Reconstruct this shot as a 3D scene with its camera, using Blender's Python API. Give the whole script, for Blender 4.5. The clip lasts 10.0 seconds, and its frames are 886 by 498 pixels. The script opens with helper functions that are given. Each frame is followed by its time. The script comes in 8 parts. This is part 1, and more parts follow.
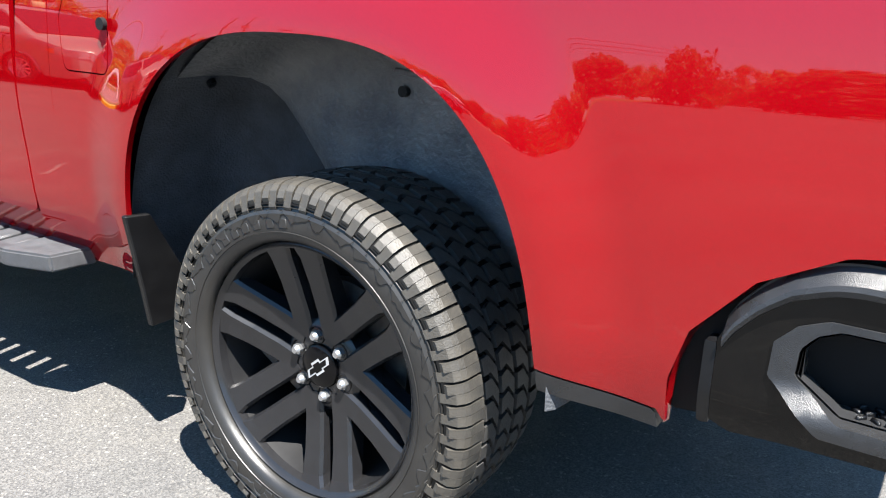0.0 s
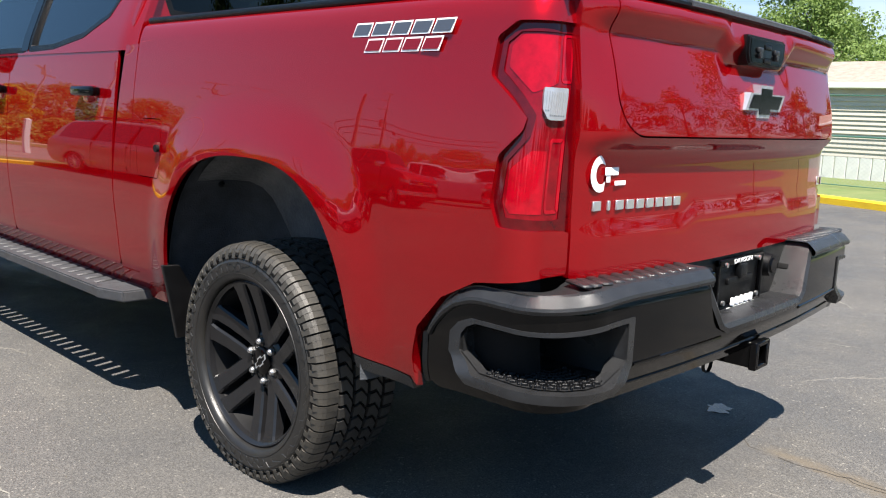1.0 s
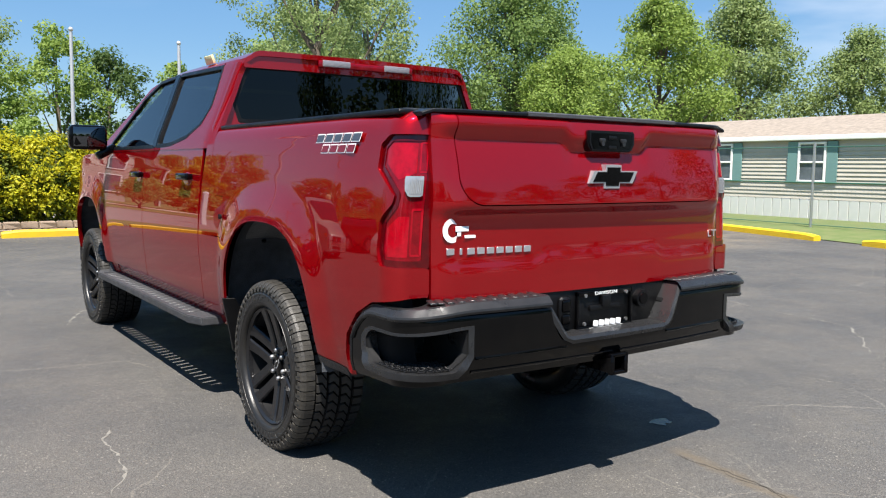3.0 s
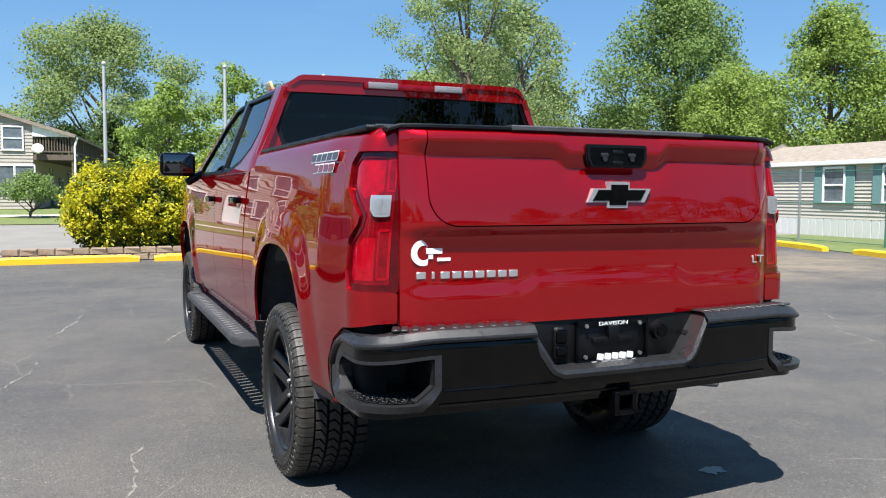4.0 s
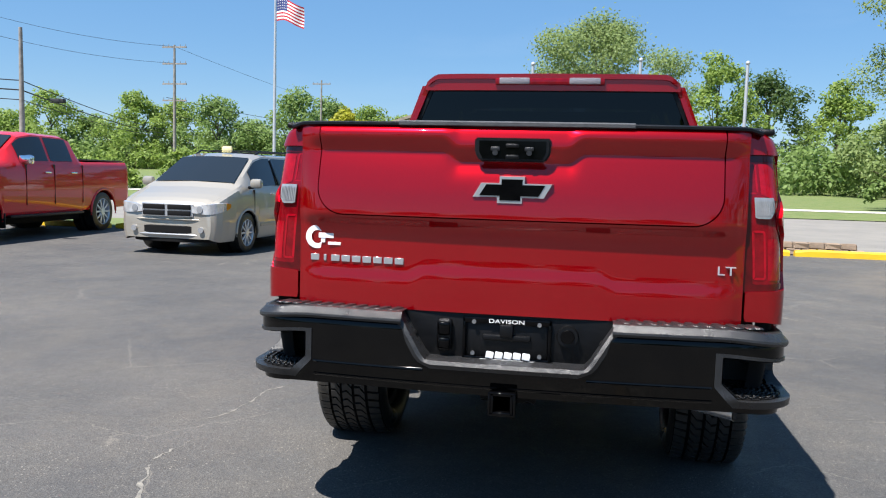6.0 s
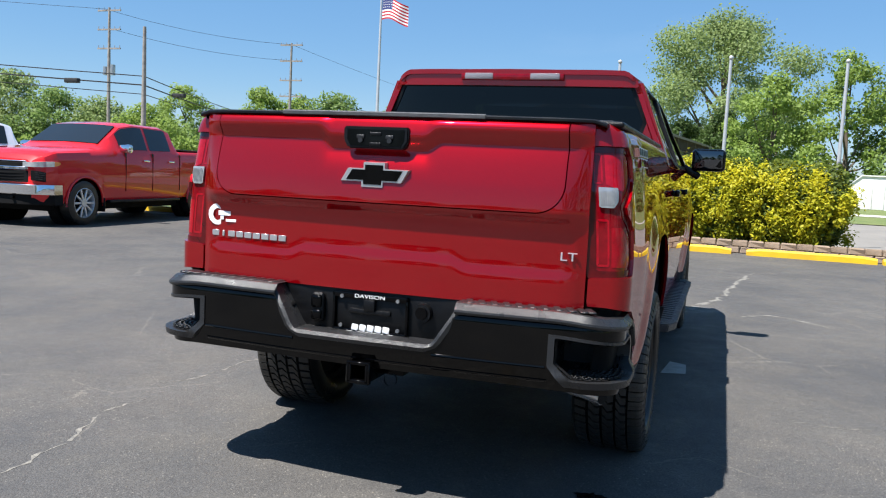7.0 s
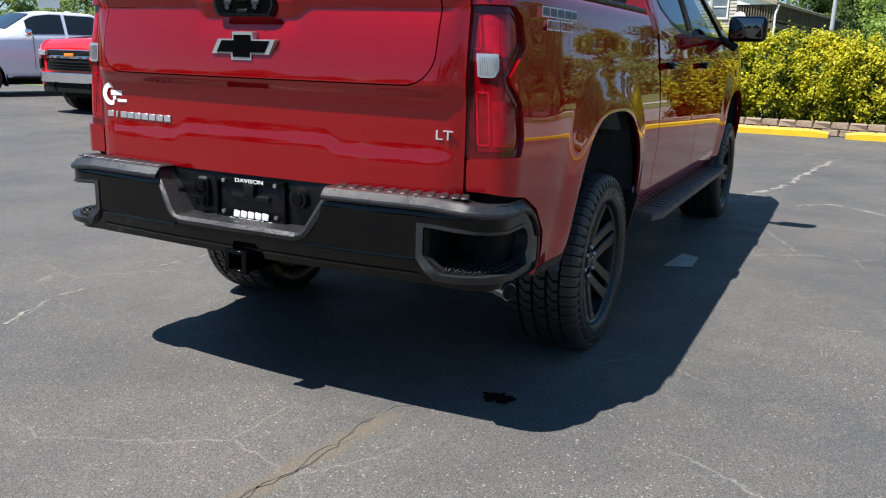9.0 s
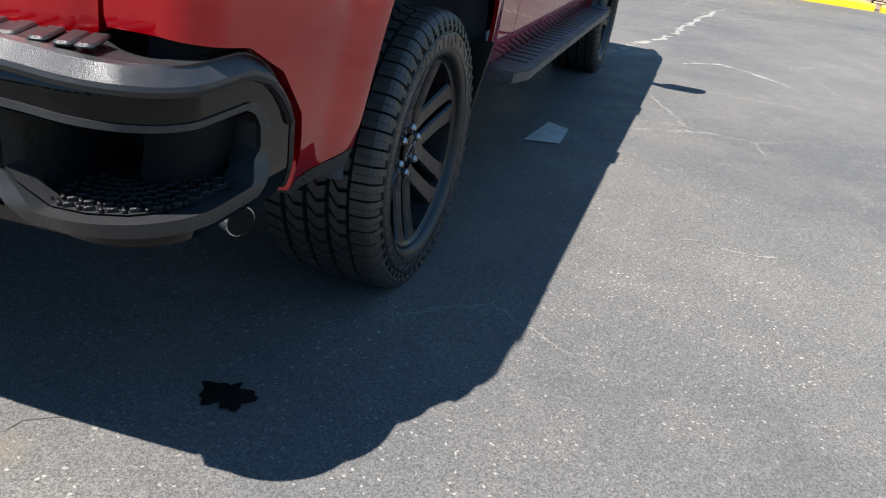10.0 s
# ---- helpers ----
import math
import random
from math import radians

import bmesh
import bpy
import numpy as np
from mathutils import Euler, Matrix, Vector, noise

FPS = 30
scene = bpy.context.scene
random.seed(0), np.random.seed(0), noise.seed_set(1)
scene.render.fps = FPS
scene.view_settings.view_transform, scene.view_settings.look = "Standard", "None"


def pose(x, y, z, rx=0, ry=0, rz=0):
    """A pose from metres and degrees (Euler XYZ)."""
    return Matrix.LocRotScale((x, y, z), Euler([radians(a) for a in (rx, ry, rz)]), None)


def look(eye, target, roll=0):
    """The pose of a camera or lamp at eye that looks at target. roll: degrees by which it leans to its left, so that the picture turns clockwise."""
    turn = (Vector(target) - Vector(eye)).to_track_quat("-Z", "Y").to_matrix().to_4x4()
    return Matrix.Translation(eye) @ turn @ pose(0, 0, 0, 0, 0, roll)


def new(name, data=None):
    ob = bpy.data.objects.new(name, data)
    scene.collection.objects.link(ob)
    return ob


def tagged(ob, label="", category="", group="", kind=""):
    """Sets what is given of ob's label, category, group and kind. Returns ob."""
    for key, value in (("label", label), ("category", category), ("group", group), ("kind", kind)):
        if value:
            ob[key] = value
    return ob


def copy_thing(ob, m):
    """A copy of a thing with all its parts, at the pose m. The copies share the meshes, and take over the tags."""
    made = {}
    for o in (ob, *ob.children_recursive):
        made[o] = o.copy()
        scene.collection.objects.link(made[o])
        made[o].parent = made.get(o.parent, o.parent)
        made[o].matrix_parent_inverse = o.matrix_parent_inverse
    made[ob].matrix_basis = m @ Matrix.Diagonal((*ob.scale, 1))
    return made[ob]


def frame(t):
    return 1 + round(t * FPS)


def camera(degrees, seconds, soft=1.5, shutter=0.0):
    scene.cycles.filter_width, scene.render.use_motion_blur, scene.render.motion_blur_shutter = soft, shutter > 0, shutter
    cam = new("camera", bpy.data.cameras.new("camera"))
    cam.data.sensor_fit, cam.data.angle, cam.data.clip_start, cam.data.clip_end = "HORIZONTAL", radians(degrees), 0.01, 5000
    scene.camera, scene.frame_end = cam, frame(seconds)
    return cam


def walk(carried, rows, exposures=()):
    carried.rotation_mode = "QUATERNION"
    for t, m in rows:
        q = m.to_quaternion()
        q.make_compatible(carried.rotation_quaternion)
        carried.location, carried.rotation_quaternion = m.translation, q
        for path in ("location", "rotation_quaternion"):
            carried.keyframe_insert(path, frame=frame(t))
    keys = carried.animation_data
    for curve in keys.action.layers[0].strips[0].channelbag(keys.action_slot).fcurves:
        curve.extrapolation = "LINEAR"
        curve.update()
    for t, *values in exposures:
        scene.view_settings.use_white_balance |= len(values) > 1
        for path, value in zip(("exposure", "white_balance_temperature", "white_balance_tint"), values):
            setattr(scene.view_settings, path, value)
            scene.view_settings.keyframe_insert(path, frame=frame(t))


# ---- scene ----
cam = camera(57.2, 10.0, 1.1)
PATH = [
    (0, (-2.175, 0.065, 1.129), (-0.558, 1.102, 0.571), 2.4),
    (0.5, (-2.351, -0.538, 1.204), (-0.808, 0.65, 0.75), 0.8),
    (1, (-2.498, -1.11, 1.244), (-1.055, 0.236, 0.915), 2.3),
    (1.5, (-2.639, -1.626, 1.267), (-1.254, -0.203, 1.026), 2.3),
    (2, (-2.697, -2.072, 1.277), (-1.446, -0.525, 1.071), 2.0),
    (2.2, (-2.679, -2.209, 1.286), (-1.452, -0.643, 1.082), 2.1),
    (3.3, (-2.383, -2.504, 1.354), (-1.311, -0.824, 1.181), -0.1),
    (3.5, (-2.233, -2.525, 1.35), (-1.237, -0.796, 1.208), -0.3),
    (4, (-1.843, -2.646, 1.32), (-1.041, -0.819, 1.184), 0.2),
    (4.5, (-1.334, -2.779, 1.338), (-0.724, -0.879, 1.193), 1.2),
    (5, (-0.833, -2.939, 1.339), (-0.444, -0.983, 1.185), 1.3),
    (5.5, (-0.307, -3.045, 1.347), (-0.297, -1.052, 1.18), 1.0),
    (5.7, (-0.054, -3.067, 1.355), (-0.223, -1.081, 1.184), 1.1),
    (6.8, (1.127, -3.028, 1.351), (0.527, -1.128, 1.168), 2.8),
    (7, (1.313, -3.041, 1.344), (0.669, -1.157, 1.154), 2.8),
    (7.5, (1.754, -3.052, 1.373), (1.0, -1.211, 1.172), 3.2),
    (8, (2.057, -2.978, 1.363), (1.156, -1.206, 1.143), 3.8),
    (8.5, (2.158, -2.813, 1.352), (1.256, -1.06, 1.016), 3.7),
    (9, (1.998, -2.428, 1.314), (1.125, -0.691, 0.844), 1.6),
    (9.5, (1.853, -1.775, 1.211), (1.147, -0.041, 0.505), 3.7),
    (10, (1.705, -1.018, 1.135), (1.221, 0.734, 0.301), 7.9),
]
walk(cam, [(t, look(eye, target, roll)) for t, eye, target, roll in PATH],
     [(0.0, 2.55, 6500, 10), (0.5, 2.0, 6750, 11), (1.0, 1.48, 6800, 12), (1.5, 1.22, 7150, 13), (2.0, 1.14, 7150, 13), (3.5, 1.18, 6480, 11), (5.5, 1.15, 6420, 12), (9.0, 1.12, 6480, 11), (9.5, 1.47, 6500, 11), (10.0, 1.70, 6500, 11)])

# ---- light ----
SUN_AT = Vector((-0.305, -0.40, 1.0)).normalized()
world = bpy.data.worlds.new("sky")
scene.world = world
world.use_nodes = True
wn = world.node_tree
sky = wn.nodes.new("ShaderNodeTexSky")
sky.sky_type = 'NISHITA'
sky.sun_disc = False
sky.sun_elevation = math.asin(SUN_AT.z)
sky.sun_rotation = math.atan2(SUN_AT.x, SUN_AT.y)
sky.air_density, sky.dust_density, sky.ozone_density = 1.0, 0.0, 2.5
# thin high clouds drawn into the sky
tc = wn.nodes.new("ShaderNodeTexCoord")
mp = wn.nodes.new("ShaderNodeMapping")
mp.inputs["Scale"].default_value = (1.2, 1.2, 5.0)
cl = wn.nodes.new("ShaderNodeTexNoise")
cl.inputs["Scale"].default_value, cl.inputs["Detail"].default_value = 1.8, 6
cr = wn.nodes.new("ShaderNodeValToRGB")
cr.color_ramp.elements[0].position, cr.color_ramp.elements[1].position = 0.58, 0.85
cr.color_ramp.elements[0].color, cr.color_ramp.elements[1].color = (0, 0, 0, 1), (0.10, 0.10, 0.10, 1)
mx = wn.nodes.new("ShaderNodeMix")
mx.data_type = 'RGBA'
wn.links.new(tc.outputs["Generated"], mp.inputs["Vector"])
wn.links.new(mp.outputs["Vector"], cl.inputs["Vector"])
wn.links.new(cl.outputs["Fac"], cr.inputs["Fac"])
# a bank of thin cloud stands over the homes
bank = wn.nodes.new("ShaderNodeVectorMath")
bank.operation = 'DOT_PRODUCT'
bank.inputs[1].default_value = Vector((0.88, 0.42, 0.22)).normalized()
near = wn.nodes.new("ShaderNodeMapRange")
near.inputs["From Min"].default_value, near.inputs["From Max"].default_value = 0.955, 0.995
near.inputs["To Max"].default_value = 0.62
wisp = wn.nodes.new("ShaderNodeValToRGB")
wisp.color_ramp.elements[0].position, wisp.color_ramp.elements[1].position = 0.40, 0.62
over = wn.nodes.new("ShaderNodeMath")
over.operation = 'MULTIPLY_ADD'
wn.links.new(tc.outputs["Generated"], bank.inputs[0])
wn.links.new(bank.outputs["Value"], near.inputs["Value"])
wn.links.new(cl.outputs["Fac"], wisp.inputs["Fac"])
wn.links.new(near.outputs["Result"], over.inputs[0])
wn.links.new(wisp.outputs["Color"], over.inputs[1])
wn.links.new(cr.outputs["Color"], over.inputs[2])
wn.links.new(over.outputs[0], mx.inputs["Factor"])
hs = wn.nodes.new("ShaderNodeHueSaturation")
hs.inputs["Saturation"].default_value, hs.inputs["Value"].default_value = 1.30, 1.04
wn.links.new(sky.outputs["Color"], hs.inputs["Color"])
# an even thin haze over the whole dome
hz = wn.nodes.new("ShaderNodeMix")
hz.data_type = 'RGBA'
hz.inputs["Factor"].default_value = 0.45
hz.inputs["B"].default_value = (2.5, 5.1, 8.9, 1)
wn.links.new(hs.outputs["Color"], hz.inputs["A"])
wn.links.new(hz.outputs["Result"], mx.inputs["A"])
mx.inputs["B"].default_value = (9.6, 10.4, 11.4, 1)
wn.links.new(mx.outputs["Result"], wn.nodes["Background"].inputs["Color"])
wn.nodes["Background"].inputs["Strength"].default_value = 0.050
sun = new("sun", bpy.data.lights.new("sun", 'SUN'))
sun.data.energy, sun.data.angle, sun.data.color = 5.0, radians(0.5), (1.0, 0.965, 0.91)
sun.matrix_world = look(SUN_AT * 50, (0, 0, 0))

# ---- materials ----
def mat(name, base, rough=0.5, metal=0.0, vary=0.0, scale=8.0, bump=0.0, bscale=60.0, coat=0.0, spec=0.5, base2=None, rvary=0.0, island=0.0, objvary=0.0, coat_ior=1.5, tint=(1, 1, 1)):
    """A procedural surface: base colour mottled at two scales, roughness variation and fine relief."""
    m = bpy.data.materials.new(name)
    m.use_nodes = True
    nt = m.node_tree
    b = nt.nodes["Principled BSDF"]
    b.inputs["Roughness"].default_value, b.inputs["Metallic"].default_value = rough, metal
    b.inputs["Specular IOR Level"].default_value = spec
    b.inputs["Coat Weight"].default_value, b.inputs["Coat Roughness"].default_value = coat, 0.015
    b.inputs["Coat IOR"].default_value = coat_ior
    b.inputs["Specular Tint"].default_value = (*tint, 1)
    c = (*base, 1)
    b.inputs["Base Color"].default_value = c
    m.diffuse_color = c
    tc = nt.nodes.new("ShaderNodeTexCoord")
    if vary or base2 or island or objvary:
        n1 = nt.nodes.new("ShaderNodeTexNoise")
        n1.inputs["Scale"].default_value, n1.inputs["Detail"].default_value = scale, 8
        n1.inputs["Roughness"].default_value = 0.65
        nt.links.new(tc.outputs["Object"], n1.inputs["Vector"])
        mixc = nt.nodes.new("ShaderNodeMix")
        mixc.data_type = 'RGBA'
        second = base2 or tuple(max(0, v * (1 - vary)) for v in base)
        first = base if base2 else tuple(min(1, v * (1 + vary)) for v in base)
        mixc.inputs["A"].default_value, mixc.inputs["B"].default_value = (*first, 1), (*second, 1)
        rng = nt.nodes.new("ShaderNodeMapRange")
        rng.inputs["From Min"].default_value, rng.inputs["From Max"].default_value = 0.32, 0.68
        nt.links.new(n1.outputs["Fac"], rng.inputs["Value"])
        fac = rng.outputs["Result"]
        if island or objvary:
            src = nt.nodes.new("ShaderNodeNewGeometry").outputs["Random Per Island"] if island else nt.nodes.new("ShaderNodeObjectInfo").outputs["Random"]
            add = nt.nodes.new("ShaderNodeMix")
            add.inputs["Factor"].default_value = island or objvary
            nt.links.new(fac, add.inputs["A"])
            nt.links.new(src, add.inputs["B"])
            fac = add.outputs["Result"]
        nt.links.new(fac, mixc.inputs["Factor"])
        nt.links.new(mixc.outputs["Result"], b.inputs["Base Color"])
    if rvary:
        n3 = nt.nodes.new("ShaderNodeTexNoise")
        n3.inputs["Scale"].default_value, n3.inputs["Detail"].default_value = scale * 0.6, 6
        nt.links.new(tc.outputs["Object"], n3.inputs["Vector"])
        rr = nt.nodes.new("ShaderNodeMapRange")
        rr.inputs["From Min"].default_value, rr.inputs["From Max"].default_value = 0.3, 0.7
        rr.inputs["To Min"].default_value, rr.inputs["To Max"].default_value = max(0, rough - rvary), min(1, rough + rvary)
        nt.links.new(n3.outputs["Fac"], rr.inputs["Value"])
        nt.links.new(rr.outputs["Result"], b.inputs["Roughness"])
    if bump:
        n2 = nt.nodes.new("ShaderNodeTexNoise")
        n2.inputs["Scale"].default_value, n2.inputs["Detail"].default_value = bscale, 4
        nt.links.new(tc.outputs["Object"], n2.inputs["Vector"])
        bp = nt.nodes.new("ShaderNodeBump")
        bp.inputs["Strength"].default_value, bp.inputs["Distance"].default_value = bump, 0.01
        nt.links.new(n2.outputs["Fac"], bp.inputs["Height"])
        nt.links.new(bp.outputs["Normal"], b.inputs["Normal"])
    return m


def glass(name, tint, gloss_rough=0.01, ior=1.5):
    """Thin tinted pane: lets light through by its tint, mirrors by its angle."""
    m = bpy.data.materials.new(name)
    m.use_nodes = True
    nt = m.node_tree
    nt.nodes.remove(nt.nodes["Principled BSDF"])
    t, g = nt.nodes.new("ShaderNodeBsdfTransparent"), nt.nodes.new("ShaderNodeBsdfGlossy")
    t.inputs["Color"].default_value = (*tint, 1)
    g.inputs["Roughness"].default_value = gloss_rough
    fr, mixer = nt.nodes.new("ShaderNodeFresnel"), nt.nodes.new("ShaderNodeMixShader")
    fr.inputs["IOR"].default_value = ior
    nt.links.new(fr.outputs["Fac"], mixer.inputs["Fac"])
    nt.links.new(t.outputs["BSDF"], mixer.inputs[1])
    nt.links.new(g.outputs["BSDF"], mixer.inputs[2])
    nt.links.new(mixer.outputs["Shader"], nt.nodes["Material Output"].inputs["Surface"])
    return m


RED = mat("red_metallic_paint", (0.37, 0.0014, 0.0050), 0.27, 0.66, vary=0.05, scale=900, coat=1.0, coat_ior=1.54, spec=0.0, tint=(0.45, 0.02, 0.04))
RED_CAR = mat("red_paint", (0.58, 0.009, 0.014), 0.40, 0.0, coat=1.0, spec=0.1)
SILVER_CAR = mat("silver_paint", (0.74, 0.77, 0.83), 0.35, 0.05, coat=1.0)
ALLOY = mat("machined_alloy", (0.62, 0.63, 0.65), 0.32, 0.6, vary=0.1, scale=20)
GOLD_CAR = mat("beige_metallic_paint", (0.36, 0.33, 0.28), 0.38, 0.35, coat=1.0, spec=0.2)
BLACK_GLOSS = mat("black_gloss_paint", (0.0015, 0.0015, 0.0018), 0.10, 0, vary=0.3, scale=30, rvary=0.05, spec=0.18)
BUMPER = mat("dusty_black_gloss", (0.0008, 0.0008, 0.001), 0.06, 0, base2=(0.0028, 0.0026, 0.0024), scale=5, rvary=0.04, spec=0.27)
BLACK_PLASTIC = mat("black_moulded_plastic", (0.0030, 0.0030, 0.0034), 0.36, 0, spec=0.3, vary=0.25, scale=20, bump=0.25, bscale=900, rvary=0.08)
GREY_PLASTIC = mat("dark_grey_textured_plastic", (0.0175, 0.0178, 0.0187), 0.31, 0, spec=0.45, vary=0.2, scale=25, bump=0.25, bscale=700, rvary=0.08)
# near-black for hidden parts; as filler it stands for shade in gaps and openings
DARK = mat("dark_parts_and_gap_shade", (0.0025, 0.0025, 0.0028), 0.8, 0, spec=0.25, vary=0.4, scale=9)
LINER = mat("felt_wheel_liner", (0.040, 0.044, 0.050), 0.7, 0, vary=0.35, scale=14, bump=0.5, bscale=160)
PANEL_DUSTY = mat("dusty_grey_panel", (0.075, 0.080, 0.088), 0.45, 0, base2=(0.18, 0.18, 0.178), scale=7, bump=0.6, bscale=70, rvary=0.15)
RUBBER = mat("tyre_rubber", (0.011, 0.0105, 0.010), 0.40, 0, base2=(0.018, 0.0168, 0.0148), scale=11, bump=0.10, bscale=420, rvary=0.15)
# clean rubber, coloured blacker still to carry the shade in the grooves
GROOVE = mat("clean_shaded_groove_rubber", (0.0018, 0.0018, 0.0018), 0.8, 0, spec=0.15, vary=0.3, scale=20)
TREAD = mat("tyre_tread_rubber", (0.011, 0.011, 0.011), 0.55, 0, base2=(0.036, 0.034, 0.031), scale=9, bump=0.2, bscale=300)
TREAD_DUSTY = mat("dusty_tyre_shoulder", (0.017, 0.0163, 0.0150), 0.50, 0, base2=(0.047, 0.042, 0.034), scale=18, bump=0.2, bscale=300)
BARREL = mat("dull_black_alloy", (0.007, 0.007, 0.0075), 0.6, 0.0, spec=0.15, vary=0.2, scale=20)
RIM = mat("gloss_black_alloy", (0.010, 0.010, 0.0108), 0.24, 0.0, spec=0.40, vary=0.15, scale=20, rvary=0.03)
SATIN = mat("bright_satin_trim", (0.56, 0.57, 0.59), 0.20, 0.7, vary=0.06, scale=20)
CHROME = mat("chrome", (0.80, 0.80, 0.82), 0.08, 1.0, rvary=0.03)
STEEL = mat("brushed_steel", (0.42, 0.42, 0.42), 0.35, 0.9, vary=0.2, scale=30)
RUSTY = mat("dull_brake_steel", (0.16, 0.15, 0.14), 0.55, 0.8, vary=0.4, scale=25)
LAMP_RED = mat("red_lamp_lens", (0.30, 0.0006, 0.008), 0.06, 0, vary=0.25, scale=30)
LAMP_FRAME = mat("dark_red_lamp_frame", (0.07, 0.0005, 0.002), 0.08, 0, vary=0.3, scale=25)
LAMP_DEEP = mat("deep_red_lamp_lens", (0.165, 0.0004, 0.0045), 0.05, 0, vary=0.3, scale=25)
LAMP_CARGO = mat("smoked_clear_lens", (0.26, 0.24, 0.25), 0.10, 0.2, coat=1.0, bump=0.6, bscale=120)
LAMP_CLEAR = mat("clear_lamp_lens", (0.36, 0.37, 0.385), 0.16, 0.4, coat=1.0, vary=0.10, scale=30)
GLASS_DARK = glass("privacy_glass", (0.030, 0.036, 0.040), ior=2.1)
GLASS_REAR = glass("rear_glass", (0.007, 0.008, 0.009), ior=1.42)
GLASS = glass("tinted_glass", (0.42, 0.48, 0.49), ior=1.9)
MIRROR = mat("mirror_glass", (0.13, 0.135, 0.145), 0.01, 1.0)
BOARD = mat("dark_grey_step_coating", (0.050, 0.051, 0.054), 0.45, 0, vary=0.25, scale=18, bump=0.3, bscale=500, rvary=0.1)
WHITE = mat("white_print", (0.80, 0.80, 0.80), 0.4)
GREY_INK = mat("grey_print", (0.05, 0.06, 0.08), 0.4)
COVER = mat("black_vinyl_cover", (0.010, 0.0105, 0.012), 0.45, 0, vary=0.3, scale=12, bump=0.25, bscale=500, rvary=0.1)
ORANGE_TAG = mat("red_reflector", (0.55, 0.03, 0.01), 0.2, coat=1.0)
TAG = mat("pale_yellow_plastic", (0.72, 0.66, 0.36), 0.4)
SEAT = mat("dark_seat_fabric", (0.03, 0.03, 0.032), 0.8, vary=0.2)

# ---- mesh helpers ----
def finish(me, smooth, angle=38):
    if smooth:
        me.shade_smooth()
        me.set_sharp_from_angle(angle=radians(angle))


def mesh(name, verts, faces, material, parent=None, label="", smooth=True, angle=38, category="", kind="", group=""):
    me = bpy.data.meshes.new(name)
    me.from_pydata([tuple(v) for v in verts], [], faces)
    me.validate()
    finish(me, smooth, angle)
    me.materials.append(material)
    ob = new(name, me)
    if parent is not None:
        ob.parent = parent
    return tagged(ob, label, category, group, kind)


def part(name, bm, material, parent=None, label="", smooth=True, angle=38, category="", kind="", group=""):
    me = bpy.data.meshes.new(name)
    bm.normal_update()
    bm.to_mesh(me)
    bm.free()
    finish(me, smooth, angle)
    me.materials.append(material)
    ob = new(name, me)
    if parent is not None:
        ob.parent = parent
    return tagged(ob, label, category, group, kind)


def empty(name, m, label, category, group=""):
    ob = new(name)
    ob.matrix_basis = m
    return tagged(ob, label, category, group)


def box(bm, centre, size, m=None, bevel=0.0, segs=2):
    """A box with rounded edges, added to bm."""
    made = bmesh.ops.create_cube(bm, size=1.0)["verts"]
    bmesh.ops.scale(bm, vec=size, verts=made)
    if bevel:
        edges = list({e for v in made for e in v.link_edges})
        out = bmesh.ops.bevel(bm, geom=edges, offset=bevel, segments=segs, affect='EDGES', profile=0.5)
        made = list({v for f in out["faces"] for v in f.verts} | {v for v in made if v.is_valid})
    t = Matrix.Translation(centre)
    bmesh.ops.transform(bm, matrix=(t @ m) if m is not None else t, verts=made)
    return made


def cyl(bm, a, b, r, n=16, r2=None):
    """A closed cylinder or cone from a to b."""
    a, b = Vector(a), Vector(b)
    q = (b - a).to_track_quat('Z', 'Y').to_matrix().to_4x4()
    return bmesh.ops.create_cone(bm, cap_ends=True, segments=n, radius1=r, radius2=r if r2 is None else r2, depth=(b - a).length,
                                 matrix=Matrix.Translation((a + b) / 2) @ q)["verts"]


def prism(bm, outline, y0, y1, taper=1.0):
    """Closed solid: an outline in x and z, pushed from y0 to y1."""
    n = len(outline)
    cx, cz = sum(p[0] for p in outline) / n, sum(p[1] for p in outline) / n
    a = [bm.verts.new((x, y0, z)) for x, z in outline]
    b = [bm.verts.new((cx + (x - cx) * taper, y1, cz + (z - cz) * taper)) for x, z in outline]
    bm.faces.new(a)
    bm.faces.new(b[::-1])
    for i in range(n):
        bm.faces.new((a[i], b[i], b[(i + 1) % n], a[(i + 1) % n]))
    bmesh.ops.recalc_face_normals(bm, faces=bm.faces[:])


def curve_fn(knots):
    """Smooth curve through knots (x, y): Catmull-Rom, for arrays."""
    k = np.array(knots, float)
    xs, ys = k[:, 0], k[:, 1]
    m = np.gradient(ys, xs)

    def f(x):
        x = np.clip(np.asarray(x, float), xs[0], xs[-1])
        i = np.clip(np.searchsorted(xs, x) - 1, 0, len(xs) - 2)
        h = xs[i + 1] - xs[i]
        t = (x - xs[i]) / h
        return (2 * t**3 - 3 * t**2 + 1) * ys[i] + (t**3 - 2 * t**2 + t) * h * m[i] + (3 * t**2 - 2 * t**3) * ys[i + 1] + (t**3 - t**2) * h * m[i + 1]
    return f


def smooth01(t):
    t = np.clip(t, 0, 1)
    return t * t * (3 - 2 * t)


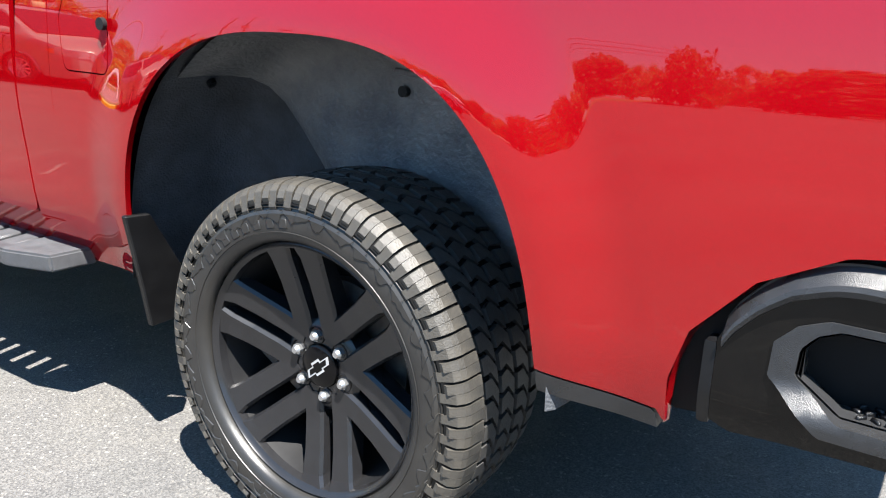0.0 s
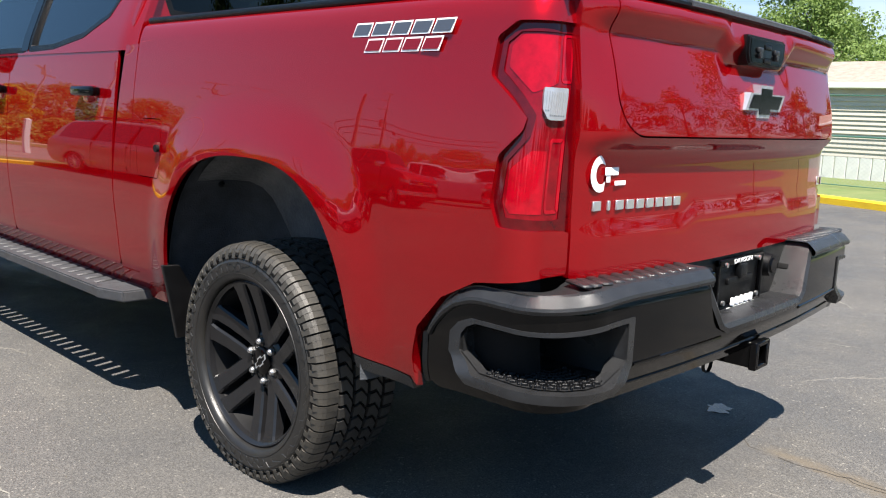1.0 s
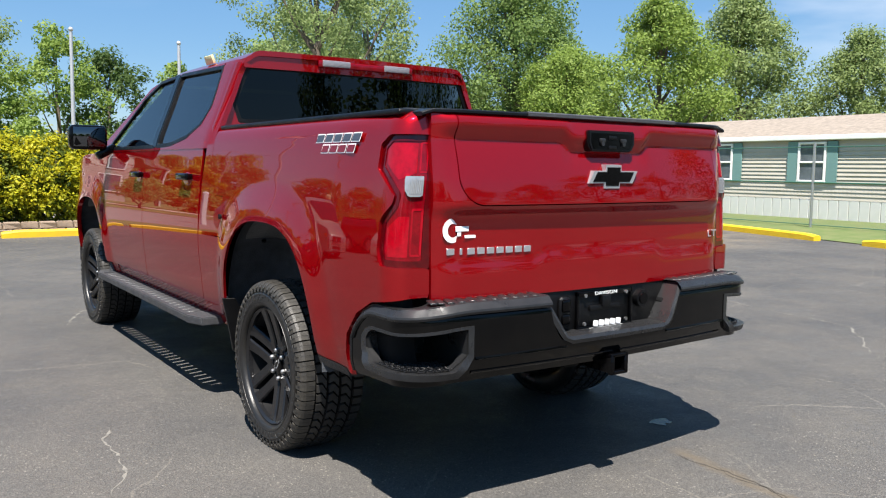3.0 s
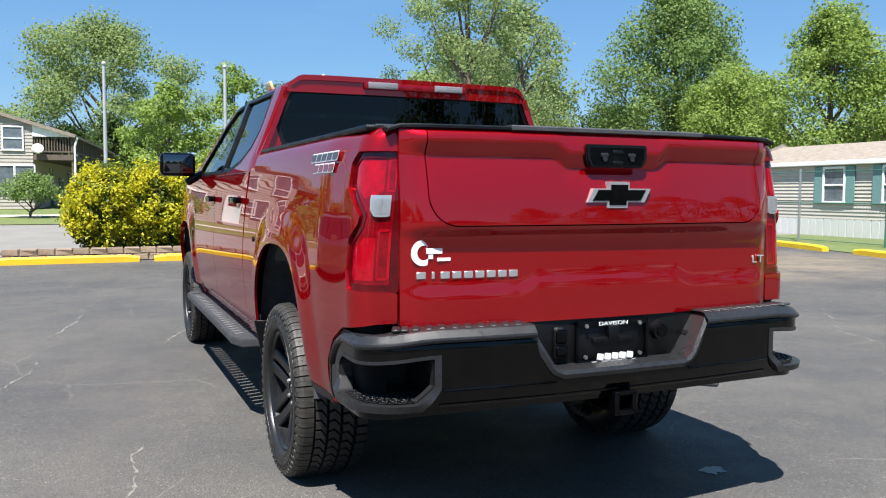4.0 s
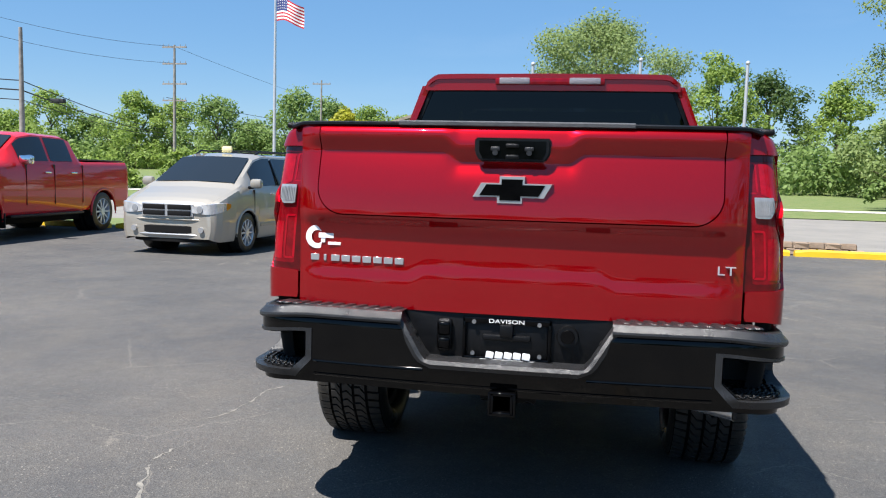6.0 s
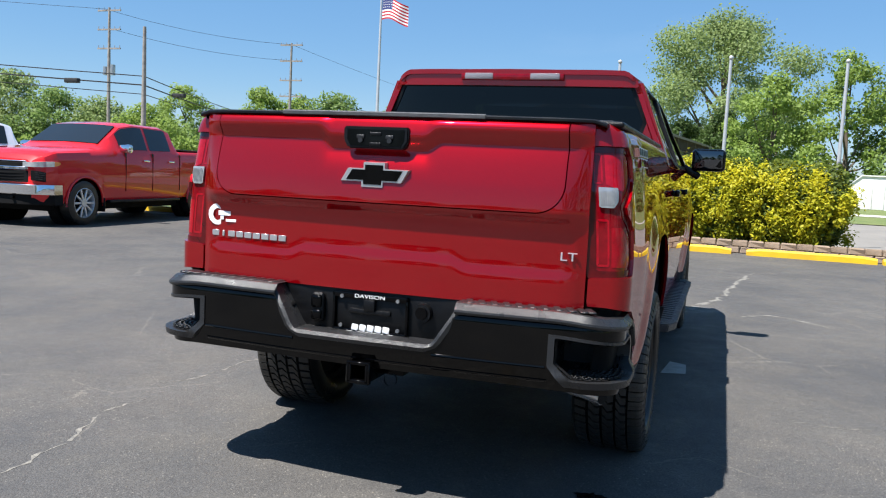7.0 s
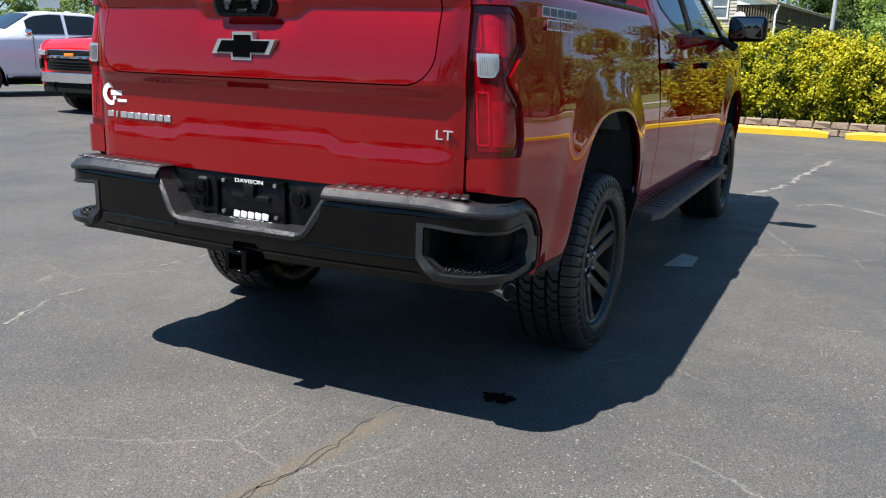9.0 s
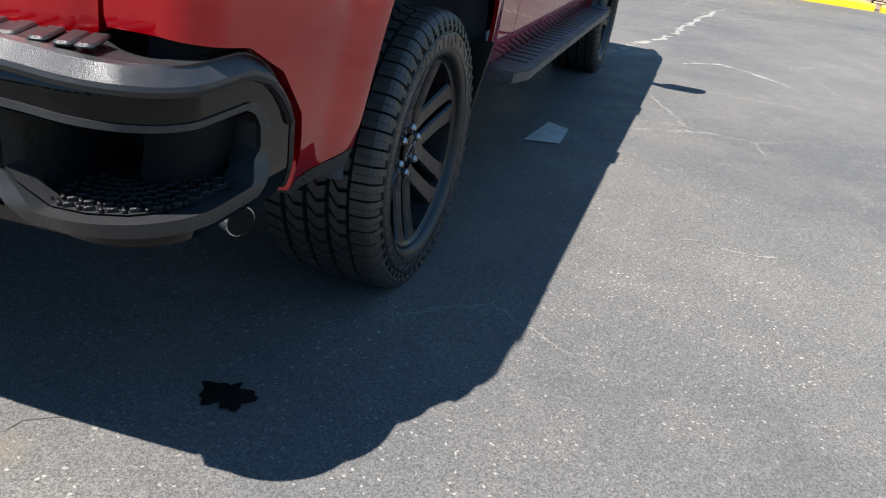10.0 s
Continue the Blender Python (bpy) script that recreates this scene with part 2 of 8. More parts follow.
def poly_sdf(pts, r=0.0):
    """Signed distance to a polygon with corners rounded by r (negative inside)."""
    p = np.array(pts, float)
    q = np.roll(p, -1, axis=0)

    def f(u, v):
        u, v = np.asarray(u, float), np.asarray(v, float)
        best = np.full(u.shape, 1e9)
        inside = np.zeros(u.shape, bool)
        for (ax, ay), (bx, by) in zip(p, q):
            ex, ey = bx - ax, by - ay
            t = np.clip(((u - ax) * ex + (v - ay) * ey) / (ex * ex + ey * ey), 0, 1)
            best = np.minimum(best, (u - ax - t * ex) ** 2 + (v - ay - t * ey) ** 2)
            cross = ((ay > v) != (by > v)) & (u < (bx - ax) * (v - ay) / (by - ay + 1e-12) + ax)
            inside ^= cross
        return np.where(inside, -1, 1) * np.sqrt(best) - r
    return f


def rbox_sdf(u0, u1, v0, v1, r=0.0):
    cu, cv, hu, hv = (u0 + u1) / 2, (v0 + v1) / 2, (u1 - u0) / 2 - r, (v1 - v0) / 2 - r

    def f(u, v):
        du, dv = np.abs(u - cu) - hu, np.abs(v - cv) - hv
        return np.hypot(np.maximum(du, 0), np.maximum(dv, 0)) + np.minimum(np.maximum(du, dv), 0) - r
    return f


def cut(a, *others):
    return lambda u, v: np.maximum.reduce([a(u, v)] + [-o(u, v) for o in others])


def meet(*fs):
    return lambda u, v: np.maximum.reduce([f(u, v) for f in fs])


def shell(name, sdf, surf, span, step, material, parent, hem=0.02, label="", angle=40):
    """A sheet-metal panel: the region sdf < 0 of a surface surf(u, v, inward), its rim turned inward by hem."""
    u0, u1, v0, v1 = span
    nu, nv = max(2, int(round((u1 - u0) / step)) + 1), max(2, int(round((v1 - v0) / step)) + 1)
    U, V = np.meshgrid(np.linspace(u0, u1, nu), np.linspace(v0, v1, nv), indexing="ij")
    uc, vc = (U[:-1, :-1] + U[1:, 1:]) / 2, (V[:-1, :-1] + V[1:, 1:]) / 2
    keep = sdf(uc, vc) < 0
    count = np.zeros(U.shape, int)
    for di in (0, 1):
        for dj in (0, 1):
            count[di:nu - 1 + di, dj:nv - 1 + dj] += keep
    rim = (count > 0) & (count < 4)
    ru, rv = U[rim], V[rim]
    e = 1e-4
    for _ in range(4):
        d = sdf(ru, rv)
        gu, gv = (sdf(ru + e, rv) - sdf(ru - e, rv)) / (2 * e), (sdf(ru, rv + e) - sdf(ru, rv - e)) / (2 * e)
        g = np.maximum(gu * gu + gv * gv, 0.25)
        s = np.clip(d / g, -step, step)
        ru, rv = ru - gu * s, rv - gv * s
    U[rim], V[rim] = ru, rv
    used = count > 0
    idx = np.full(U.shape, -1)
    idx[used] = np.arange(used.sum())
    pts = surf(U[used], V[used], 0.0)
    faces, edges = [], {}
    for i, j in zip(*np.nonzero(keep)):
        f = (int(idx[i, j]), int(idx[i + 1, j]), int(idx[i + 1, j + 1]), int(idx[i, j + 1]))
        faces.append(f)
        for k in range(4):
            a, b = f[k], f[(k + 1) % 4]
            if (b, a) in edges:
                edges.pop((b, a))
            else:
                edges[(a, b)] = True
    verts = list(pts)
    if hem:
        back = surf(U[used], V[used], hem)
        low = {}
        for a, b in edges:
            for w in (a, b):
                if w not in low:
                    low[w] = len(verts)
                    verts.append(back[w])
            faces.append((b, a, low[a], low[b]))
    me = bpy.data.meshes.new(name)
    me.from_pydata([tuple(v) for v in verts], [], faces)
    bm = bmesh.new()
    bm.from_mesh(me)
    bmesh.ops.recalc_face_normals(bm, faces=bm.faces[:])
    bm.to_mesh(me)
    bm.free()
    finish(me, True, angle)
    me.materials.append(material)
    ob = new(name, me)
    ob.parent = parent
    return tagged(ob, label)


def tube(name, pts, r, material, parent=None, label="", category="", kind="", n=6):
    """A thin round bar along points, as one mesh."""
    bm = bmesh.new()
    rings = []
    for i, p in enumerate(pts):
        a, b = Vector(pts[max(i - 1, 0)]), Vector(pts[min(i + 1, len(pts) - 1)])
        q = (b - a).to_track_quat('Z', 'Y')
        rad = r[i] if isinstance(r, (list, tuple)) else r
        rings.append([bm.verts.new(Vector(p) + q @ Vector((rad * math.cos(k * 2 * math.pi / n), rad * math.sin(k * 2 * math.pi / n), 0))) for k in range(n)])
    for a, b in zip(rings, rings[1:]):
        for k in range(n):
            bm.faces.new((a[k], a[(k + 1) % n], b[(k + 1) % n], b[k]))
    bm.faces.new(rings[0][::-1])
    bm.faces.new(rings[-1])
    return part(name, bm, material, parent, label, category=category, kind=kind)


def lathe(bm, profile, n=48, axis='X'):
    """Turn a profile of (along, radius) about the x axis."""
    rings = []
    for a, r in profile:
        rings.append([bm.verts.new((a, r * math.cos(k * 2 * math.pi / n), r * math.sin(k * 2 * math.pi / n))) for k in range(n)])
    for p, q in zip(rings, rings[1:]):
        for k in range(n):
            bm.faces.new((p[k], p[(k + 1) % n], q[(k + 1) % n], q[k]))
    return rings

# ---- the red pickup: x to its right, y ahead, z up, tailgate at y = 0 ----
truck = empty("pickup_truck", Matrix.Identity(4), "red metallic crew-cab pickup truck with black bumper and wheels", "pickup truck")
AXLE_R, AXLE_F, HUB_Z = 1.145, 4.89, 0.389

body_x = curve_fn([(0.42, 0.935), (0.50, 0.970), (0.60, 0.996), (0.72, 1.012), (0.84, 1.021), (0.93, 1.023), (1.02, 1.0215), (1.10, 1.017), (1.20, 1.009), (1.30, 0.999),
                   (1.36, 0.991), (1.44, 0.980), (1.50, 0.966), (1.53, 0.949), (1.55, 0.915)])


def arch_sdf(yc, top=1.082, half=0.540):
    cz = 0.42
    return lambda u, v: ((np.abs((u - yc) / half) ** 2.7 + np.abs((v - cz) / (top - cz)) ** 2.7 + 1e-9) ** (1 / 2.7) - 1) * half


arch_r, arch_f = arch_sdf(AXLE_R + 0.01), arch_sdf(AXLE_F, 1.07, 0.52)


def side_surface(side):
    """The truck's flank, wrapping round the rear corner. u: metres ahead (below 0.12 round the corner), v: height."""
    R = 0.10

    def f(u, v, inward):
        u, v = np.asarray(u, float), np.asarray(v, float)
        d = np.minimum(np.maximum(arch_r(u, v), 0), np.maximum(arch_f(u, v), 0))
        flare = 0.024 * smooth01(1 - d / 0.17) * smooth01((u - 0.15) / 0.4)
        # a shallow hollow along the doors, below the waist
        hollow = -0.004 * np.exp(-((v - 0.74) / 0.10) ** 2) * smooth01((u - 1.75) / 0.3) * smooth01((4.3 - u) / 0.3)
        X = body_x(v) + flare + hollow - inward
        # the front end draws in
        X = X - 0.10 * smooth01((u - 5.1) / 0.7) ** 2
        # and the tail narrows a little towards the lamps
        X = X - 0.018 * smooth01((0.50 - u) / 0.40) * (1 - smooth01((0.12 - u) / 0.2))
        th = np.clip((0.12 - u) / R, 0, math.pi / 2)
        past = np.maximum(0.12 - R * math.pi / 2 - u, 0)
        r = R - inward
        x = (X + inward - R) + r * np.cos(th) - inward * 0 - past
        y = np.where(u > 0.12, u, 0.12 - r * np.sin(th)) - past * 0.16
        x = np.where(u > 0.12, X, x)
        # tumble of the rear end: the top of the corner sits further ahead
        y = y + np.where(u < 0.3, (np.maximum(v - 1.3, 0) * 0.10) * smooth01((0.3 - u) / 0.3), 0)
        return np.stack([side * x, y, v], -1)
    return f


LAMP = [(-0.096, 1.455), (0.10, 1.455), (0.150, 1.425), (0.160, 1.345), (0.085, 1.285), (0.045, 1.245), (0.055, 1.205), (0.115, 1.145), (0.125, 1.04), (0.105, 0.992), (-0.096, 0.985)]
lamp_sdf = poly_sdf(LAMP, 0.0)
lamp_hole = poly_sdf(LAMP, 0.012)
BED_END = -0.108
FUEL = [(1.738, 0.985), (1.868, 0.985), (1.880, 1.08), (1.845, 1.160), (1.738, 1.160)]


def flanks(side):
    surf = side_surface(side)
    bumper_cut = poly_sdf([(-0.4, 0.866), (-0.02, 0.858), (0.17, 0.832), (0.28, 0.775), (0.365, 0.68), (0.392, 0.59), (0.395, 0.3), (-0.4, 0.3)], 0.004)
    bed_out = poly_sdf([(BED_END, 0.5), (0.401, 0.508), (0.412, 0.528), (0.66, 0.556), (1.15, 0.57), (1.70, 0.57), (1.82, 0.53), (1.955, 0.53), (1.945, 1.2), (1.94, 1.552), (BED_END, 1.552)])
    bed = shell("bedside", cut(bed_out, arch_r, lamp_hole, bumper_cut, *( (poly_sdf(FUEL, 0.0235),) if side < 0 else ())), surf, (BED_END - 0.02, 1.98, 0.47, 1.552), 0.0125, RED, truck, 0.014)
    # flange turned in along the bumper gap
    knots = np.array([(-0.10, 0.864), (-0.02, 0.860), (0.09, 0.848), (0.17, 0.833), (0.23, 0.806), (0.28, 0.776), (0.325, 0.729), (0.365, 0.681), (0.382, 0.636), (0.392, 0.590), (0.396, 0.545), (0.400, 0.500)])
    tt = np.linspace(0, len(knots) - 1, 60)
    fu, fv = np.interp(tt, range(len(knots)), knots[:, 0]), np.interp(tt, range(len(knots)), knots[:, 1])
    outer, inner = surf(fu + 0.001, fv + 0.001, 0.003), surf(fu - 0.002, fv - 0.002, 0.026)
    mesh("bumper_gap_flange", list(outer) + list(inner), [(k, k + 1, 61 + k, 60 + k) for k in range(59)], RED, truck, angle=60)
    shell("lower_cladding", cut(poly_sdf([(0.410, 0.489), (0.645, 0.510), (0.652, 0.551), (0.414, 0.524)]), arch_r), surf, (0.36, 0.72, 0.43, 0.56), 0.015, GREY_PLASTIC, truck, 0.03, "dark grey plastic cladding")
    shell("cab_corner", poly_sdf([(1.952, 0.53), (2.102, 0.53), (2.100, 0.9), (2.050, 1.46), (1.948, 1.46)]), surf, (1.94, 2.12, 0.5, 1.48), 0.0175, RED, truck, 0.02)
    shell("rear_door", rbox_sdf(2.108, 3.262, 0.575, 1.452, 0.03), surf, (2.09, 3.28, 0.55, 1.47), 0.02, RED, truck, 0.012)
    shell("front_door", rbox_sdf(3.270, 4.370, 0.575, 1.452, 0.03), surf, (3.25, 4.39, 0.55, 1.47), 0.02, RED, truck, 0.012)
    shell("front_fender", cut(poly_sdf([(4.378, 0.5), (5.72, 0.62), (5.72, 1.33), (5.2, 1.42), (4.378, 1.452)]), arch_f), surf, (4.36, 5.74, 0.48, 1.47), 0.02, RED, truck, 0.035)
    shell("rocker_panel", rbox_sdf(1.74, 4.40, 0.455, 0.568, 0.01), lambda u, v, i: surf(u, v, i + 0.022), (1.72, 4.42, 0.44, 0.58), 0.02, RED, truck, 0.03)
    # fuel door
    if side < 0:
        fuel_sdf = poly_sdf(FUEL, 0.02)
        shell("fuel_door_gap", poly_sdf(FUEL, 0.04), lambda u, v, i: surf(u, v, i + 0.02), (1.66, 1.93, 0.93, 1.28), 0.025, DARK, truck, 0)
        fuel = shell("fuel_door", fuel_sdf, lambda u, v, i: surf(u, v, i - 0.0005), (1.68, 1.91, 0.95, 1.25), 0.0125, RED, truck, 0.008)
        bm = bmesh.new()
        cyl(bm, (side * 1.025, 1.722, 1.075), (side * 1.036, 1.722, 1.075), 0.014, 14)
        part("finger_notch", bm, DARK, fuel)
    # dark skin behind the gaps
    back = shell("inner_skin", cut(rbox_sdf(1.88, 4.5, 0.52, 1.45), arch_r, arch_f), lambda u, v, i: surf(u, v, i + 0.03), (1.86, 4.52, 0.5, 1.47), 0.06, DARK, truck, 0)
    # door handles
    for y in (2.33, 3.375):
        bm = bmesh.new()
        x = float(body_x(1.26))
        box(bm, (side * (x + 0.030), y, 1.277), (0.030, 0.205, 0.040), None, 0.012, 3)
        box(bm, (side * (x + 0.012), y + 0.07, 1.277), (0.03, 0.035, 0.034), None, 0.008)
        box(bm, (side * (x + 0.012), y - 0.07, 1.277), (0.03, 0.045, 0.034), None, 0.008)
        h = part("door_handle", bm, BLACK_GLOSS, truck, "gloss black door handle")
        bm = bmesh.new()
        bmesh.ops.create_uvsphere(bm, u_segments=16, v_segments=8, radius=0.06)
        bmesh.ops.scale(bm, vec=(0.10, 1.35, 0.72), verts=bm.verts[:])
        bmesh.ops.translate(bm, vec=(side * (x + 0.000), y, 1.260), verts=bm.verts[:])
        part("handle_cup", bm, RED, truck)


def lamps(side):
    base = side_surface(side)
    lamp = shell("tail_lamp", lamp_sdf, lambda u, v, i: base(u, v, i + 0.016), (-0.14, 0.18, 0.97, 1.47), 0.0125, LAMP_DEEP, truck, 0.03, "red tail lamp with clear reversing lens")
    shell("lamp_housing", cut(poly_sdf(LAMP, 0.020), poly_sdf(LAMP, -0.013)), lambda u, v, i: base(u, v, i + 0.0125), (-0.16, 0.20, 0.94, 1.50), 0.009, LAMP_FRAME, lamp, 0.03)
    up = poly_sdf([(-0.040, 1.435), (0.09, 1.435), (0.125, 1.41), (0.13, 1.36), (0.05, 1.30), (-0.040, 1.325)], 0.0)
    ring_of = lambda f, w: cut(f, lambda u, v: f(u, v) + w)
    shell("brake_lens", up, lambda u, v, i: base(u, v, i + 0.0145), (-0.06, 0.15, 1.28, 1.45), 0.007, LAMP_RED, lamp, 0.003)
    shell("turn_lens", ring_of(rbox_sdf(-0.086, -0.050, 1.325, 1.44, 0.010), 0.007), lambda u, v, i: base(u, v, i + 0.0145), (-0.13, -0.04, 1.31, 1.45), 0.007, LAMP_RED, lamp, 0.003)
    low = poly_sdf([(-0.02, 1.165), (0.035, 1.165), (0.095, 1.12), (0.10, 1.03), (0.085, 1.015), (-0.02, 1.015)], 0.0)
    shell("lower_lens", low, lambda u, v, i: base(u, v, i + 0.0150), (-0.04, 0.12, 1.0, 1.18), 0.007, LAMP_RED, lamp, 0.003)
    shell("lower_inner_lens", ring_of(rbox_sdf(-0.082, -0.03, 1.015, 1.195, 0.012), 0.009), lambda u, v, i: base(u, v, i + 0.0145), (-0.13, -0.02, 1.0, 1.21), 0.007, LAMP_RED, lamp, 0.003)
    rev = poly_sdf([(-0.068, 1.314), (0.016, 1.314), (0.020, 1.302), (0.016, 1.262), (-0.004, 1.238), (-0.068, 1.238)], 0.0)
    shell("reversing_lens", rev, lambda u, v, i: base(u, v, i + 0.008), (-0.11, 0.03, 1.22, 1.33), 0.011, LAMP_CLEAR, lamp, 0.012, "clear ribbed reversing lens")
    for k in range(9):
        u0 = -0.060 + k * 0.0082
        shell("lens_rib", rbox_sdf(u0, u0 + 0.0036, 1.250 if k < 7 else 1.262, 1.306, 0.0), lambda u, v, i: base(u, v, i + 0.0062), (u0 - 0.002, u0 + 0.006, 1.244, 1.312), 0.0018, LAMP_CLEAR, lamp, 0.002)


for s in (-1, 1):
    flanks(s)
    lamps(s)

# ---- tailgate ----
GATE_W, GATE_B, GATE_T = 0.8425, 0.850, 1.548
gate_mid = curve_fn([(0.84, -0.017), (0.90, -0.016), (0.955, -0.0145), (0.970, -0.0125), (0.985, -0.0085), (1.00, -0.007), (1.06, -0.0055), (1.125, -0.005), (1.145, -0.006), (1.165, -0.012), (1.19, -0.036), (1.202, -0.044),
                     (1.213, -0.045), (1.24, -0.043), (1.32, -0.032), (1.40, -0.016), (1.435, -0.007), (1.45, -0.003), (1.465, -0.007), (1.50, -0.030), (1.512, -0.034), (1.54, -0.022), (1.552, -0.008)])


def gate_surface(u, v, inward):
    """The tailgate: bowed across, with its upper ledge, hollow waist and lower ledge."""
    a = np.abs(u)
    bow = -0.052 * (1 - np.clip(a / GATE_W, 0, 1) ** 2.2)
    # in the middle the upper ledge dips, and the lower hollow climbs
    dip = 0.036 * smooth01((0.262 - a) / 0.062)
    dip_low = -0.030 * smooth01((0.40 - a) / 0.09)
    vv = v + np.where(v > 1.30, dip * smooth01((v - 1.32) / 0.10) * smooth01((1.56 - v) / 0.08), 0)
    vv = vv + np.where(v < 1.10, dip_low * smooth01((v - 0.88) / 0.06) * smooth01((1.10 - v) / 0.06), 0)
    rel = gate_mid(vv)
    # the relief fades towards the corners and is rounded off there
    fade = smooth01((0.84 - a) / 0.10)
    edge_in = 0.012 * smooth01((a - 0.80) / 0.046)
    lean = np.maximum(v - 1.3, 0) * 0.06
    return np.stack([u, bow + rel * (0.25 + 0.75 * fade) + edge_in + lean + inward, v], -1)


panel_in = rbox_sdf(-0.752, 0.752, 1.208, 1.90, 0.105)
panel_out = rbox_sdf(-0.7565, 0.7565, 1.2035, 1.90, 0.109)
gate_all = rbox_sdf(-GATE_W, GATE_W, GATE_B, GATE_T, 0.008)
tailgate = shell("tailgate", cut(gate_all, panel_out), gate_surface, (-0.86, 0.86, 0.84, 1.56), 0.0125, RED, truck, 0.03)
handle_hole = poly_sdf([(-0.140, 1.508), (0.140, 1.508), (0.140, 1.450), (0.120, 1.418), (-0.120, 1.418), (-0.140, 1.450)], -0.006)
inner_gate = shell("inner_gate", cut(meet(gate_all, panel_in), handle_hole), gate_surface, (-0.77, 0.77, 1.19, 1.56), 0.0125, RED, tailgate, 0.03)
shell("gate_back", gate_all, lambda u, v, i: gate_surface(u, v, 0.0) * np.array([1, 0, 1]) + np.array([0, 0.045, 0]), (-0.86, 0.86, 0.84, 1.56), 0.05, DARK, tailgate, 0.03)
# handle with its two buttons
bm = bmesh.new()
prism(bm, [(-0.139, 1.506), (0.139, 1.506), (0.139, 1.451), (0.119, 1.420), (-0.119, 1.420), (-0.139, 1.451)], -0.086, -0.02, 1.0)
bmesh.ops.bevel(bm, geom=bm.edges[:], offset=0.006, segments=2, affect='EDGES')
part("gate_handle", bm, BLACK_PLASTIC, tailgate, "black tailgate handle")
bm = bmesh.new()
prism(bm, [(-0.122, 1.495), (0.122, 1.495), (0.122, 1.455), (0.108, 1.430), (-0.108, 1.430), (-0.122, 1.455)], -0.0875, -0.06, 1.0)
part("handle_recess", bm, BLACK_GLOSS, tailgate)
for x in (-0.062, 0.062):
    bm = bmesh.new()
    box(bm, (x, -0.090, 1.466), (0.034, 0.010, 0.016), None, 0.004)
    cyl(bm, (x, -0.086, 1.452), (x, -0.096, 1.452), 0.010, 14)
    part("button", bm, GREY_PLASTIC, tailgate)
for z in (1.438, 1.478):
    bm = bmesh.new()
    box(bm, (0, -0.088, z), (0.050, 0.006, 0.016), None, 0.005)
    part("button", bm, BLACK_PLASTIC, tailgate)
# emblem: a slanted cross with a bright rim
def cross(s):
    return [(x * s, z * s) for x, z in [(-0.150, -0.030), (-0.056, -0.030), (-0.056, -0.052), (0.040, -0.052), (0.040, -0.030), (0.122, -0.030), (0.152, 0.024), (0.048, 0.024), (0.048, 0.050), (-0.048, 0.050), (-0.048, 0.024), (-0.118, 0.024)]]


bm = bmesh.new()
prism(bm, [(x + 0.004, z + 1.318) for x, z in cross(1.0)], -0.070, -0.096, 0.955)
emblem = part("emblem", bm, SATIN, tailgate, "chrome-edged black emblem", smooth=False)
bm = bmesh.new()
prism(bm, [(x * 0.80 + 0.004, z * 0.76 + 1.318) for x, z in cross(1.0)], -0.0955, -0.0985, 0.99)
part("emblem_face", bm, BLACK_GLOSS, tailgate, smooth=False)


def gate_at(x, z, out=0.0):
    p = gate_surface(np.array([x]), np.array([z]), 0.0)[0]
    return float(p[1]) - out


# raised name in chrome: plain blocks, one for each character
for k in range(9):
    x0 = -0.790 + k * 0.0436
    bm = bmesh.new()
    box(bm, (x0 + 0.018, gate_at(x0, 1.03, 0.004), 1.032), (0.035 if k != 1 else 0.011, 0.006, 0.025), pose(0, 0, 0, 0, 0, 0), 0.0012, 1)
    part("name_badge_block", bm, SATIN, tailgate)


def lettering(name, text, x, y, z, size, material, parent, depth=0.002, rx=90, rz=0, wide=1.0, label=""):
    cu = bpy.data.curves.new(name, 'FONT')
    cu.body, cu.size, cu.extrude, cu.align_x = text, size, depth, 'CENTER'
    tmp = bpy.data.objects.new(name, cu)
    scene.collection.objects.link(tmp)
    dg = bpy.context.evaluated_depsgraph_get()
    me = bpy.data.meshes.new_from_object(tmp.evaluated_get(dg))
    bpy.data.objects.remove(tmp)
    me.transform(Matrix.LocRotScale((x, y, z), Euler((radians(rx), 0, radians(rz))), None) @ Matrix.Diagonal((wide, 1, 1, 1)))
    me.materials.clear()
    me.materials.append(material)
    ob = new(name, me)
    ob.parent = parent
    return tagged(ob, label)


lettering("trim_badge", "LT", 0.778, gate_at(0.778, 1.05, 0.004), 1.032, 0.046, ALLOY, tailgate, 0.003, wide=1.35, label="chrome trim letters")
# round white dealer sticker beside a small white bar
bm = bmesh.new()
ring_o = [(math.cos(a), math.sin(a)) for a in np.linspace(0.5, 2 * math.pi - 0.25, 26)]
vo = [bm.verts.new((-0.765 + 0.046 * c, gate_at(-0.765, 1.11, 0.003), 1.112 + 0.046 * s_)) for c, s_ in ring_o]
vi = [bm.verts.new((-0.763 + 0.024 * c, gate_at(-0.765, 1.11, 0.003), 1.112 + 0.026 * s_)) for c, s_ in ring_o]
for k in range(25):
    bm.faces.new((vo[k], vo[k + 1], vi[k + 1], vi[k]))
sticker = part("dealer_sticker", bm, WHITE, tailgate, "white dealer sticker", smooth=False)
for x, z, w, h in ((-0.725, 1.118, 0.062, 0.020), (-0.690, 1.088, 0.052, 0.012), (-0.738, 1.100, 0.018, 0.02)):
    bm = bmesh.new()
    box(bm, (x, gate_at(x, z, 0.004), z), (w, 0.002, h), None, 0.0008, 1)
    part("sticker_bar", bm, WHITE, tailgate)
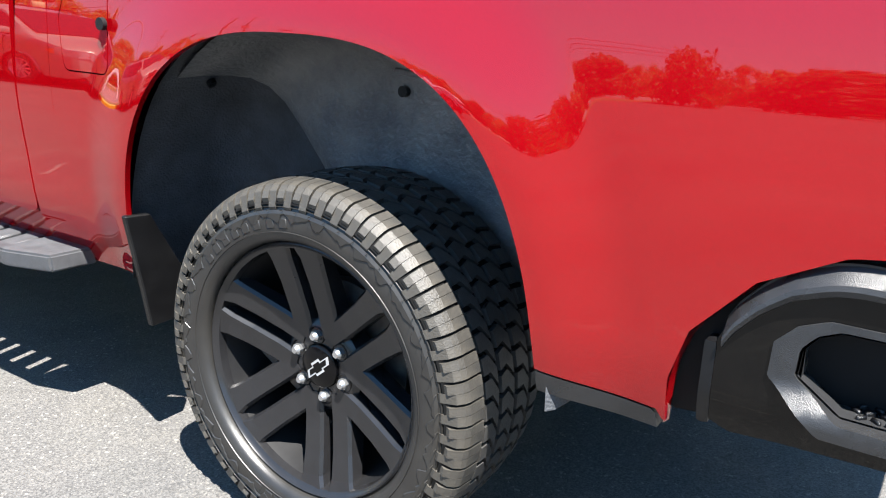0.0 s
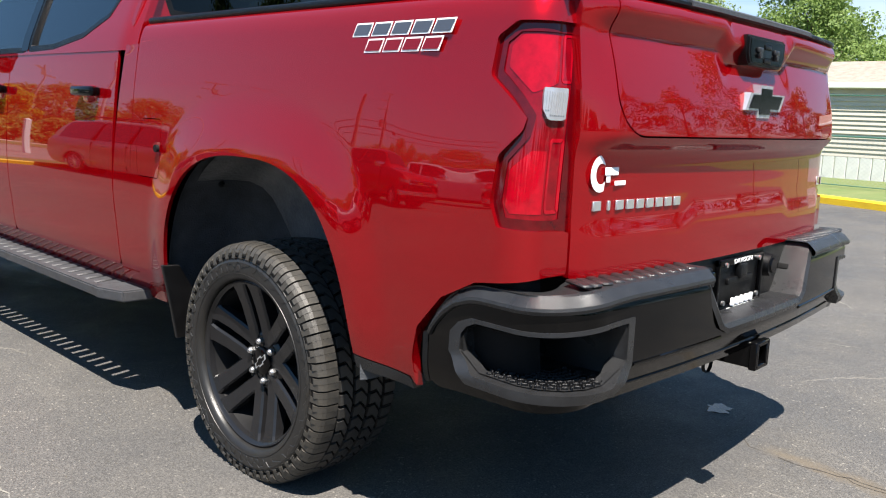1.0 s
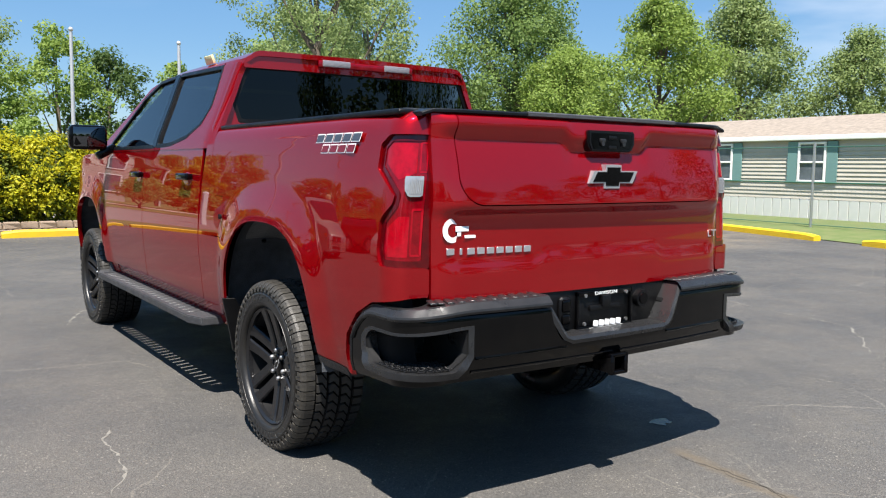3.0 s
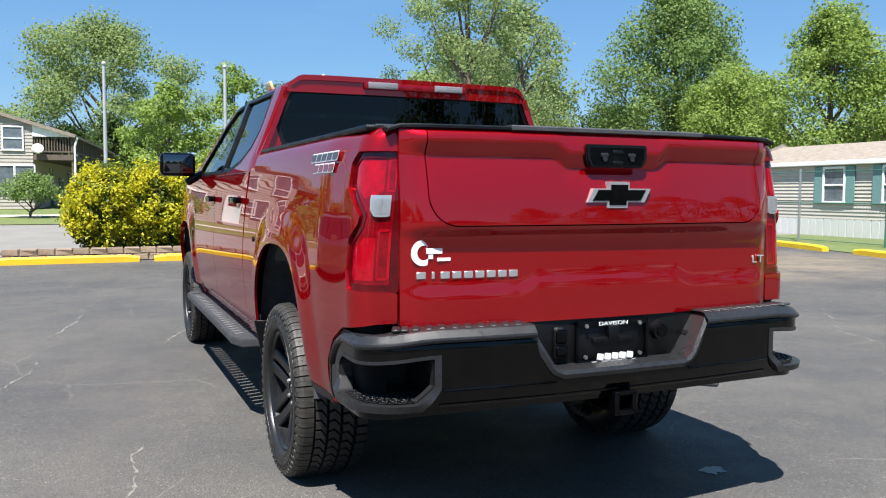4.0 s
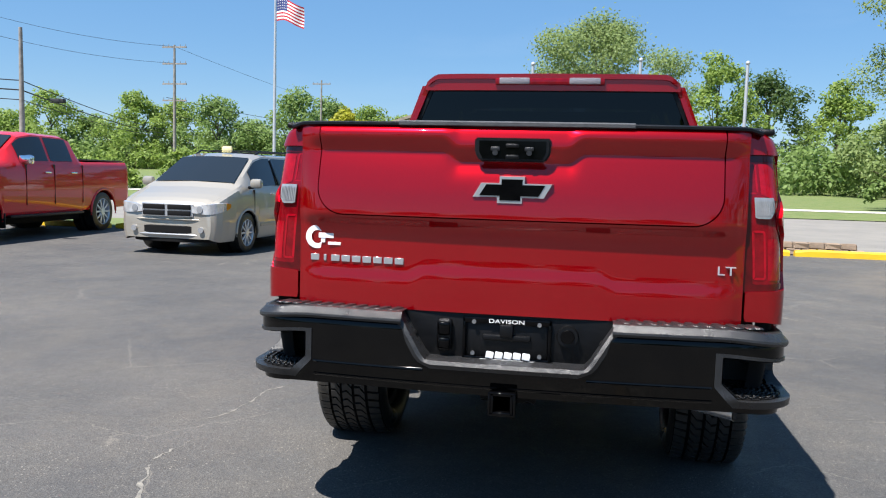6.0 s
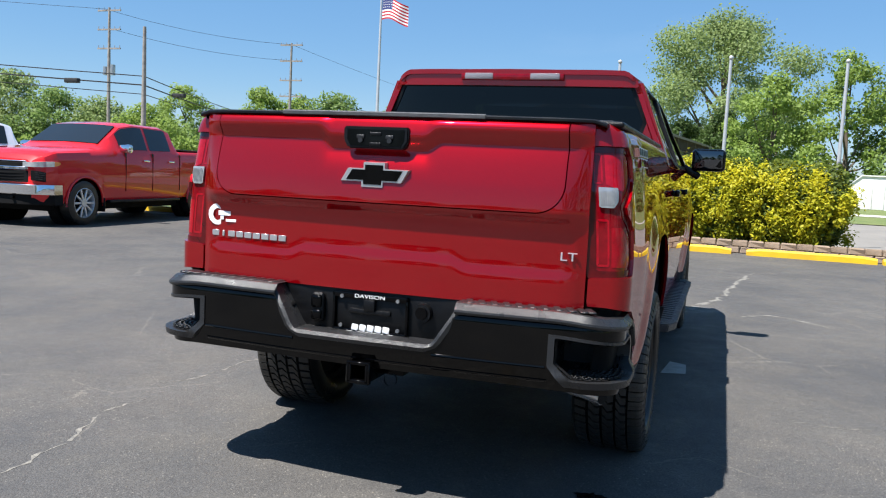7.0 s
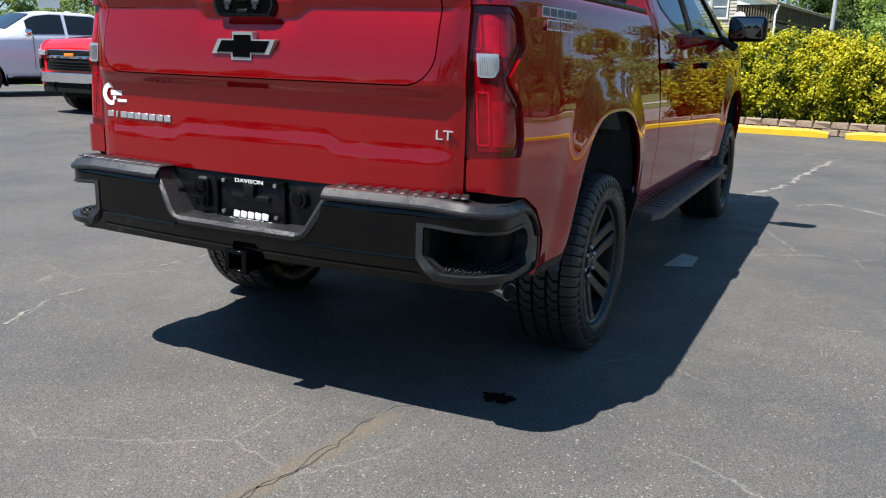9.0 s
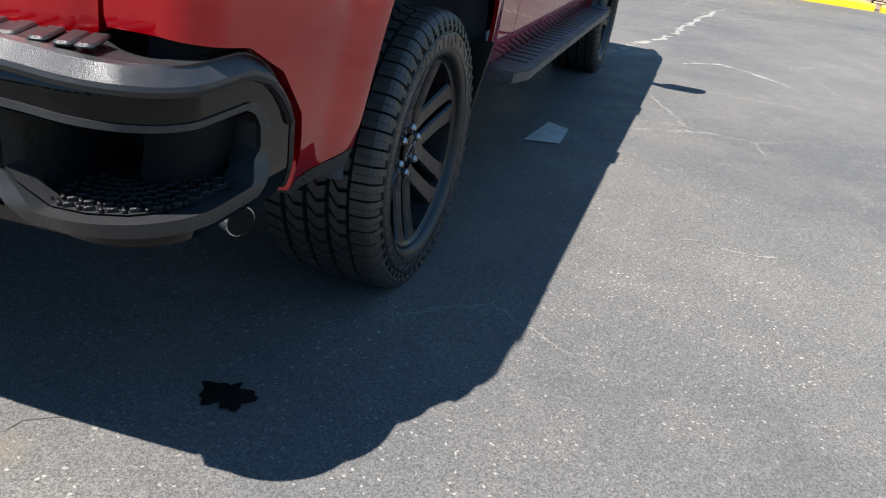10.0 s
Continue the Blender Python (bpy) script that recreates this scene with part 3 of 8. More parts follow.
# slanted two-row decal on each bedside: plain bars, pale outline and dark fill
for s in (-1, 1):
    dec = None
    for row, (z, y0, n_, w) in enumerate(((1.462, 0.30, 5, 0.070), (1.418, 0.335, 4, 0.066))):
        for k in range(n_):
            y = y0 + 0.005 + k * (w + 0.007)
            for lay, (mm, gr, out) in enumerate(((WHITE, 0.0, 0.0015), (GREY_INK if row == 0 else RED, 0.0045, 0.0030))):
                z0, z1 = z - 0.0185 + gr, z + 0.0185 - gr
                verts = []
                for yy, zz, sh in ((y + gr, z0, 0), (y + w - gr, z0, 0), (y + w - gr, z1, 1), (y + gr, z1, 1)):
                    yy = yy - 0.012 * sh if s < 0 else yy + 0.012 * sh
                    verts.append((s * (float(body_x(zz)) + out), yy, zz))
                ob = mesh("decal_bar", verts, [(0, 1, 2, 3)], mm, truck if dec is None else dec, smooth=False)
                if dec is None:
                    dec = ob
                    dec.name = "bedside_decal"
                    tagged(dec, "white and dark slanted bedside decal")
# black cap along the gate's top edge, following its bow, with a raised grey middle
def cap_strip(name, xa, xb, lift, proud, material, label=""):
    xs = np.linspace(xa, xb, 40)
    prof = [(0.010, 1.5465), (-0.004, 1.5475), (-0.010 - proud, 1.5505), (-0.010 - proud, 1.5585 + lift), (-0.003 - proud, 1.5635 + lift), (0.15, 1.5645 + lift)]
    verts = [(x, gate_at(x if abs(x) < 0.84 else math.copysign(0.84, x), 1.546) + dy + 0.10 * max(0, abs(x) - 0.85), z - 0.018 * max(0.0, (abs(x) - 0.845) / 0.045) ** 2) for x in xs for dy, z in prof]
    faces = [(i * 6 + k, (i + 1) * 6 + k, (i + 1) * 6 + k + 1, i * 6 + k + 1) for i in range(39) for k in range(5)] + [tuple(range(6)), tuple(range(39 * 6, 40 * 6))[::-1]]
    return mesh(name, verts, faces, material, tailgate, label, angle=30)


cap_strip("gate_cap", -0.885, 0.885, 0.0, 0.0, BLACK_PLASTIC, "black plastic top cap")
cap_strip("cap_lip", -0.435, 0.435, 0.004, 0.004, BOARD)

# ---- bed cover and rails ----
bm = bmesh.new()
box(bm, (0, 1.03, 1.556), (1.80, 1.86, 0.022), None, 0.008)
cover = part("bed_cover", bm, COVER, truck, "black soft bed cover")
for s in (-1, 1):
    bm = bmesh.new()
    box(bm, (s * 0.902, 1.02, 1.551), (0.072, 1.86, 0.024), None, 0.010, 3)
    part("bed_rail_cap", bm, BLACK_PLASTIC, truck, "black plastic bed rail cap")
for y in (0.52, 1.0, 1.5):
    bm = bmesh.new()
    box(bm, (0, y, 1.5675), (1.74, 0.03, 0.006), None, 0.003)
    part("cover_seam", bm, COVER, cover)
# bed box walls in the dark below
bm = bmesh.new()
box(bm, (0, 1.0, 0.80), (1.18, 1.80, 0.30))
part("bed_floor", bm, DARK, truck)

# ---- cab ----
cab_x = curve_fn([(1.40, 0.990), (1.45, 0.982), (1.50, 0.968), (1.60, 0.928), (1.75, 0.864), (1.88, 0.812), (1.95, 0.780), (1.99, 0.745)])


def cab_surface(side):
    return lambda u, v, i: np.stack([side * (cab_x(v) - i - 0.02 * smooth01((2.16 - u) / 0.18) ** 2), u, v], -1)


WIN_R = [(2.285, 1.912), (3.085, 1.932), (3.02, 1.478), (2.75, 1.485), (2.47, 1.525), (2.29, 1.60), (2.235, 1.69)]
WIN_F = [(3.16, 1.932), (3.52, 1.915), (3.80, 1.815), (4.30, 1.475), (3.10, 1.476)]
CAB_OUT = [(1.990, 1.44), (2.002, 1.62), (2.020, 1.87), (2.006, 1.945), (2.1, 1.952), (3.45, 1.950), (3.75, 1.90), (4.62, 1.46), (4.62, 1.44)]
for s in (-1, 1):
    surf = cab_surface(s)
    shell("cab_side", cut(poly_sdf(CAB_OUT), poly_sdf(WIN_R, 0.02), poly_sdf(WIN_F, 0.02)), surf, (1.93, 4.66, 1.42, 2.0), 0.02, RED, truck, 0.03)
    shell("rear_door_window", poly_sdf(WIN_R, 0.012), lambda u, v, i: surf(u, v, i + 0.014), (2.2, 3.12, 1.44, 1.96), 0.03, GLASS_DARK, truck, 0)
    shell("front_door_window", poly_sdf(WIN_F, 0.012), lambda u, v, i: surf(u, v, i + 0.014), (3.06, 4.34, 1.44, 1.96), 0.03, GLASS, truck, 0)
    shell("window_trim", cut(poly_sdf(WIN_R, 0.024), poly_sdf(WIN_R, 0.0)), lambda u, v, i: surf(u, v, i - 0.002), (2.18, 3.14, 1.43, 1.97), 0.014, BLACK_PLASTIC, truck, 0.02)
    shell("window_trim", cut(poly_sdf(WIN_F, 0.024), poly_sdf(WIN_F, 0.0)), lambda u, v, i: surf(u, v, i - 0.002), (3.04, 4.36, 1.43, 1.97), 0.014, BLACK_PLASTIC, truck, 0.02)
    shell("door_pillar", poly_sdf([(3.045, 1.46), (3.125, 1.46), (3.188, 1.945), (3.108, 1.945)]), lambda u, v, i: surf(u, v, i - 0.004), (3.02, 3.21, 1.44, 1.96), 0.015, BLACK_GLOSS, truck, 0.015)
    # mirror
    bm = bmesh.new()
    box(bm, (s * 1.165, 4.20, 1.545), (0.27, 0.14, 0.185), None, 0.04, 4)
    box(bm, (s * 1.03, 4.215, 1.44), (0.16, 0.08, 0.06), pose(0, 0, 0, 0, s * 30, 0), 0.015)
    mir = part("door_mirror", bm, BLACK_GLOSS, truck, "gloss black door mirror")
    bm = bmesh.new()
    box(bm, (s * 1.165, 4.128, 1.548), (0.225, 0.006, 0.145), pose(0, 0, 0, 2, 0, s * 3), 0.002)
    part("mirror_glass", bm, MIRROR, mir)

rear_cab = lambda u, v, i: np.stack([u, 1.985 + 0.05 * (np.abs(u) / 0.9) ** 3 + 0.03 * np.clip(v - 1.5, 0, 0.4) + i, v], -1)
REAR_WIN = [(-0.795, 1.60), (-0.825, 1.70), (-0.738, 1.905), (0.738, 1.905), (0.825, 1.70), (0.795, 1.60)]
shell("cab_back", cut(poly_sdf([(-0.96, 1.42), (-0.945, 1.55), (-0.80, 1.93), (0.80, 1.93), (0.945, 1.55), (0.96, 1.42)]), poly_sdf(REAR_WIN, 0.01)), rear_cab, (-0.98, 0.98, 1.40, 1.95), 0.02, RED, truck, 0.03)
shell("rear_window", poly_sdf(REAR_WIN, 0.012), lambda u, v, i: rear_cab(u, v, i + 0.006), (-0.86, 0.86, 1.57, 1.93), 0.04, GLASS_REAR, truck, 0)
shell("rear_window_seal", cut(poly_sdf(REAR_WIN, 0.012), poly_sdf(REAR_WIN, -0.010)), lambda u, v, i: rear_cab(u, v, i - 0.001), (-0.86, 0.86, 1.57, 1.94), 0.015, BLACK_PLASTIC, truck, 0.01)


def roof_surface(u, v, i):
    a = np.abs(u)
    z = 2.012 - 0.018 * (a / 0.77) ** 2 - 0.046 * smooth01((a - 0.69) / 0.095) - 0.012 * smooth01((2.2 - v) / 0.26) ** 2 * (1 - smooth01((a - 0.2) / 0.55)) - 0.06 * smooth01((v - 3.1) / 0.7) ** 2
    return np.stack([u, v + 0.05 * (a / 0.9) ** 3 * smooth01((2.4 - v) / 0.4), z - i], -1)


shell("roof", rbox_sdf(-0.775, 0.775, 1.962, 3.62, 0.04), roof_surface, (-0.79, 0.79, 1.95, 3.64), 0.025, RED, truck, 0.03)
# header over the rear window with stop lamp and two cargo lamps
HEADER = [(-0.776, 1.900), (-0.774, 1.930), (-0.752, 1.957), (-0.70, 1.984), (-0.50, 1.996), (0, 2.000), (0.50, 1.996), (0.70, 1.984), (0.752, 1.957), (0.774, 1.930), (0.776, 1.900)]
shell("roof_header", poly_sdf(HEADER), lambda u, v, i: rear_cab(u, v, i - 0.024), (-0.80, 0.80, 1.88, 2.01), 0.012, RED, truck, 0.03)
bm = bmesh.new()
box(bm, (0, 1.966, 1.952), (0.66, 0.016, 0.040), None, 0.006)
stop = part("high_stop_lamp", bm, LAMP_DEEP, truck, "high stop lamp with clear cargo lights")
for x in (-0.212, 0.212):
    bm = bmesh.new()
    box(bm, (x, 1.960, 1.956), (0.186, 0.016, 0.040), None, 0.006)
    part("cargo_lens", bm, LAMP_CARGO, stop, "clear cargo lens")
bm = bmesh.new()
box(bm, (-0.735, 2.68, 2.010), (0.018, 0.13, 0.055), pose(0, 0, 0, 0, -20, 0), 0.004)
part("roof_tag", bm, TAG, truck, "small pale yellow roof tag")
# windscreen, hood, nose
ws = lambda u, v, i: np.stack([u, 4.68 - (v - 1.44) * 2.02 + 0.10 * (np.abs(u) / 0.8) ** 2 * -1 + 0.1 - i, v], -1)
shell("windscreen", poly_sdf([(-0.88, 1.45), (-0.70, 1.925), (0.70, 1.925), (0.88, 1.45)]), ws, (-0.9, 0.9, 1.43, 1.94), 0.05, GLASS, truck, 0)
hood = lambda u, v, i: np.stack([u, v, 1.475 - 0.05 * (np.abs(u) / 0.95) ** 3 - 0.10 * smooth01((v - 4.7) / 1.1) + 0.02 * smooth01((np.abs(u) - 0.35) / 0.1) - i], -1)
shell("hood", rbox_sdf(-0.90, 0.90, 4.62, 5.66, 0.05), hood, (-0.92, 0.92, 4.6, 5.68), 0.04, RED, truck, 0.04)
bm = bmesh.new()
box(bm, (0, 5.62, 0.98), (1.70, 0.16, 0.56), None, 0.04, 3)
part("grille", bm, BLACK_PLASTIC, truck)
bm = bmesh.new()
box(bm, (0, 5.68, 0.62), (1.86, 0.22, 0.22), None, 0.05, 3)
part("front_bumper", bm, BLACK_PLASTIC, truck)
# the yellowish roof sign behind the cab is another thing; cabin lining and seats
bm = bmesh.new()
box(bm, (0, 3.2, 0.95), (1.80, 2.35, 0.10))
box(bm, (0, 2.16, 1.25), (1.70, 0.06, 0.60))
part("cabin_lining", bm, DARK, truck)
for y, zt in ((2.35, 1.62), (3.45, 1.62)):
    for x in (-0.45, 0.45):
        bm = bmesh.new()
        box(bm, (x, y, 1.30), (0.52, 0.16, 0.62), pose(0, 0, 0, -8, 0, 0), 0.05, 3)
        box(bm, (x, y - 0.04, 1.70), (0.26, 0.10, 0.17), None, 0.04, 3)
        box(bm, (x, y + 0.25, 1.04), (0.52, 0.5, 0.16), None, 0.05, 3)
        part("seat", bm, SEAT, truck)
bm = bmesh.new()
box(bm, (0, 4.45, 1.33), (1.6, 0.35, 0.20), None, 0.05, 3)
part("dashboard", bm, SEAT, truck)

# ---- rear bumper ----
bumper = new("rear_bumper")
bumper.parent = truck
tagged(bumper, "black step bumper with corner foot pockets")


def bumper_surface(side):
    """s: distance from the middle round the corner to the flank; v: height."""
    L1, R = 0.836, 0.165
    arc = R * math.pi / 2

    def f(u, v, inward):
        u, v = np.asarray(u, float), np.asarray(v, float)
        v = v - 0.026 * smooth01((u - 0.74) / 0.36) * smooth01((v - 0.56) / 0.24)
        th = np.clip((u - L1) / R, 0, math.pi / 2)
        past = np.maximum(u - L1 - arc, 0)
        r = R - inward
        x = np.minimum(u, L1) + r * np.sin(th)
        y = (-0.118 - 0.045 * (1 - np.clip(u / L1, 0, 1) ** 2)) * 1.0
        y = np.where(u > L1, -0.118, y) + R - r * np.cos(th) + past
        # below the crease the face draws in
        y = y + 0.42 * np.maximum(0.642 - v, 0) * (1 - th / (math.pi / 2)) + 0.55 * np.maximum(v - 0.798, 0)
        x = x - 0.03 * smooth01((0.60 - v) / 0.14) * (th / (math.pi / 2))
        return np.stack([side * x, y, v], -1)
    return f


POCKET = [(0.770, 0.752), (1.210, 0.752), (1.238, 0.738), (1.256, 0.712), (1.258, 0.664), (1.196, 0.612), (0.830, 0.606), (0.770, 0.662)]
POCKET_RIM = [(0.742, 0.768), (1.228, 0.768), (1.268, 0.750), (1.296, 0.716), (1.298, 0.652), (1.218, 0.580), (0.808, 0.576), (0.742, 0.648)]
S_END = 1.380
for s in (-1, 1):
    surf = bumper_surface(s)
    outline = poly_sdf([(0.0, 0.555), (0.55, 0.555), (0.80, 0.550), (1.0, 0.544), (1.27, 0.536), (1.345, 0.530), (S_END, 0.548), (S_END, 0.660), (1.372, 0.705), (1.350, 0.745), (1.318, 0.782), (1.280, 0.810), (1.23, 0.828), (0.40, 0.832), (0.305, 0.675), (0.0, 0.670)])
    shell("bumper_face", cut(outline, poly_sdf(POCKET_RIM, -0.004)), surf, (-0.0, 1.41, 0.46, 0.85), 0.0140, BUMPER, bumper, 0.04)
    # grey pocket surround, standing a little proud
    rim = shell("pocket_surround", cut(poly_sdf(POCKET_RIM, 0.0), poly_sdf(POCKET, 0.004)), lambda u, v, i: surf(u, v, i - 0.004 - 0.026 * smooth01((0.65 - v) / 0.05)), (0.72, 1.32, 0.54, 0.79), 0.0105, GREY_PLASTIC, bumper, 0.05, "grey plastic foot pocket")
    # the hollow inside the corner
    x0, x1, ya, yb, z0, z1 = 0.745, 1.0, -0.10, 0.205, 0.604, 0.775
    hollow_v = [(s * x, y, z) for x, y, z in ((x0, ya, z0), (x0, yb, z0), (x1, yb, z0), (x0, ya, z1), (x0, yb, z1), (x1, yb, z1), (0.84, -0.10, z0), (0.94, -0.04, z0), (0.985, 0.05, z0), (0.985, yb, z0), (0.84, -0.10, z1), (0.94, -0.04, z1), (0.985, 0.05, z1))]
    mesh("pocket_hollow", hollow_v, [(0, 3, 4, 1), (1, 4, 5, 2), (0, 1, 9, 8, 7, 6), (3, 10, 11, 12, 5, 4)], GREY_PLASTIC, bumper, smooth=False)
    # walls of the pocket
    P = np.array(POCKET)
    verts, faces = [], []
    seg = []
    for a, b in zip(P, np.roll(P, -1, 0)):
        for t in np.linspace(0, 1, 7)[:-1]:
            seg.append(a + (b - a) * t)
    seg = np.array(seg)
    n = len(seg)
    for d in (0.0, 0.030):
        verts += list(surf(seg[:, 0], seg[:, 1], d))
    faces = [(k, (k + 1) % n, n + (k + 1) % n, n + k) for k in range(n)]
    mesh("pocket_wall", verts, faces, GREY_PLASTIC, bumper)
    # tread knobs on the pocket floor
    bm = bmesh.new()
    for i in range(21):
        for j in range(7):
            u = 0.80 + i * 0.0185 + (j % 2) * 0.009
            p = surf(np.array([u]), np.array([0.612]), 0.012 + j * 0.021)[0]
            box(bm, (float(p[0]), float(p[1]), 0.6090), (0.017, 0.0065, 0.010), pose(0, 0, 0, 0, 0, 45 if (i + j) % 2 else -45), 0.002, 1)
    part("step_tread", bm, BLACK_PLASTIC, bumper)
    # top cover: rounded strip along the bumper's upper edge, down the slope and along the shelf
    us = np.linspace(0.385, 1.366, 70)
    ring = []
    prof = [(0.0, -0.016), (-0.010, -0.013), (-0.014, -0.004), (-0.012, 0.004), (0.010, 0.0265), (0.020, 0.0305), (0.13, 0.028), (0.14, 0.016)]
    verts, faces = [], []
    for u in us:
        edge = float(np.interp(u, (0.0, 1.20, 1.23, 1.28, 1.318, 1.35, 1.372), (0.825, 0.825, 0.821, 0.803, 0.775, 0.740, 0.700)))
        drop = 0.825 - edge + 0.026 * smooth01((u - 0.74) / 0.36)
        depth = 1.0 - 0.55 * smooth01((u - 0.93) / 0.15)
        for d, h in prof:
            d2 = d if d < 0.02 else d * depth
            verts.append(surf(np.array([u]), np.array([0.80]), d2)[0] * np.array([1, 1, 0]) + np.array([0, 0, 0.825 + h - drop]))
    m = len(prof)
    for i in range(len(us) - 1):
        for k in range(m - 1):
            faces.append((i * m + k, (i + 1) * m + k, (i + 1) * m + k + 1, i * m + k + 1))
    top = mesh("top_cover", verts, faces, GREY_PLASTIC, bumper, "dark grey textured step cover", angle=16)
    # raised crease lines along the face
    for v0, ua, ub in ((0.644, 0.30, 0.735), (0.588, 0.02, 0.74)):
        uu = np.linspace(ua, ub, 24)
        rows_ = [surf(uu, np.full(24, v0 + dv), -dd) for dv, dd in ((0.007, -0.002), (0.0035, 0.004), (-0.001, 0.005), (-0.009, -0.002))]
        mesh("face_crease", [p for r in rows_ for p in r], [(24 * j + k, 24 * j + k + 1, 24 * j + 25 + k, 24 * j + 24 + k) for j in range(3) for k in range(23)], BUMPER, bumper)
    # end plate towards the wheel
    shell("end_plate", rbox_sdf(1.374, 1.392, 0.535, 0.690, 0.004), lambda u, v, i: surf(u, v, i - 0.002), (1.35, 1.41, 0.52, 0.70), 0.009, BLACK_PLASTIC, bumper, 0.05)
    # raised slanted treads on top
    bm = bmesh.new()
    for k in range(11):
        u = 0.425 + k * 0.048
        p = surf(np.array([u]), np.array([0.80]), 0.06)[0]
        box(bm, (float(p[0]), float(p[1]), 0.8545), (0.028, 0.084, 0.009), pose(0, 0, 0, 0, 0, s * 22), 0.004, 1)
    part("top_tread", bm, GREY_PLASTIC, bumper)
    # slope cheek beside the plate and shelf half
    verts = []
    faces = []
    line = [(0.0, 0.672), (0.27, 0.672), (0.300, 0.680), (0.318, 0.700), (0.395, 0.825), (0.410, 0.845)]
    prof = [(-0.006, -0.020), (-0.012, -0.004), (-0.004, 0.010), (0.02, 0.012), (0.135, 0.010)]
    for u, z in line:
        for d, h in prof:
            k = 1.0 if u < 0.28 else 0.35
            side_shift = 0 if u < 0.28 else -h * 0.9
            p = surf(np.array([u + side_shift]), np.array([max(z, 0.66)]), d)[0]
            verts.append((p[0], p[1], z + h * k))
    m = len(prof)
    for i in range(len(line) - 1):
        for k in range(m - 1):
            faces.append((i * m + k, (i + 1) * m + k, (i + 1) * m + k + 1, i * m + k + 1))
    mesh("notch_cover", verts, faces, GREY_PLASTIC, bumper)
    # outlet notch in the slope
    bm = bmesh.new()
    box(bm, (s * 0.352, -0.075, 0.765), (0.018, 0.035, 0.02), pose(0, 0, 0, 0, s * 30, 0), 0.003)
    part("slope_notch", bm, DARK, bumper)
    # near-black sheet added to keep the gap to the bed dark, and the core
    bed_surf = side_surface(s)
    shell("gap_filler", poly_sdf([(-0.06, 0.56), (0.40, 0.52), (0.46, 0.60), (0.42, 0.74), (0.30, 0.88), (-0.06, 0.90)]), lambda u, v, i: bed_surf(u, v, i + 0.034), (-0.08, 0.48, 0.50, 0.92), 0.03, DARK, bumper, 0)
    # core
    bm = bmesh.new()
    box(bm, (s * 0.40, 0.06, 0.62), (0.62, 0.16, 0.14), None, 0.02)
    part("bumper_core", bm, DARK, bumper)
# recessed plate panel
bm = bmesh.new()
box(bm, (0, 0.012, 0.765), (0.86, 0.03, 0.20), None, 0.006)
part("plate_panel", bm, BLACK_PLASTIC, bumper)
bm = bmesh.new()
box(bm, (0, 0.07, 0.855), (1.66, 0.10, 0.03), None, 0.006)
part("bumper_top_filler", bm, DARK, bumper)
bm = bmesh.new()
for x, z, w, h in ((0, 0.828, 0.332, 0.022), (0, 0.684, 0.332, 0.014), (-0.160, 0.756, 0.012, 0.166), (0.160, 0.756, 0.012, 0.166)):
    box(bm, (x, -0.014, z), (w, 0.016, h), None, 0.004)
plate = part("plate_frame", bm, BLACK_GLOSS, bumper, "black plate frame with white lettering")
lettering("frame_lettering", "DAVISON", 0, -0.0235, 0.8205, 0.021, WHITE, bumper, 0.0008, wide=1.5)
bm = bmesh.new()
box(bm, (0, -0.006, 0.757), (0.305, 0.006, 0.13), None, 0.003)
part("plate_recess", bm, BLACK_PLASTIC, bumper)
bm = bmesh.new()
box(bm, (0, -0.016, 0.792), (0.05, 0.03, 0.05), None, 0.006)
box(bm, (0, -0.012, 0.765), (0.18, 0.02, 0.022), None, 0.005)
part("plate_lamp_bracket", bm, BLACK_PLASTIC, bumper)
for x, z in ((-0.122, 0.822), (0.122, 0.822), (-0.125, 0.703), (0.125, 0.703)):
    bm = bmesh.new()
    cyl(bm, (x, -0.020, z), (x, -0.028, z), 0.008, 12)
    part("plate_screw", bm, STEEL, bumper)
# white dealer strip: five blocks above two thin bars
for k in range(5):
    bm = bmesh.new()
    box(bm, (-0.060 + k * 0.034, -0.026, 0.700), (0.029, 0.004, 0.026), pose(0, 0, 0, 0, 8, 0), 0.003, 1)
    part("dealer_block", bm, WHITE, bumper)
for x, w in ((0.006, 0.12), (-0.085, 0.025), (0.095, 0.025)):
    bm = bmesh.new()
    box(bm, (x, -0.025, 0.679), (w, 0.003, 0.009), None, 0.001, 1)
    part("dealer_bar", bm, WHITE, bumper)
# trailer socket and lock cap
bm = bmesh.new()
box(bm, (-0.235, -0.012, 0.765), (0.058, 0.028, 0.125), None, 0.016, 3)
part("trailer_socket", bm, BLACK_PLASTIC, bumper)
bm = bmesh.new()
box(bm, (-0.235, -0.028, 0.790), (0.046, 0.014, 0.052), None, 0.010, 3)
box(bm, (-0.235, -0.028, 0.735), (0.046, 0.014, 0.042), None, 0.010, 3)
part("socket_lid", bm, BLACK_GLOSS, bumper)
bm = bmesh.new()
cyl(bm, (0.226, 0.0, 0.785), (0.226, -0.030, 0.785), 0.040, 24, 0.037)
cap = part("round_cap", bm, BLACK_PLASTIC, bumper)
bm = bmesh.new()
cyl(bm, (0.226, -0.029, 0.785), (0.226, -0.036, 0.785), 0.026, 24, 0.024)
part("cap_centre", bm, BLACK_GLOSS, bumper)
for ob in bumper.children:
    if ob.name.split(".")[0] in ("plate_panel", "plate_frame", "frame_lettering", "plate_recess", "plate_lamp_bracket", "plate_screw", "dealer_block", "dealer_bar", "trailer_socket", "socket_lid", "round_cap", "cap_centre"):
        ob.matrix_basis = pose(0, -0.055, 0)
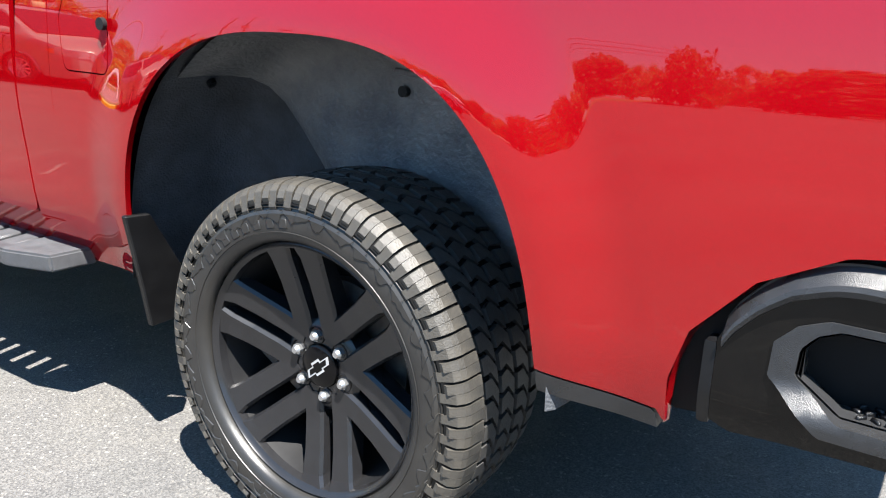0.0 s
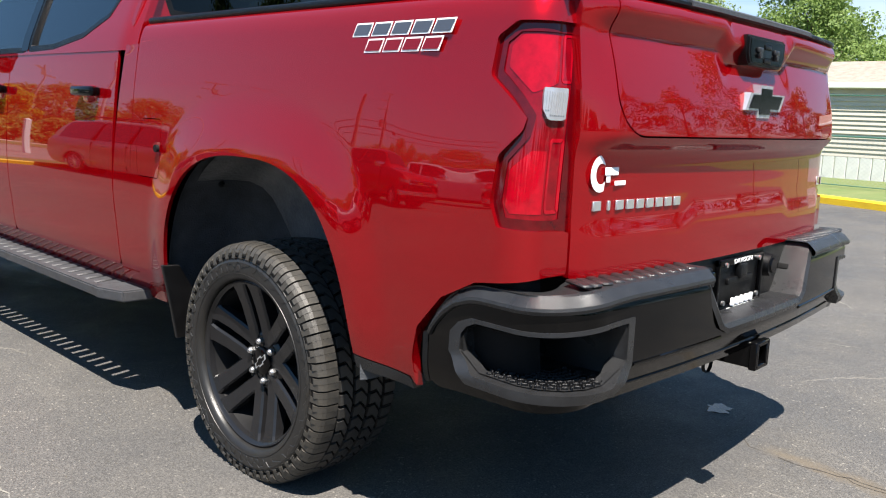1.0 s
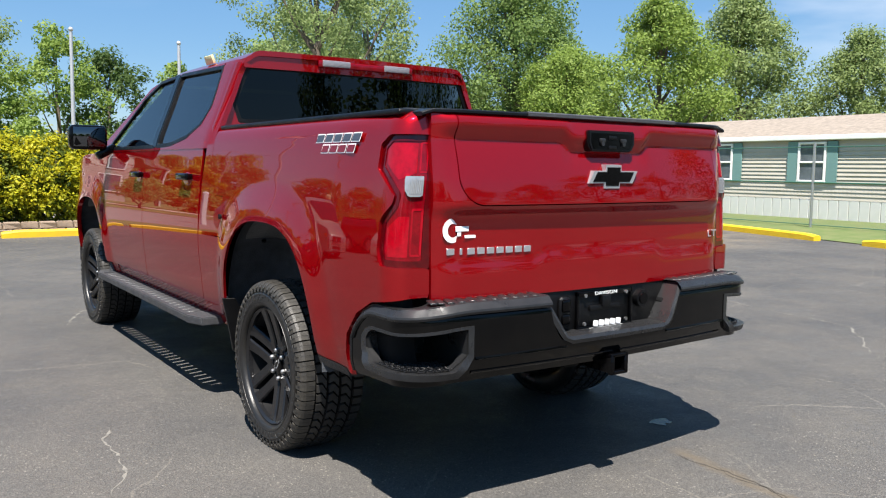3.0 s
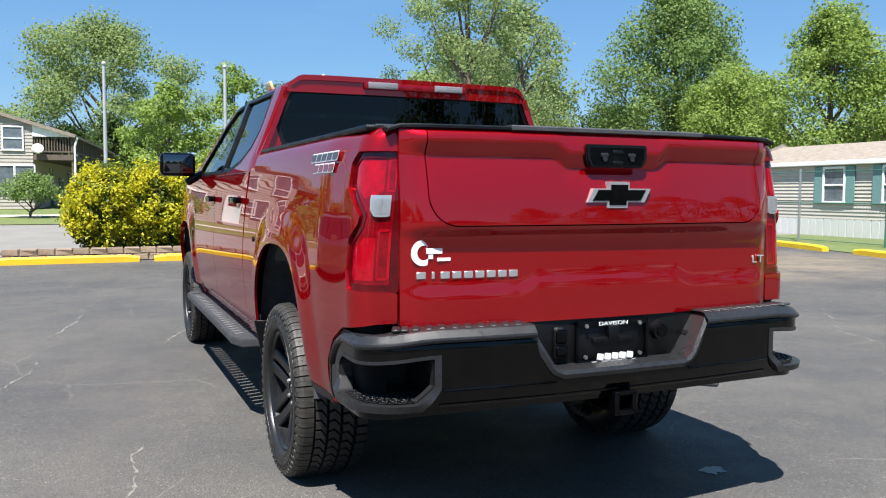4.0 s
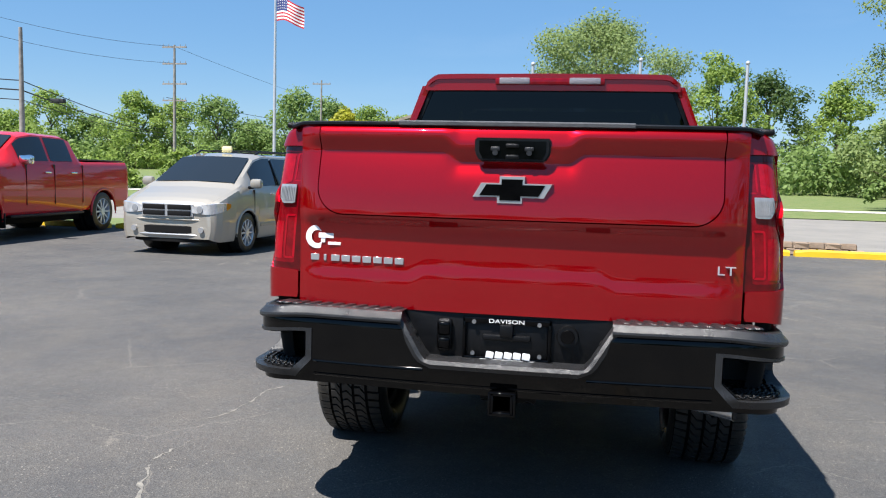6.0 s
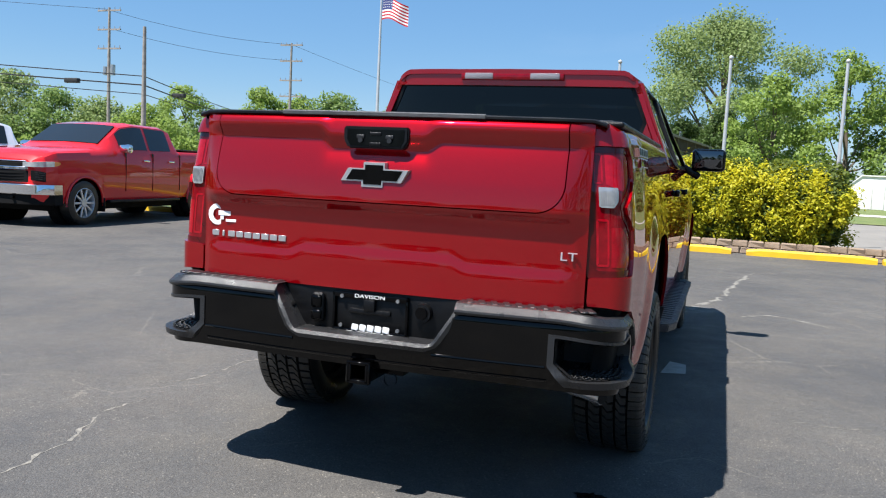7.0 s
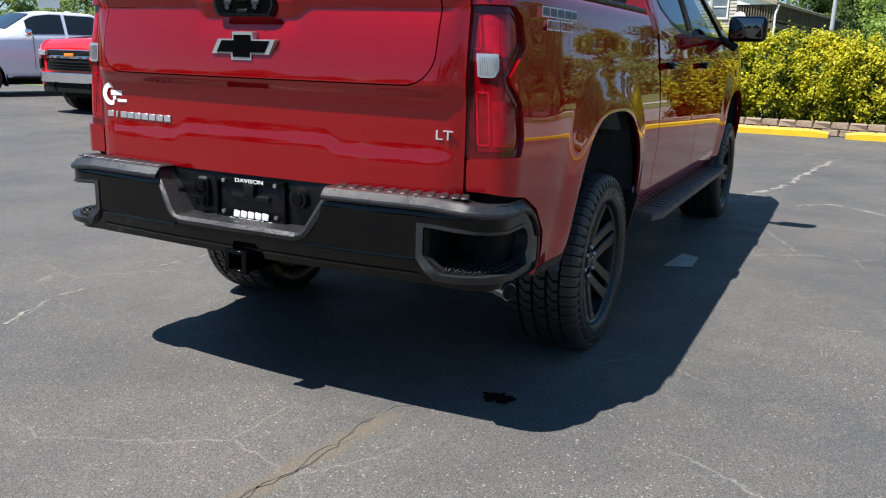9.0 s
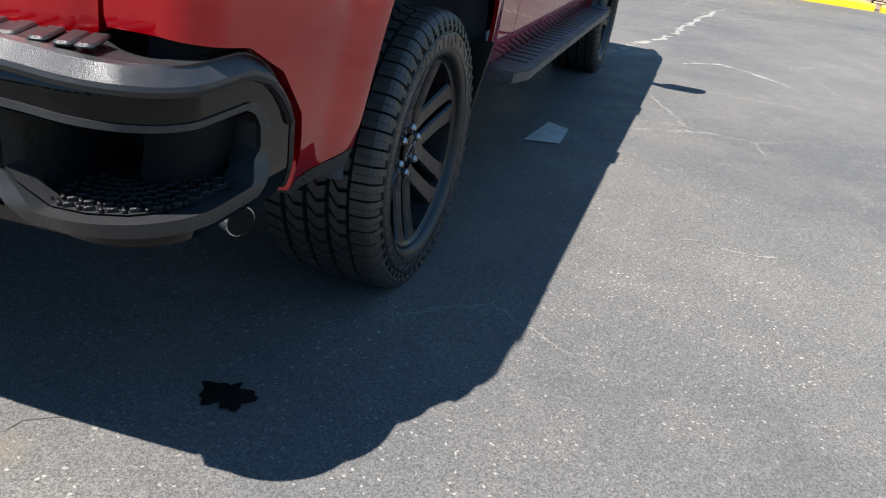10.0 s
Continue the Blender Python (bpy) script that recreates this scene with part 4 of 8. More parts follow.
# hitch receiver
hitch = new("tow_hitch")
hitch.parent = truck
tagged(hitch, "black square tow hitch receiver")
bm = bmesh.new()
for x, z, w, h in ((0, 0.572, 0.082, 0.012), (0, 0.502, 0.082, 0.012), (-0.036, 0.537, 0.012, 0.082), (0.036, 0.537, 0.012, 0.082)):
    box(bm, (x, -0.02, z), (w, 0.30, h), None, 0.003, 1)
box(bm, (0, -0.158, 0.5765), (0.10, 0.024, 0.010), None, 0.003, 1)
box(bm, (0, -0.158, 0.497), (0.10, 0.024, 0.010), None, 0.003, 1)
box(bm, (-0.0455, -0.158, 0.537), (0.010, 0.024, 0.085), None, 0.003, 1)
box(bm, (0.0455, -0.158, 0.537), (0.010, 0.024, 0.085), None, 0.003, 1)
part("receiver_tube", bm, BLACK_GLOSS, hitch)
bm = bmesh.new()
cyl(bm, (-0.60, 0.14, 0.545), (0.60, 0.14, 0.545), 0.035, 16)
box(bm, (0, 0.10, 0.55), (0.22, 0.10, 0.13), None, 0.01)
part("cross_bar", bm, DARK, hitch)
for x in (-0.085, 0.085):
    bm = bmesh.new()
    bmesh.ops.create_cone(bm, cap_ends=False, segments=16, radius1=0.028, radius2=0.028, depth=0.012, matrix=pose(x, -0.03, 0.490, 90, 0, 0))
    part("chain_loop", bm, BLACK_PLASTIC, hitch)

# ---- running gear ----
def build_wheel():
    wheel = new("wheel")
    wheel.parent = truck
    tagged(wheel, "gloss black six-spoke alloy wheel with all-terrain tyre")
    # local: x outward, axle through the origin; tyre's middle plane at x = 0
    R, W = 0.405, 0.155
    bm = bmesh.new()
    prof = [(-0.108, 0.262), (-0.135, 0.275), (-0.150, 0.305), (-0.152, 0.335), (-0.142, 0.365), (-0.120, 0.379), (-0.06, 0.384), (0.06, 0.384), (0.120, 0.379), (0.142, 0.365), (0.152, 0.335), (0.151, 0.305),
            (0.1465, 0.293), (0.139, 0.2865), (0.128, 0.2845), (0.108, 0.2830)]
    lathe(bm, prof, 96)
    bmesh.ops.recalc_face_normals(bm, faces=bm.faces[:])
    tyre = part("tyre", bm, RUBBER, wheel, "black all-terrain tyre", angle=50)
    # groove floor, with the shade between blocks put into its colour
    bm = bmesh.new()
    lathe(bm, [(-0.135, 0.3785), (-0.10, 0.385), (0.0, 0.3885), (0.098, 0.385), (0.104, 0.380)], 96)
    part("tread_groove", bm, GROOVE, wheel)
    # sidewall ridges and raised plain marks
    bm = bmesh.new()
    for r0, h in ((0.352, 0.0025), (0.306, 0.0012)):
        xw = 0.1515 if r0 < 0.34 else 0.148
        lathe(bm, [(xw - 0.006, r0 - 0.003), (xw + h, r0), (xw - 0.006, r0 + 0.003)], 96)
    for a0, n_ in ((100, 6), (62, 2), (250, 6), (214, 2)):
        for k in range(n_):
            a = radians(a0 - k * 6.2)
            mm = pose(0, 0, 0, math.degrees(a) - 90, 0, 0)
            box(bm, tuple(mm @ Vector((0.1515, 0, 0.322))), (0.003, 0.022, 0.020), pose(0, 0, 0, math.degrees(a) - 90, 0, 0), 0.002, 1)
    part("sidewall_relief", bm, RUBBER, wheel)
    # band under the shoulder lugs, its near-black colour carrying the shade between them
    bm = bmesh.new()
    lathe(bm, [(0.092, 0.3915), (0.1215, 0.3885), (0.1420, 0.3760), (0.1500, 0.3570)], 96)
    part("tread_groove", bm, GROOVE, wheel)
    # tread: the blocks of one pitch share a mesh, set round the tyre
    N = 56

    def fit_r(x, r):
        k = 1 + 0.035 * min(max((r - 0.27) / 0.12, 0), 1.2)
        return (x * 1.08 if x > 0 else x * 1.20), r * k

    def around(name, builds, material, half=0.0):
        verts, faces = [], []
        for build in builds:
            v, f = build()
            faces += [tuple(q + len(verts) for q in face) for face in f]
            verts += v
        out = []
        for x, r, ang in verts:
            x, r = fit_r(x, r)
            out.append((x, r * math.cos(ang * 2 * math.pi / N), r * math.sin(ang * 2 * math.pi / N)))
        me = None
        for k in range(N):
            if me is None:
                ob = mesh(name, out, faces, material, wheel, smooth=False)
                me = ob.data
            else:
                ob = new(name, me)
                ob.parent = wheel
            ob.matrix_basis = pose(0, 0, 0, 360 * (k + half) / N, 0, 0)

    def block(x0, x1, skew, a0, a1, r0, r1, zig=0.0):
        def f():
            vs = []
            xm = (x0 + x1) / 2
            for r, sh in ((r0, 0.0), (r1, 0.10)):
                for x, aa, zz in ((x0, a0, 0), (xm, a0, zig), (x1, a0, 0), (x1, a1, 0), (xm, a1, zig), (x0, a1, 0)):
                    am = (a0 + a1) / 2
                    xx = x + (xm - x) * sh
                    vs.append((xx, r - 0.010 * (abs(xx) / 0.13) ** 3, aa + (am - aa) * sh + zz + skew * (x - x0) / (x1 - x0)))
            return vs, [(6, 7, 8, 9, 10, 11)] + [(i, (i + 1) % 6, 6 + (i + 1) % 6, 6 + i) for i in range(6)]
        return f

    def outer_lug(da0, da1, drop):
        def f():
            vs = []
            for da in (da0, da1):
                for x, r in ((0.086, 0.372), (0.086, 0.3965), (0.124, 0.3935), (0.1350, 0.3890), (0.1445, 0.3795), (0.1515, 0.3600 - drop), (0.1475, 0.3500 - drop), (0.125, 0.370)):
                    vs.append((x, r, da + (0.06 if r < 0.36 else 0)))
            fs = [(i, i + 1, 8 + i + 1, 8 + i) for i in range(7)] + [tuple(range(8)), tuple(range(15, 7, -1))]
            return vs, fs
        return f
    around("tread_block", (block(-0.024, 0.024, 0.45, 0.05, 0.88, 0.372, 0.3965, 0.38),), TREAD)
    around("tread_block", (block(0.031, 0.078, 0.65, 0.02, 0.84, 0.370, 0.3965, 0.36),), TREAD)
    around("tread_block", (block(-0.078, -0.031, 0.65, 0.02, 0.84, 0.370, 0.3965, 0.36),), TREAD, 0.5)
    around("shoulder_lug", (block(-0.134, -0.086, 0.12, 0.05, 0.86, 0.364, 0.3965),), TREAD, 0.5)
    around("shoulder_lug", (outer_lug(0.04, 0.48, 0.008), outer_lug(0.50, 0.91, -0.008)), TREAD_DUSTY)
    # scalloped ring where the lugs end on the sidewall
    verts, faces = [], []
    for k in range(N * 4):
        a = k * 2 * math.pi / (N * 4)
        jag = 0.010 * ((k // 3) % 2) + 0.004 * math.sin(k * 1.7)
        for x, r in ((0.1500, 0.346), (0.1535, 0.340), (0.1535, 0.327 + jag), (0.1505, 0.323 + jag)):
            verts.append((x, r * math.cos(a), r * math.sin(a)))
    nn = N * 4
    faces = [(k * 4 + i, ((k + 1) % nn) * 4 + i, ((k + 1) % nn) * 4 + i + 1, k * 4 + i + 1) for k in range(nn) for i in range(3)]
    mesh("sidewall_ring", verts, faces, RUBBER, wheel, smooth=False)
    # rubber hairs on the shoulder
    bm = bmesh.new()
    for k in range(60):
        a = k * 2 * math.pi / 60 + 0.02
        c, s_ = math.cos(a), math.sin(a)
        p = Vector((0.152, 0.347 * c, 0.347 * s_))
        cyl(bm, p, p + Vector((0.010, 0.002 * s_, -0.002 * c)), 0.0008, 4)
    part("moulding_hairs", bm, RUBBER, wheel, kind="stuff")
    # rim barrel and lip
    bm = bmesh.new()
    lathe(bm, [(0.118, 0.2850), (0.1395, 0.2838), (0.1415, 0.2800), (0.1340, 0.2755), (0.1305, 0.2690), (0.112, 0.2665)], 72)
    rim = part("rim", bm, RIM, wheel)
    bm = bmesh.new()
    lathe(bm, [(0.1115, 0.2670), (0.098, 0.262), (0.03, 0.248), (-0.06, 0.226), (-0.12, 0.240), (-0.13, 0.262)], 72)
    part("barrel", bm, BARREL, rim, "dull black inner barrel")
    # six pairs of spokes
    for k in range(6):
        for t in (-1, 1):
            bm = bmesh.new()
            def pt(r, off, x):
                base = Vector((0, math.cos(radians(60 * k)), math.sin(radians(60 * k))))
                perp = Vector((0, -base.z, base.y))
                return base * r + perp * (off) + Vector((x, 0, 0))
            o0, o1 = t * 0.0390, t * 0.0425
            w0, w1 = 0.0262, 0.0270
            ring = []
            for r, o, w, xf, dp in ((0.062, o0, w0, 0.088, 0.045), (0.12, o0, w0, 0.094, 0.050), (0.19, o0 * 1.04, w1, 0.108, 0.045), (0.245, o1, w1 * 1.10, 0.1225, 0.038), (0.2760, o1, w1 * 1.40, 0.1335, 0.034)):
                ring.append([bm.verts.new(pt(r, o - w, xf - dp)), bm.verts.new(pt(r, o - w, xf - 0.007)), bm.verts.new(pt(r, o - w + 0.006, xf)), bm.verts.new(pt(r, o + w - 0.006, xf)), bm.verts.new(pt(r, o + w, xf - 0.007)), bm.verts.new(pt(r, o + w, xf - dp))])
            for a, b in zip(ring, ring[1:]):
                for i in range(5):
                    bm.faces.new((a[i], b[i], b[i + 1], a[i + 1]))
            bm.faces.new(ring[0])
            bm.faces.new(ring[-1][::-1])
            bmesh.ops.recalc_face_normals(bm, faces=bm.faces[:])
            part("spoke", bm, RIM, wheel, smooth=False)
    bm = bmesh.new()
    lathe(bm, [(0.03, 0.112), (0.076, 0.104), (0.086, 0.090), (0.086, 0.050), (0.080, 0.045), (0.080, 0.0005)], 36)
    part("wheel_hub", bm, RIM, wheel)
    bm = bmesh.new()
    lathe(bm, [(0.075, 0.050), (0.094, 0.048), (0.097, 0.043), (0.0975, 0.0005)], 30)
    part("centre_cap", bm, BLACK_GLOSS, wheel)
    bm = bmesh.new()
    prism(bm, [(x * 0.27, z * 0.30) for x, z in cross(1.0)], 0.0, 0.002, 1.0)
    bmesh.ops.transform(bm, matrix=Matrix.Translation((0.0985, 0, 0)) @ pose(0, 0, 0, 0, 0, 90), verts=bm.verts[:])
    part("cap_mark", bm, SATIN, wheel, smooth=False)
    bm = bmesh.new()
    prism(bm, [(x * 0.215, z * 0.20) for x, z in cross(1.0)], 0.0, 0.0025, 1.0)
    bmesh.ops.transform(bm, matrix=Matrix.Translation((0.0990, 0, 0)) @ pose(0, 0, 0, 0, 0, 90), verts=bm.verts[:])
    part("cap_mark_face", bm, BLACK_GLOSS, wheel, smooth=False)
    for k in range(6):
        a = radians(60 * k)
        p = Vector((0.080, 0.068 * math.cos(a), 0.068 * math.sin(a)))
        bm = bmesh.new()
        cyl(bm, p, p + Vector((0.016, 0, 0)), 0.0125, 6)
        cyl(bm, p + Vector((0.016, 0, 0)), p + Vector((0.023, 0, 0)), 0.0115, 12, 0.007)
        part("wheel_nut", bm, STEEL, wheel, "chrome wheel nut")
        bm = bmesh.new()
        bmesh.ops.create_cone(bm, cap_ends=False, segments=18, radius1=0.020, radius2=0.020, depth=0.010, matrix=Matrix.Translation((0.084, p.y, p.z)) @ pose(0, 0, 0, 0, 90, 0))
        part("nut_well", bm, BLACK_PLASTIC, wheel)
    bm = bmesh.new()
    bmesh.ops.create_cone(bm, cap_ends=True, segments=48, radius1=0.175, radius2=0.175, depth=0.03, matrix=Matrix.Translation((0.0, 0, 0)) @ pose(0, 0, 0, 0, 90, 0))
    part("brake_disc", bm, RUSTY, wheel)
    bm = bmesh.new()
    box(bm, (0.01, -0.13, 0.05), (0.09, 0.08, 0.20), pose(0, 0, 0, 20, 0, 0), 0.015)
    part("brake_caliper", bm, RUSTY, wheel)
    bm = bmesh.new()
    bmesh.ops.create_cone(bm, cap_ends=True, segments=40, radius1=0.225, radius2=0.225, depth=0.01, matrix=Matrix.Translation((-0.09, 0, 0)) @ pose(0, 0, 0, 0, 90, 0))
    part("dust_shield", bm, DARK, wheel)
    # the tyre stands a little wider and taller than the pattern it was drawn from
    for ob in wheel.children_recursive:
        if ob.name.split(".")[0] in ("tyre", "tread_groove", "sidewall_relief", "sidewall_ring", "moulding_hairs"):
            co = np.empty(len(ob.data.vertices) * 3)
            ob.data.vertices.foreach_get("co", co)
            co = co.reshape(-1, 3)
            r = np.hypot(co[:, 1], co[:, 2])
            k = 1 + 0.035 * np.clip((r - 0.27) / 0.12, 0, 1.2)
            co[:, 1] *= k
            co[:, 2] *= k
            co[:, 0] = np.where(co[:, 0] > 0, co[:, 0] * 1.08, co[:, 0] * 1.20)
            ob.data.vertices.foreach_set("co", co.ravel())
    return wheel


wheel = build_wheel()
TYRE_X = 0.870
wheel.matrix_basis = pose(-TYRE_X, AXLE_R, HUB_Z, 40, 0, 180)
for x, y, rz, spin in ((TYRE_X, AXLE_R, 0, 22), (-TYRE_X, AXLE_F, 180, 38), (TYRE_X, AXLE_F, 0, 50)):
    copy_thing(wheel, pose(x, y, HUB_Z, 0, 0, rz) @ pose(0, 0, 0, spin, 0, 0))

for s in (-1, 1):
    for yc, arch in ((AXLE_R + 0.01, arch_r), (AXLE_F, arch_f)):
        # wheel housing: a vault over the wheel, rounded into its inboard wall
        bm = bmesh.new()
        rings = []
        across = [(1.000, 0.99), (0.985, 1.012), (0.94, 1.025), (0.86, 1.03), (0.78, 1.025), (0.72, 1.01), (0.675, 0.97), (0.65, 0.90), (0.64, 0.78), (0.635, 0.55), (0.634, 0.0)]
        for k in range(41):
            a = math.pi * (k / 40) * 0.94 + math.pi * 0.03
            c, s_ = math.cos(a), math.sin(a)
            rr = 1 / ((abs(c) / 0.565) ** 2.6 + (abs(s_) / 0.69) ** 2.6) ** (1 / 2.6)
            dent = 0.012 * math.sin(5 * a) * math.sin(2 * a)
            rings.append([bm.verts.new((s * x, yc + rr * q * c, 0.42 + (rr * q + dent * (x < 0.98)) * s_)) for x, q in across])
        for p, r in zip(rings, rings[1:]):
            for i in range(len(across) - 1):
                bm.faces.new((p[i], r[i], r[i + 1], p[i + 1]))
        bmesh.ops.recalc_face_normals(bm, faces=bm.faces[:])
        liner = part("wheel_liner", bm, LINER, truck, "dark felt wheel-arch liner", angle=75)
        # paler pressed panel over the rear part of the vault, with a seam and two plugs
        bm = bmesh.new()
        rings = []
        for k in range(11, 41):
            a = math.pi * (k / 40) * 0.94 + math.pi * 0.03
            c, s_ = math.cos(a), math.sin(a)
            rr = 1 / ((abs(c) / 0.565) ** 2.6 + (abs(s_) / 0.69) ** 2.6) ** (1 / 2.6)
            dent = 0.012 * math.sin(5 * a) * math.sin(2 * a)
            lift = 0.016 if k > 11 else 0.002
            rings.append([bm.verts.new((s * (x + lift), yc + (rr - lift) * q * c, 0.42 + ((rr - lift) * q + dent) * s_)) for x, q in across[2:]])
        for p, r in zip(rings, rings[1:]):
            for i in range(len(across) - 3):
                bm.faces.new((p[i], r[i], r[i + 1], p[i + 1]))
        bmesh.ops.recalc_face_normals(bm, faces=bm.faces[:])
        part("inner_panel", bm, PANEL_DUSTY, liner, "dusty grey pressed inner panel", angle=75)
        bm = bmesh.new()
        box(bm, (s * 0.662, yc - 0.17, 0.985), (0.020, 0.40, 0.014), pose(0, 0, 0, 4, 0, 0), 0.006, 2)
        part("panel_seam", bm, PANEL_DUSTY, liner)
        for dy, z in ((0.0, 0.955), (-0.24, 0.925)):
            bm = bmesh.new()
            cyl(bm, Vector((s * 0.655, yc + dy, z)), Vector((s * 0.672, yc + dy, z)), 0.013, 12)
            part("panel_plug", bm, BLACK_PLASTIC, liner)
        for ang in (50, 75, 105, 128):
            a = radians(ang)
            c, s_ = math.cos(a), math.sin(a)
            rr = 1 / ((abs(c) / 0.565) ** 2.6 + (abs(s_) / 0.69) ** 2.6) ** (1 / 2.6)
            bm = bmesh.new()
            p = Vector((s * 0.84, yc + rr * c, 0.43 + rr * s_))
            cyl(bm, p, p + Vector((0, -0.012 * c, -0.012 * s_)), 0.012, 10)
            part("liner_clip", bm, BLACK_PLASTIC, liner)
    # mud flap ahead of the rear wheel
    bm = bmesh.new()
    prism(bm, [(s * x, z) for x, z in ((1.040, 0.645), (0.970, 0.640), (0.885, 0.490), (0.885, 0.455), (0.900, 0.355), (0.985, 0.355), (1.003, 0.46))], 1.672, 1.690, 1.0)
    bmesh.ops.bevel(bm, geom=bm.edges[:], offset=0.003, segments=1, affect='EDGES')
    part("mud_flap", bm, BLACK_PLASTIC, truck, "black mud flap", smooth=False)
    # running board
    board = new("running_board")
    board.parent = truck
    tagged(board, "dark grey running board with slotted treads")
    for name, outl in (("inner_rail", [(0.86, 2.03), (0.945, 2.03), (0.945, 4.47), (0.86, 4.47)]), ("outer_rail", [(1.052, 2.10), (1.095, 2.10), (1.095, 4.32), (1.052, 4.32)]),
                       ("end_cap", [(0.86, 2.062), (0.93, 1.965), (1.055, 1.975), (1.097, 2.11), (1.097, 2.15), (0.86, 2.15)]), ("end_cap", [(0.86, 4.28), (1.097, 4.28), (1.097, 4.31), (1.050, 4.46), (0.86, 4.50)])):
        low = 0.001 if name == "end_cap" else 0.0
        bm = bmesh.new()
        a = [bm.verts.new((s * x, y, 0.492 + low)) for x, y in outl]
        b = [bm.verts.new((s * (x - 0.004), y, 0.447 - low)) for x, y in outl]
        bm.faces.new(a)
        bm.faces.new(b[::-1])
        for i in range(len(outl)):
            j = (i + 1) % len(outl)
            bm.faces.new((a[i], a[j], b[j], b[i]))
        bmesh.ops.recalc_face_normals(bm, faces=bm.faces[:])
        bmesh.ops.bevel(bm, geom=bm.edges[:], offset=0.006, segments=2, affect='EDGES')
        part(name, bm, BOARD, board)
    bm = bmesh.new()
    box(bm, (0, 0, 0), (0.135, 0.062, 0.020), pose(0, 0, 0, 0, 0, s * -12), 0.005, 1)
    slat = part("board_slat", bm, BOARD, board)
    slat.matrix_basis = pose(s * 0.998, 2.196, 0.478)
    for k in range(1, 24):
        ob = new("board_slat", slat.data)
        ob.parent = board
        ob.matrix_basis = pose(s * 0.998, 2.196 + k * 0.0885, 0.478)
    for y in (2.35, 3.2, 4.1):
        bm = bmesh.new()
        box(bm, (s * 0.80, y, 0.45), (0.22, 0.06, 0.03), pose(0, 0, 0, 0, s * 12, 0), 0.006)
        part("board_bracket", bm, DARK, board)

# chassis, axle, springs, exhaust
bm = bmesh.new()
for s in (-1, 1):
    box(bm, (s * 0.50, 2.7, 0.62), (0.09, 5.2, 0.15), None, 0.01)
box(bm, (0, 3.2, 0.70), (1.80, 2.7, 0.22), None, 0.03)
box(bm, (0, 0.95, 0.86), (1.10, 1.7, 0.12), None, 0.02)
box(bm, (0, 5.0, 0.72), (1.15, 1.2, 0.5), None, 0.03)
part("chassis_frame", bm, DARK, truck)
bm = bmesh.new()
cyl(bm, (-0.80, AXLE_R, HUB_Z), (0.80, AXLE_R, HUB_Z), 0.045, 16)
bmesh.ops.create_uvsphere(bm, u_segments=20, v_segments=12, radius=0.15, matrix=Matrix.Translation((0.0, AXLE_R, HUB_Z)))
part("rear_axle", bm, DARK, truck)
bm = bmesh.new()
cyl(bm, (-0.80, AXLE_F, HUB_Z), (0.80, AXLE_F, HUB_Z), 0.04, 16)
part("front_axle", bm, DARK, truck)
for s in (-1, 1):
    bm = bmesh.new()
    for i in range(5):
        y0, y1 = AXLE_R - 0.72 + i * 0.29, AXLE_R - 0.43 + i * 0.29
        f_ = lambda y: 0.36 + 0.22 * ((y - AXLE_R) / 0.72) ** 2
        cyl(bm, (s * 0.50, y0, f_(y0)), (s * 0.50, y1, f_(y1)), 0.03, 8)
    part("leaf_spring", bm, DARK, truck)
pipe = tube("exhaust_pipe", [(0.55, 1.9, 0.50), (0.58, 0.9, 0.52), (0.60, 0.70, 0.48), (0.68, 0.44, 0.452), (0.895, 0.335, 0.436)], 0.034, SATIN, truck, "steel exhaust tail pipe", n=16)
# near-black disc on the closed end stands for the shaded bore
bm = bmesh.new()
bmesh.ops.create_cone(bm, cap_ends=True, segments=16, radius1=0.0315, radius2=0.0315, depth=0.002, matrix=look((0.8968, 0.3341, 0.4358), (1.1118, 0.2291, 0.4198)))
part("pipe_mouth", bm, DARK, pipe)

# ---- ground: one sheet of asphalt, grass, street and far land ----
def land_z(y):
    """The lot is level; past the frontage the land climbs gently."""
    return 0.022 * max(0.0, y - 20.0) if y < 140 else 2.64


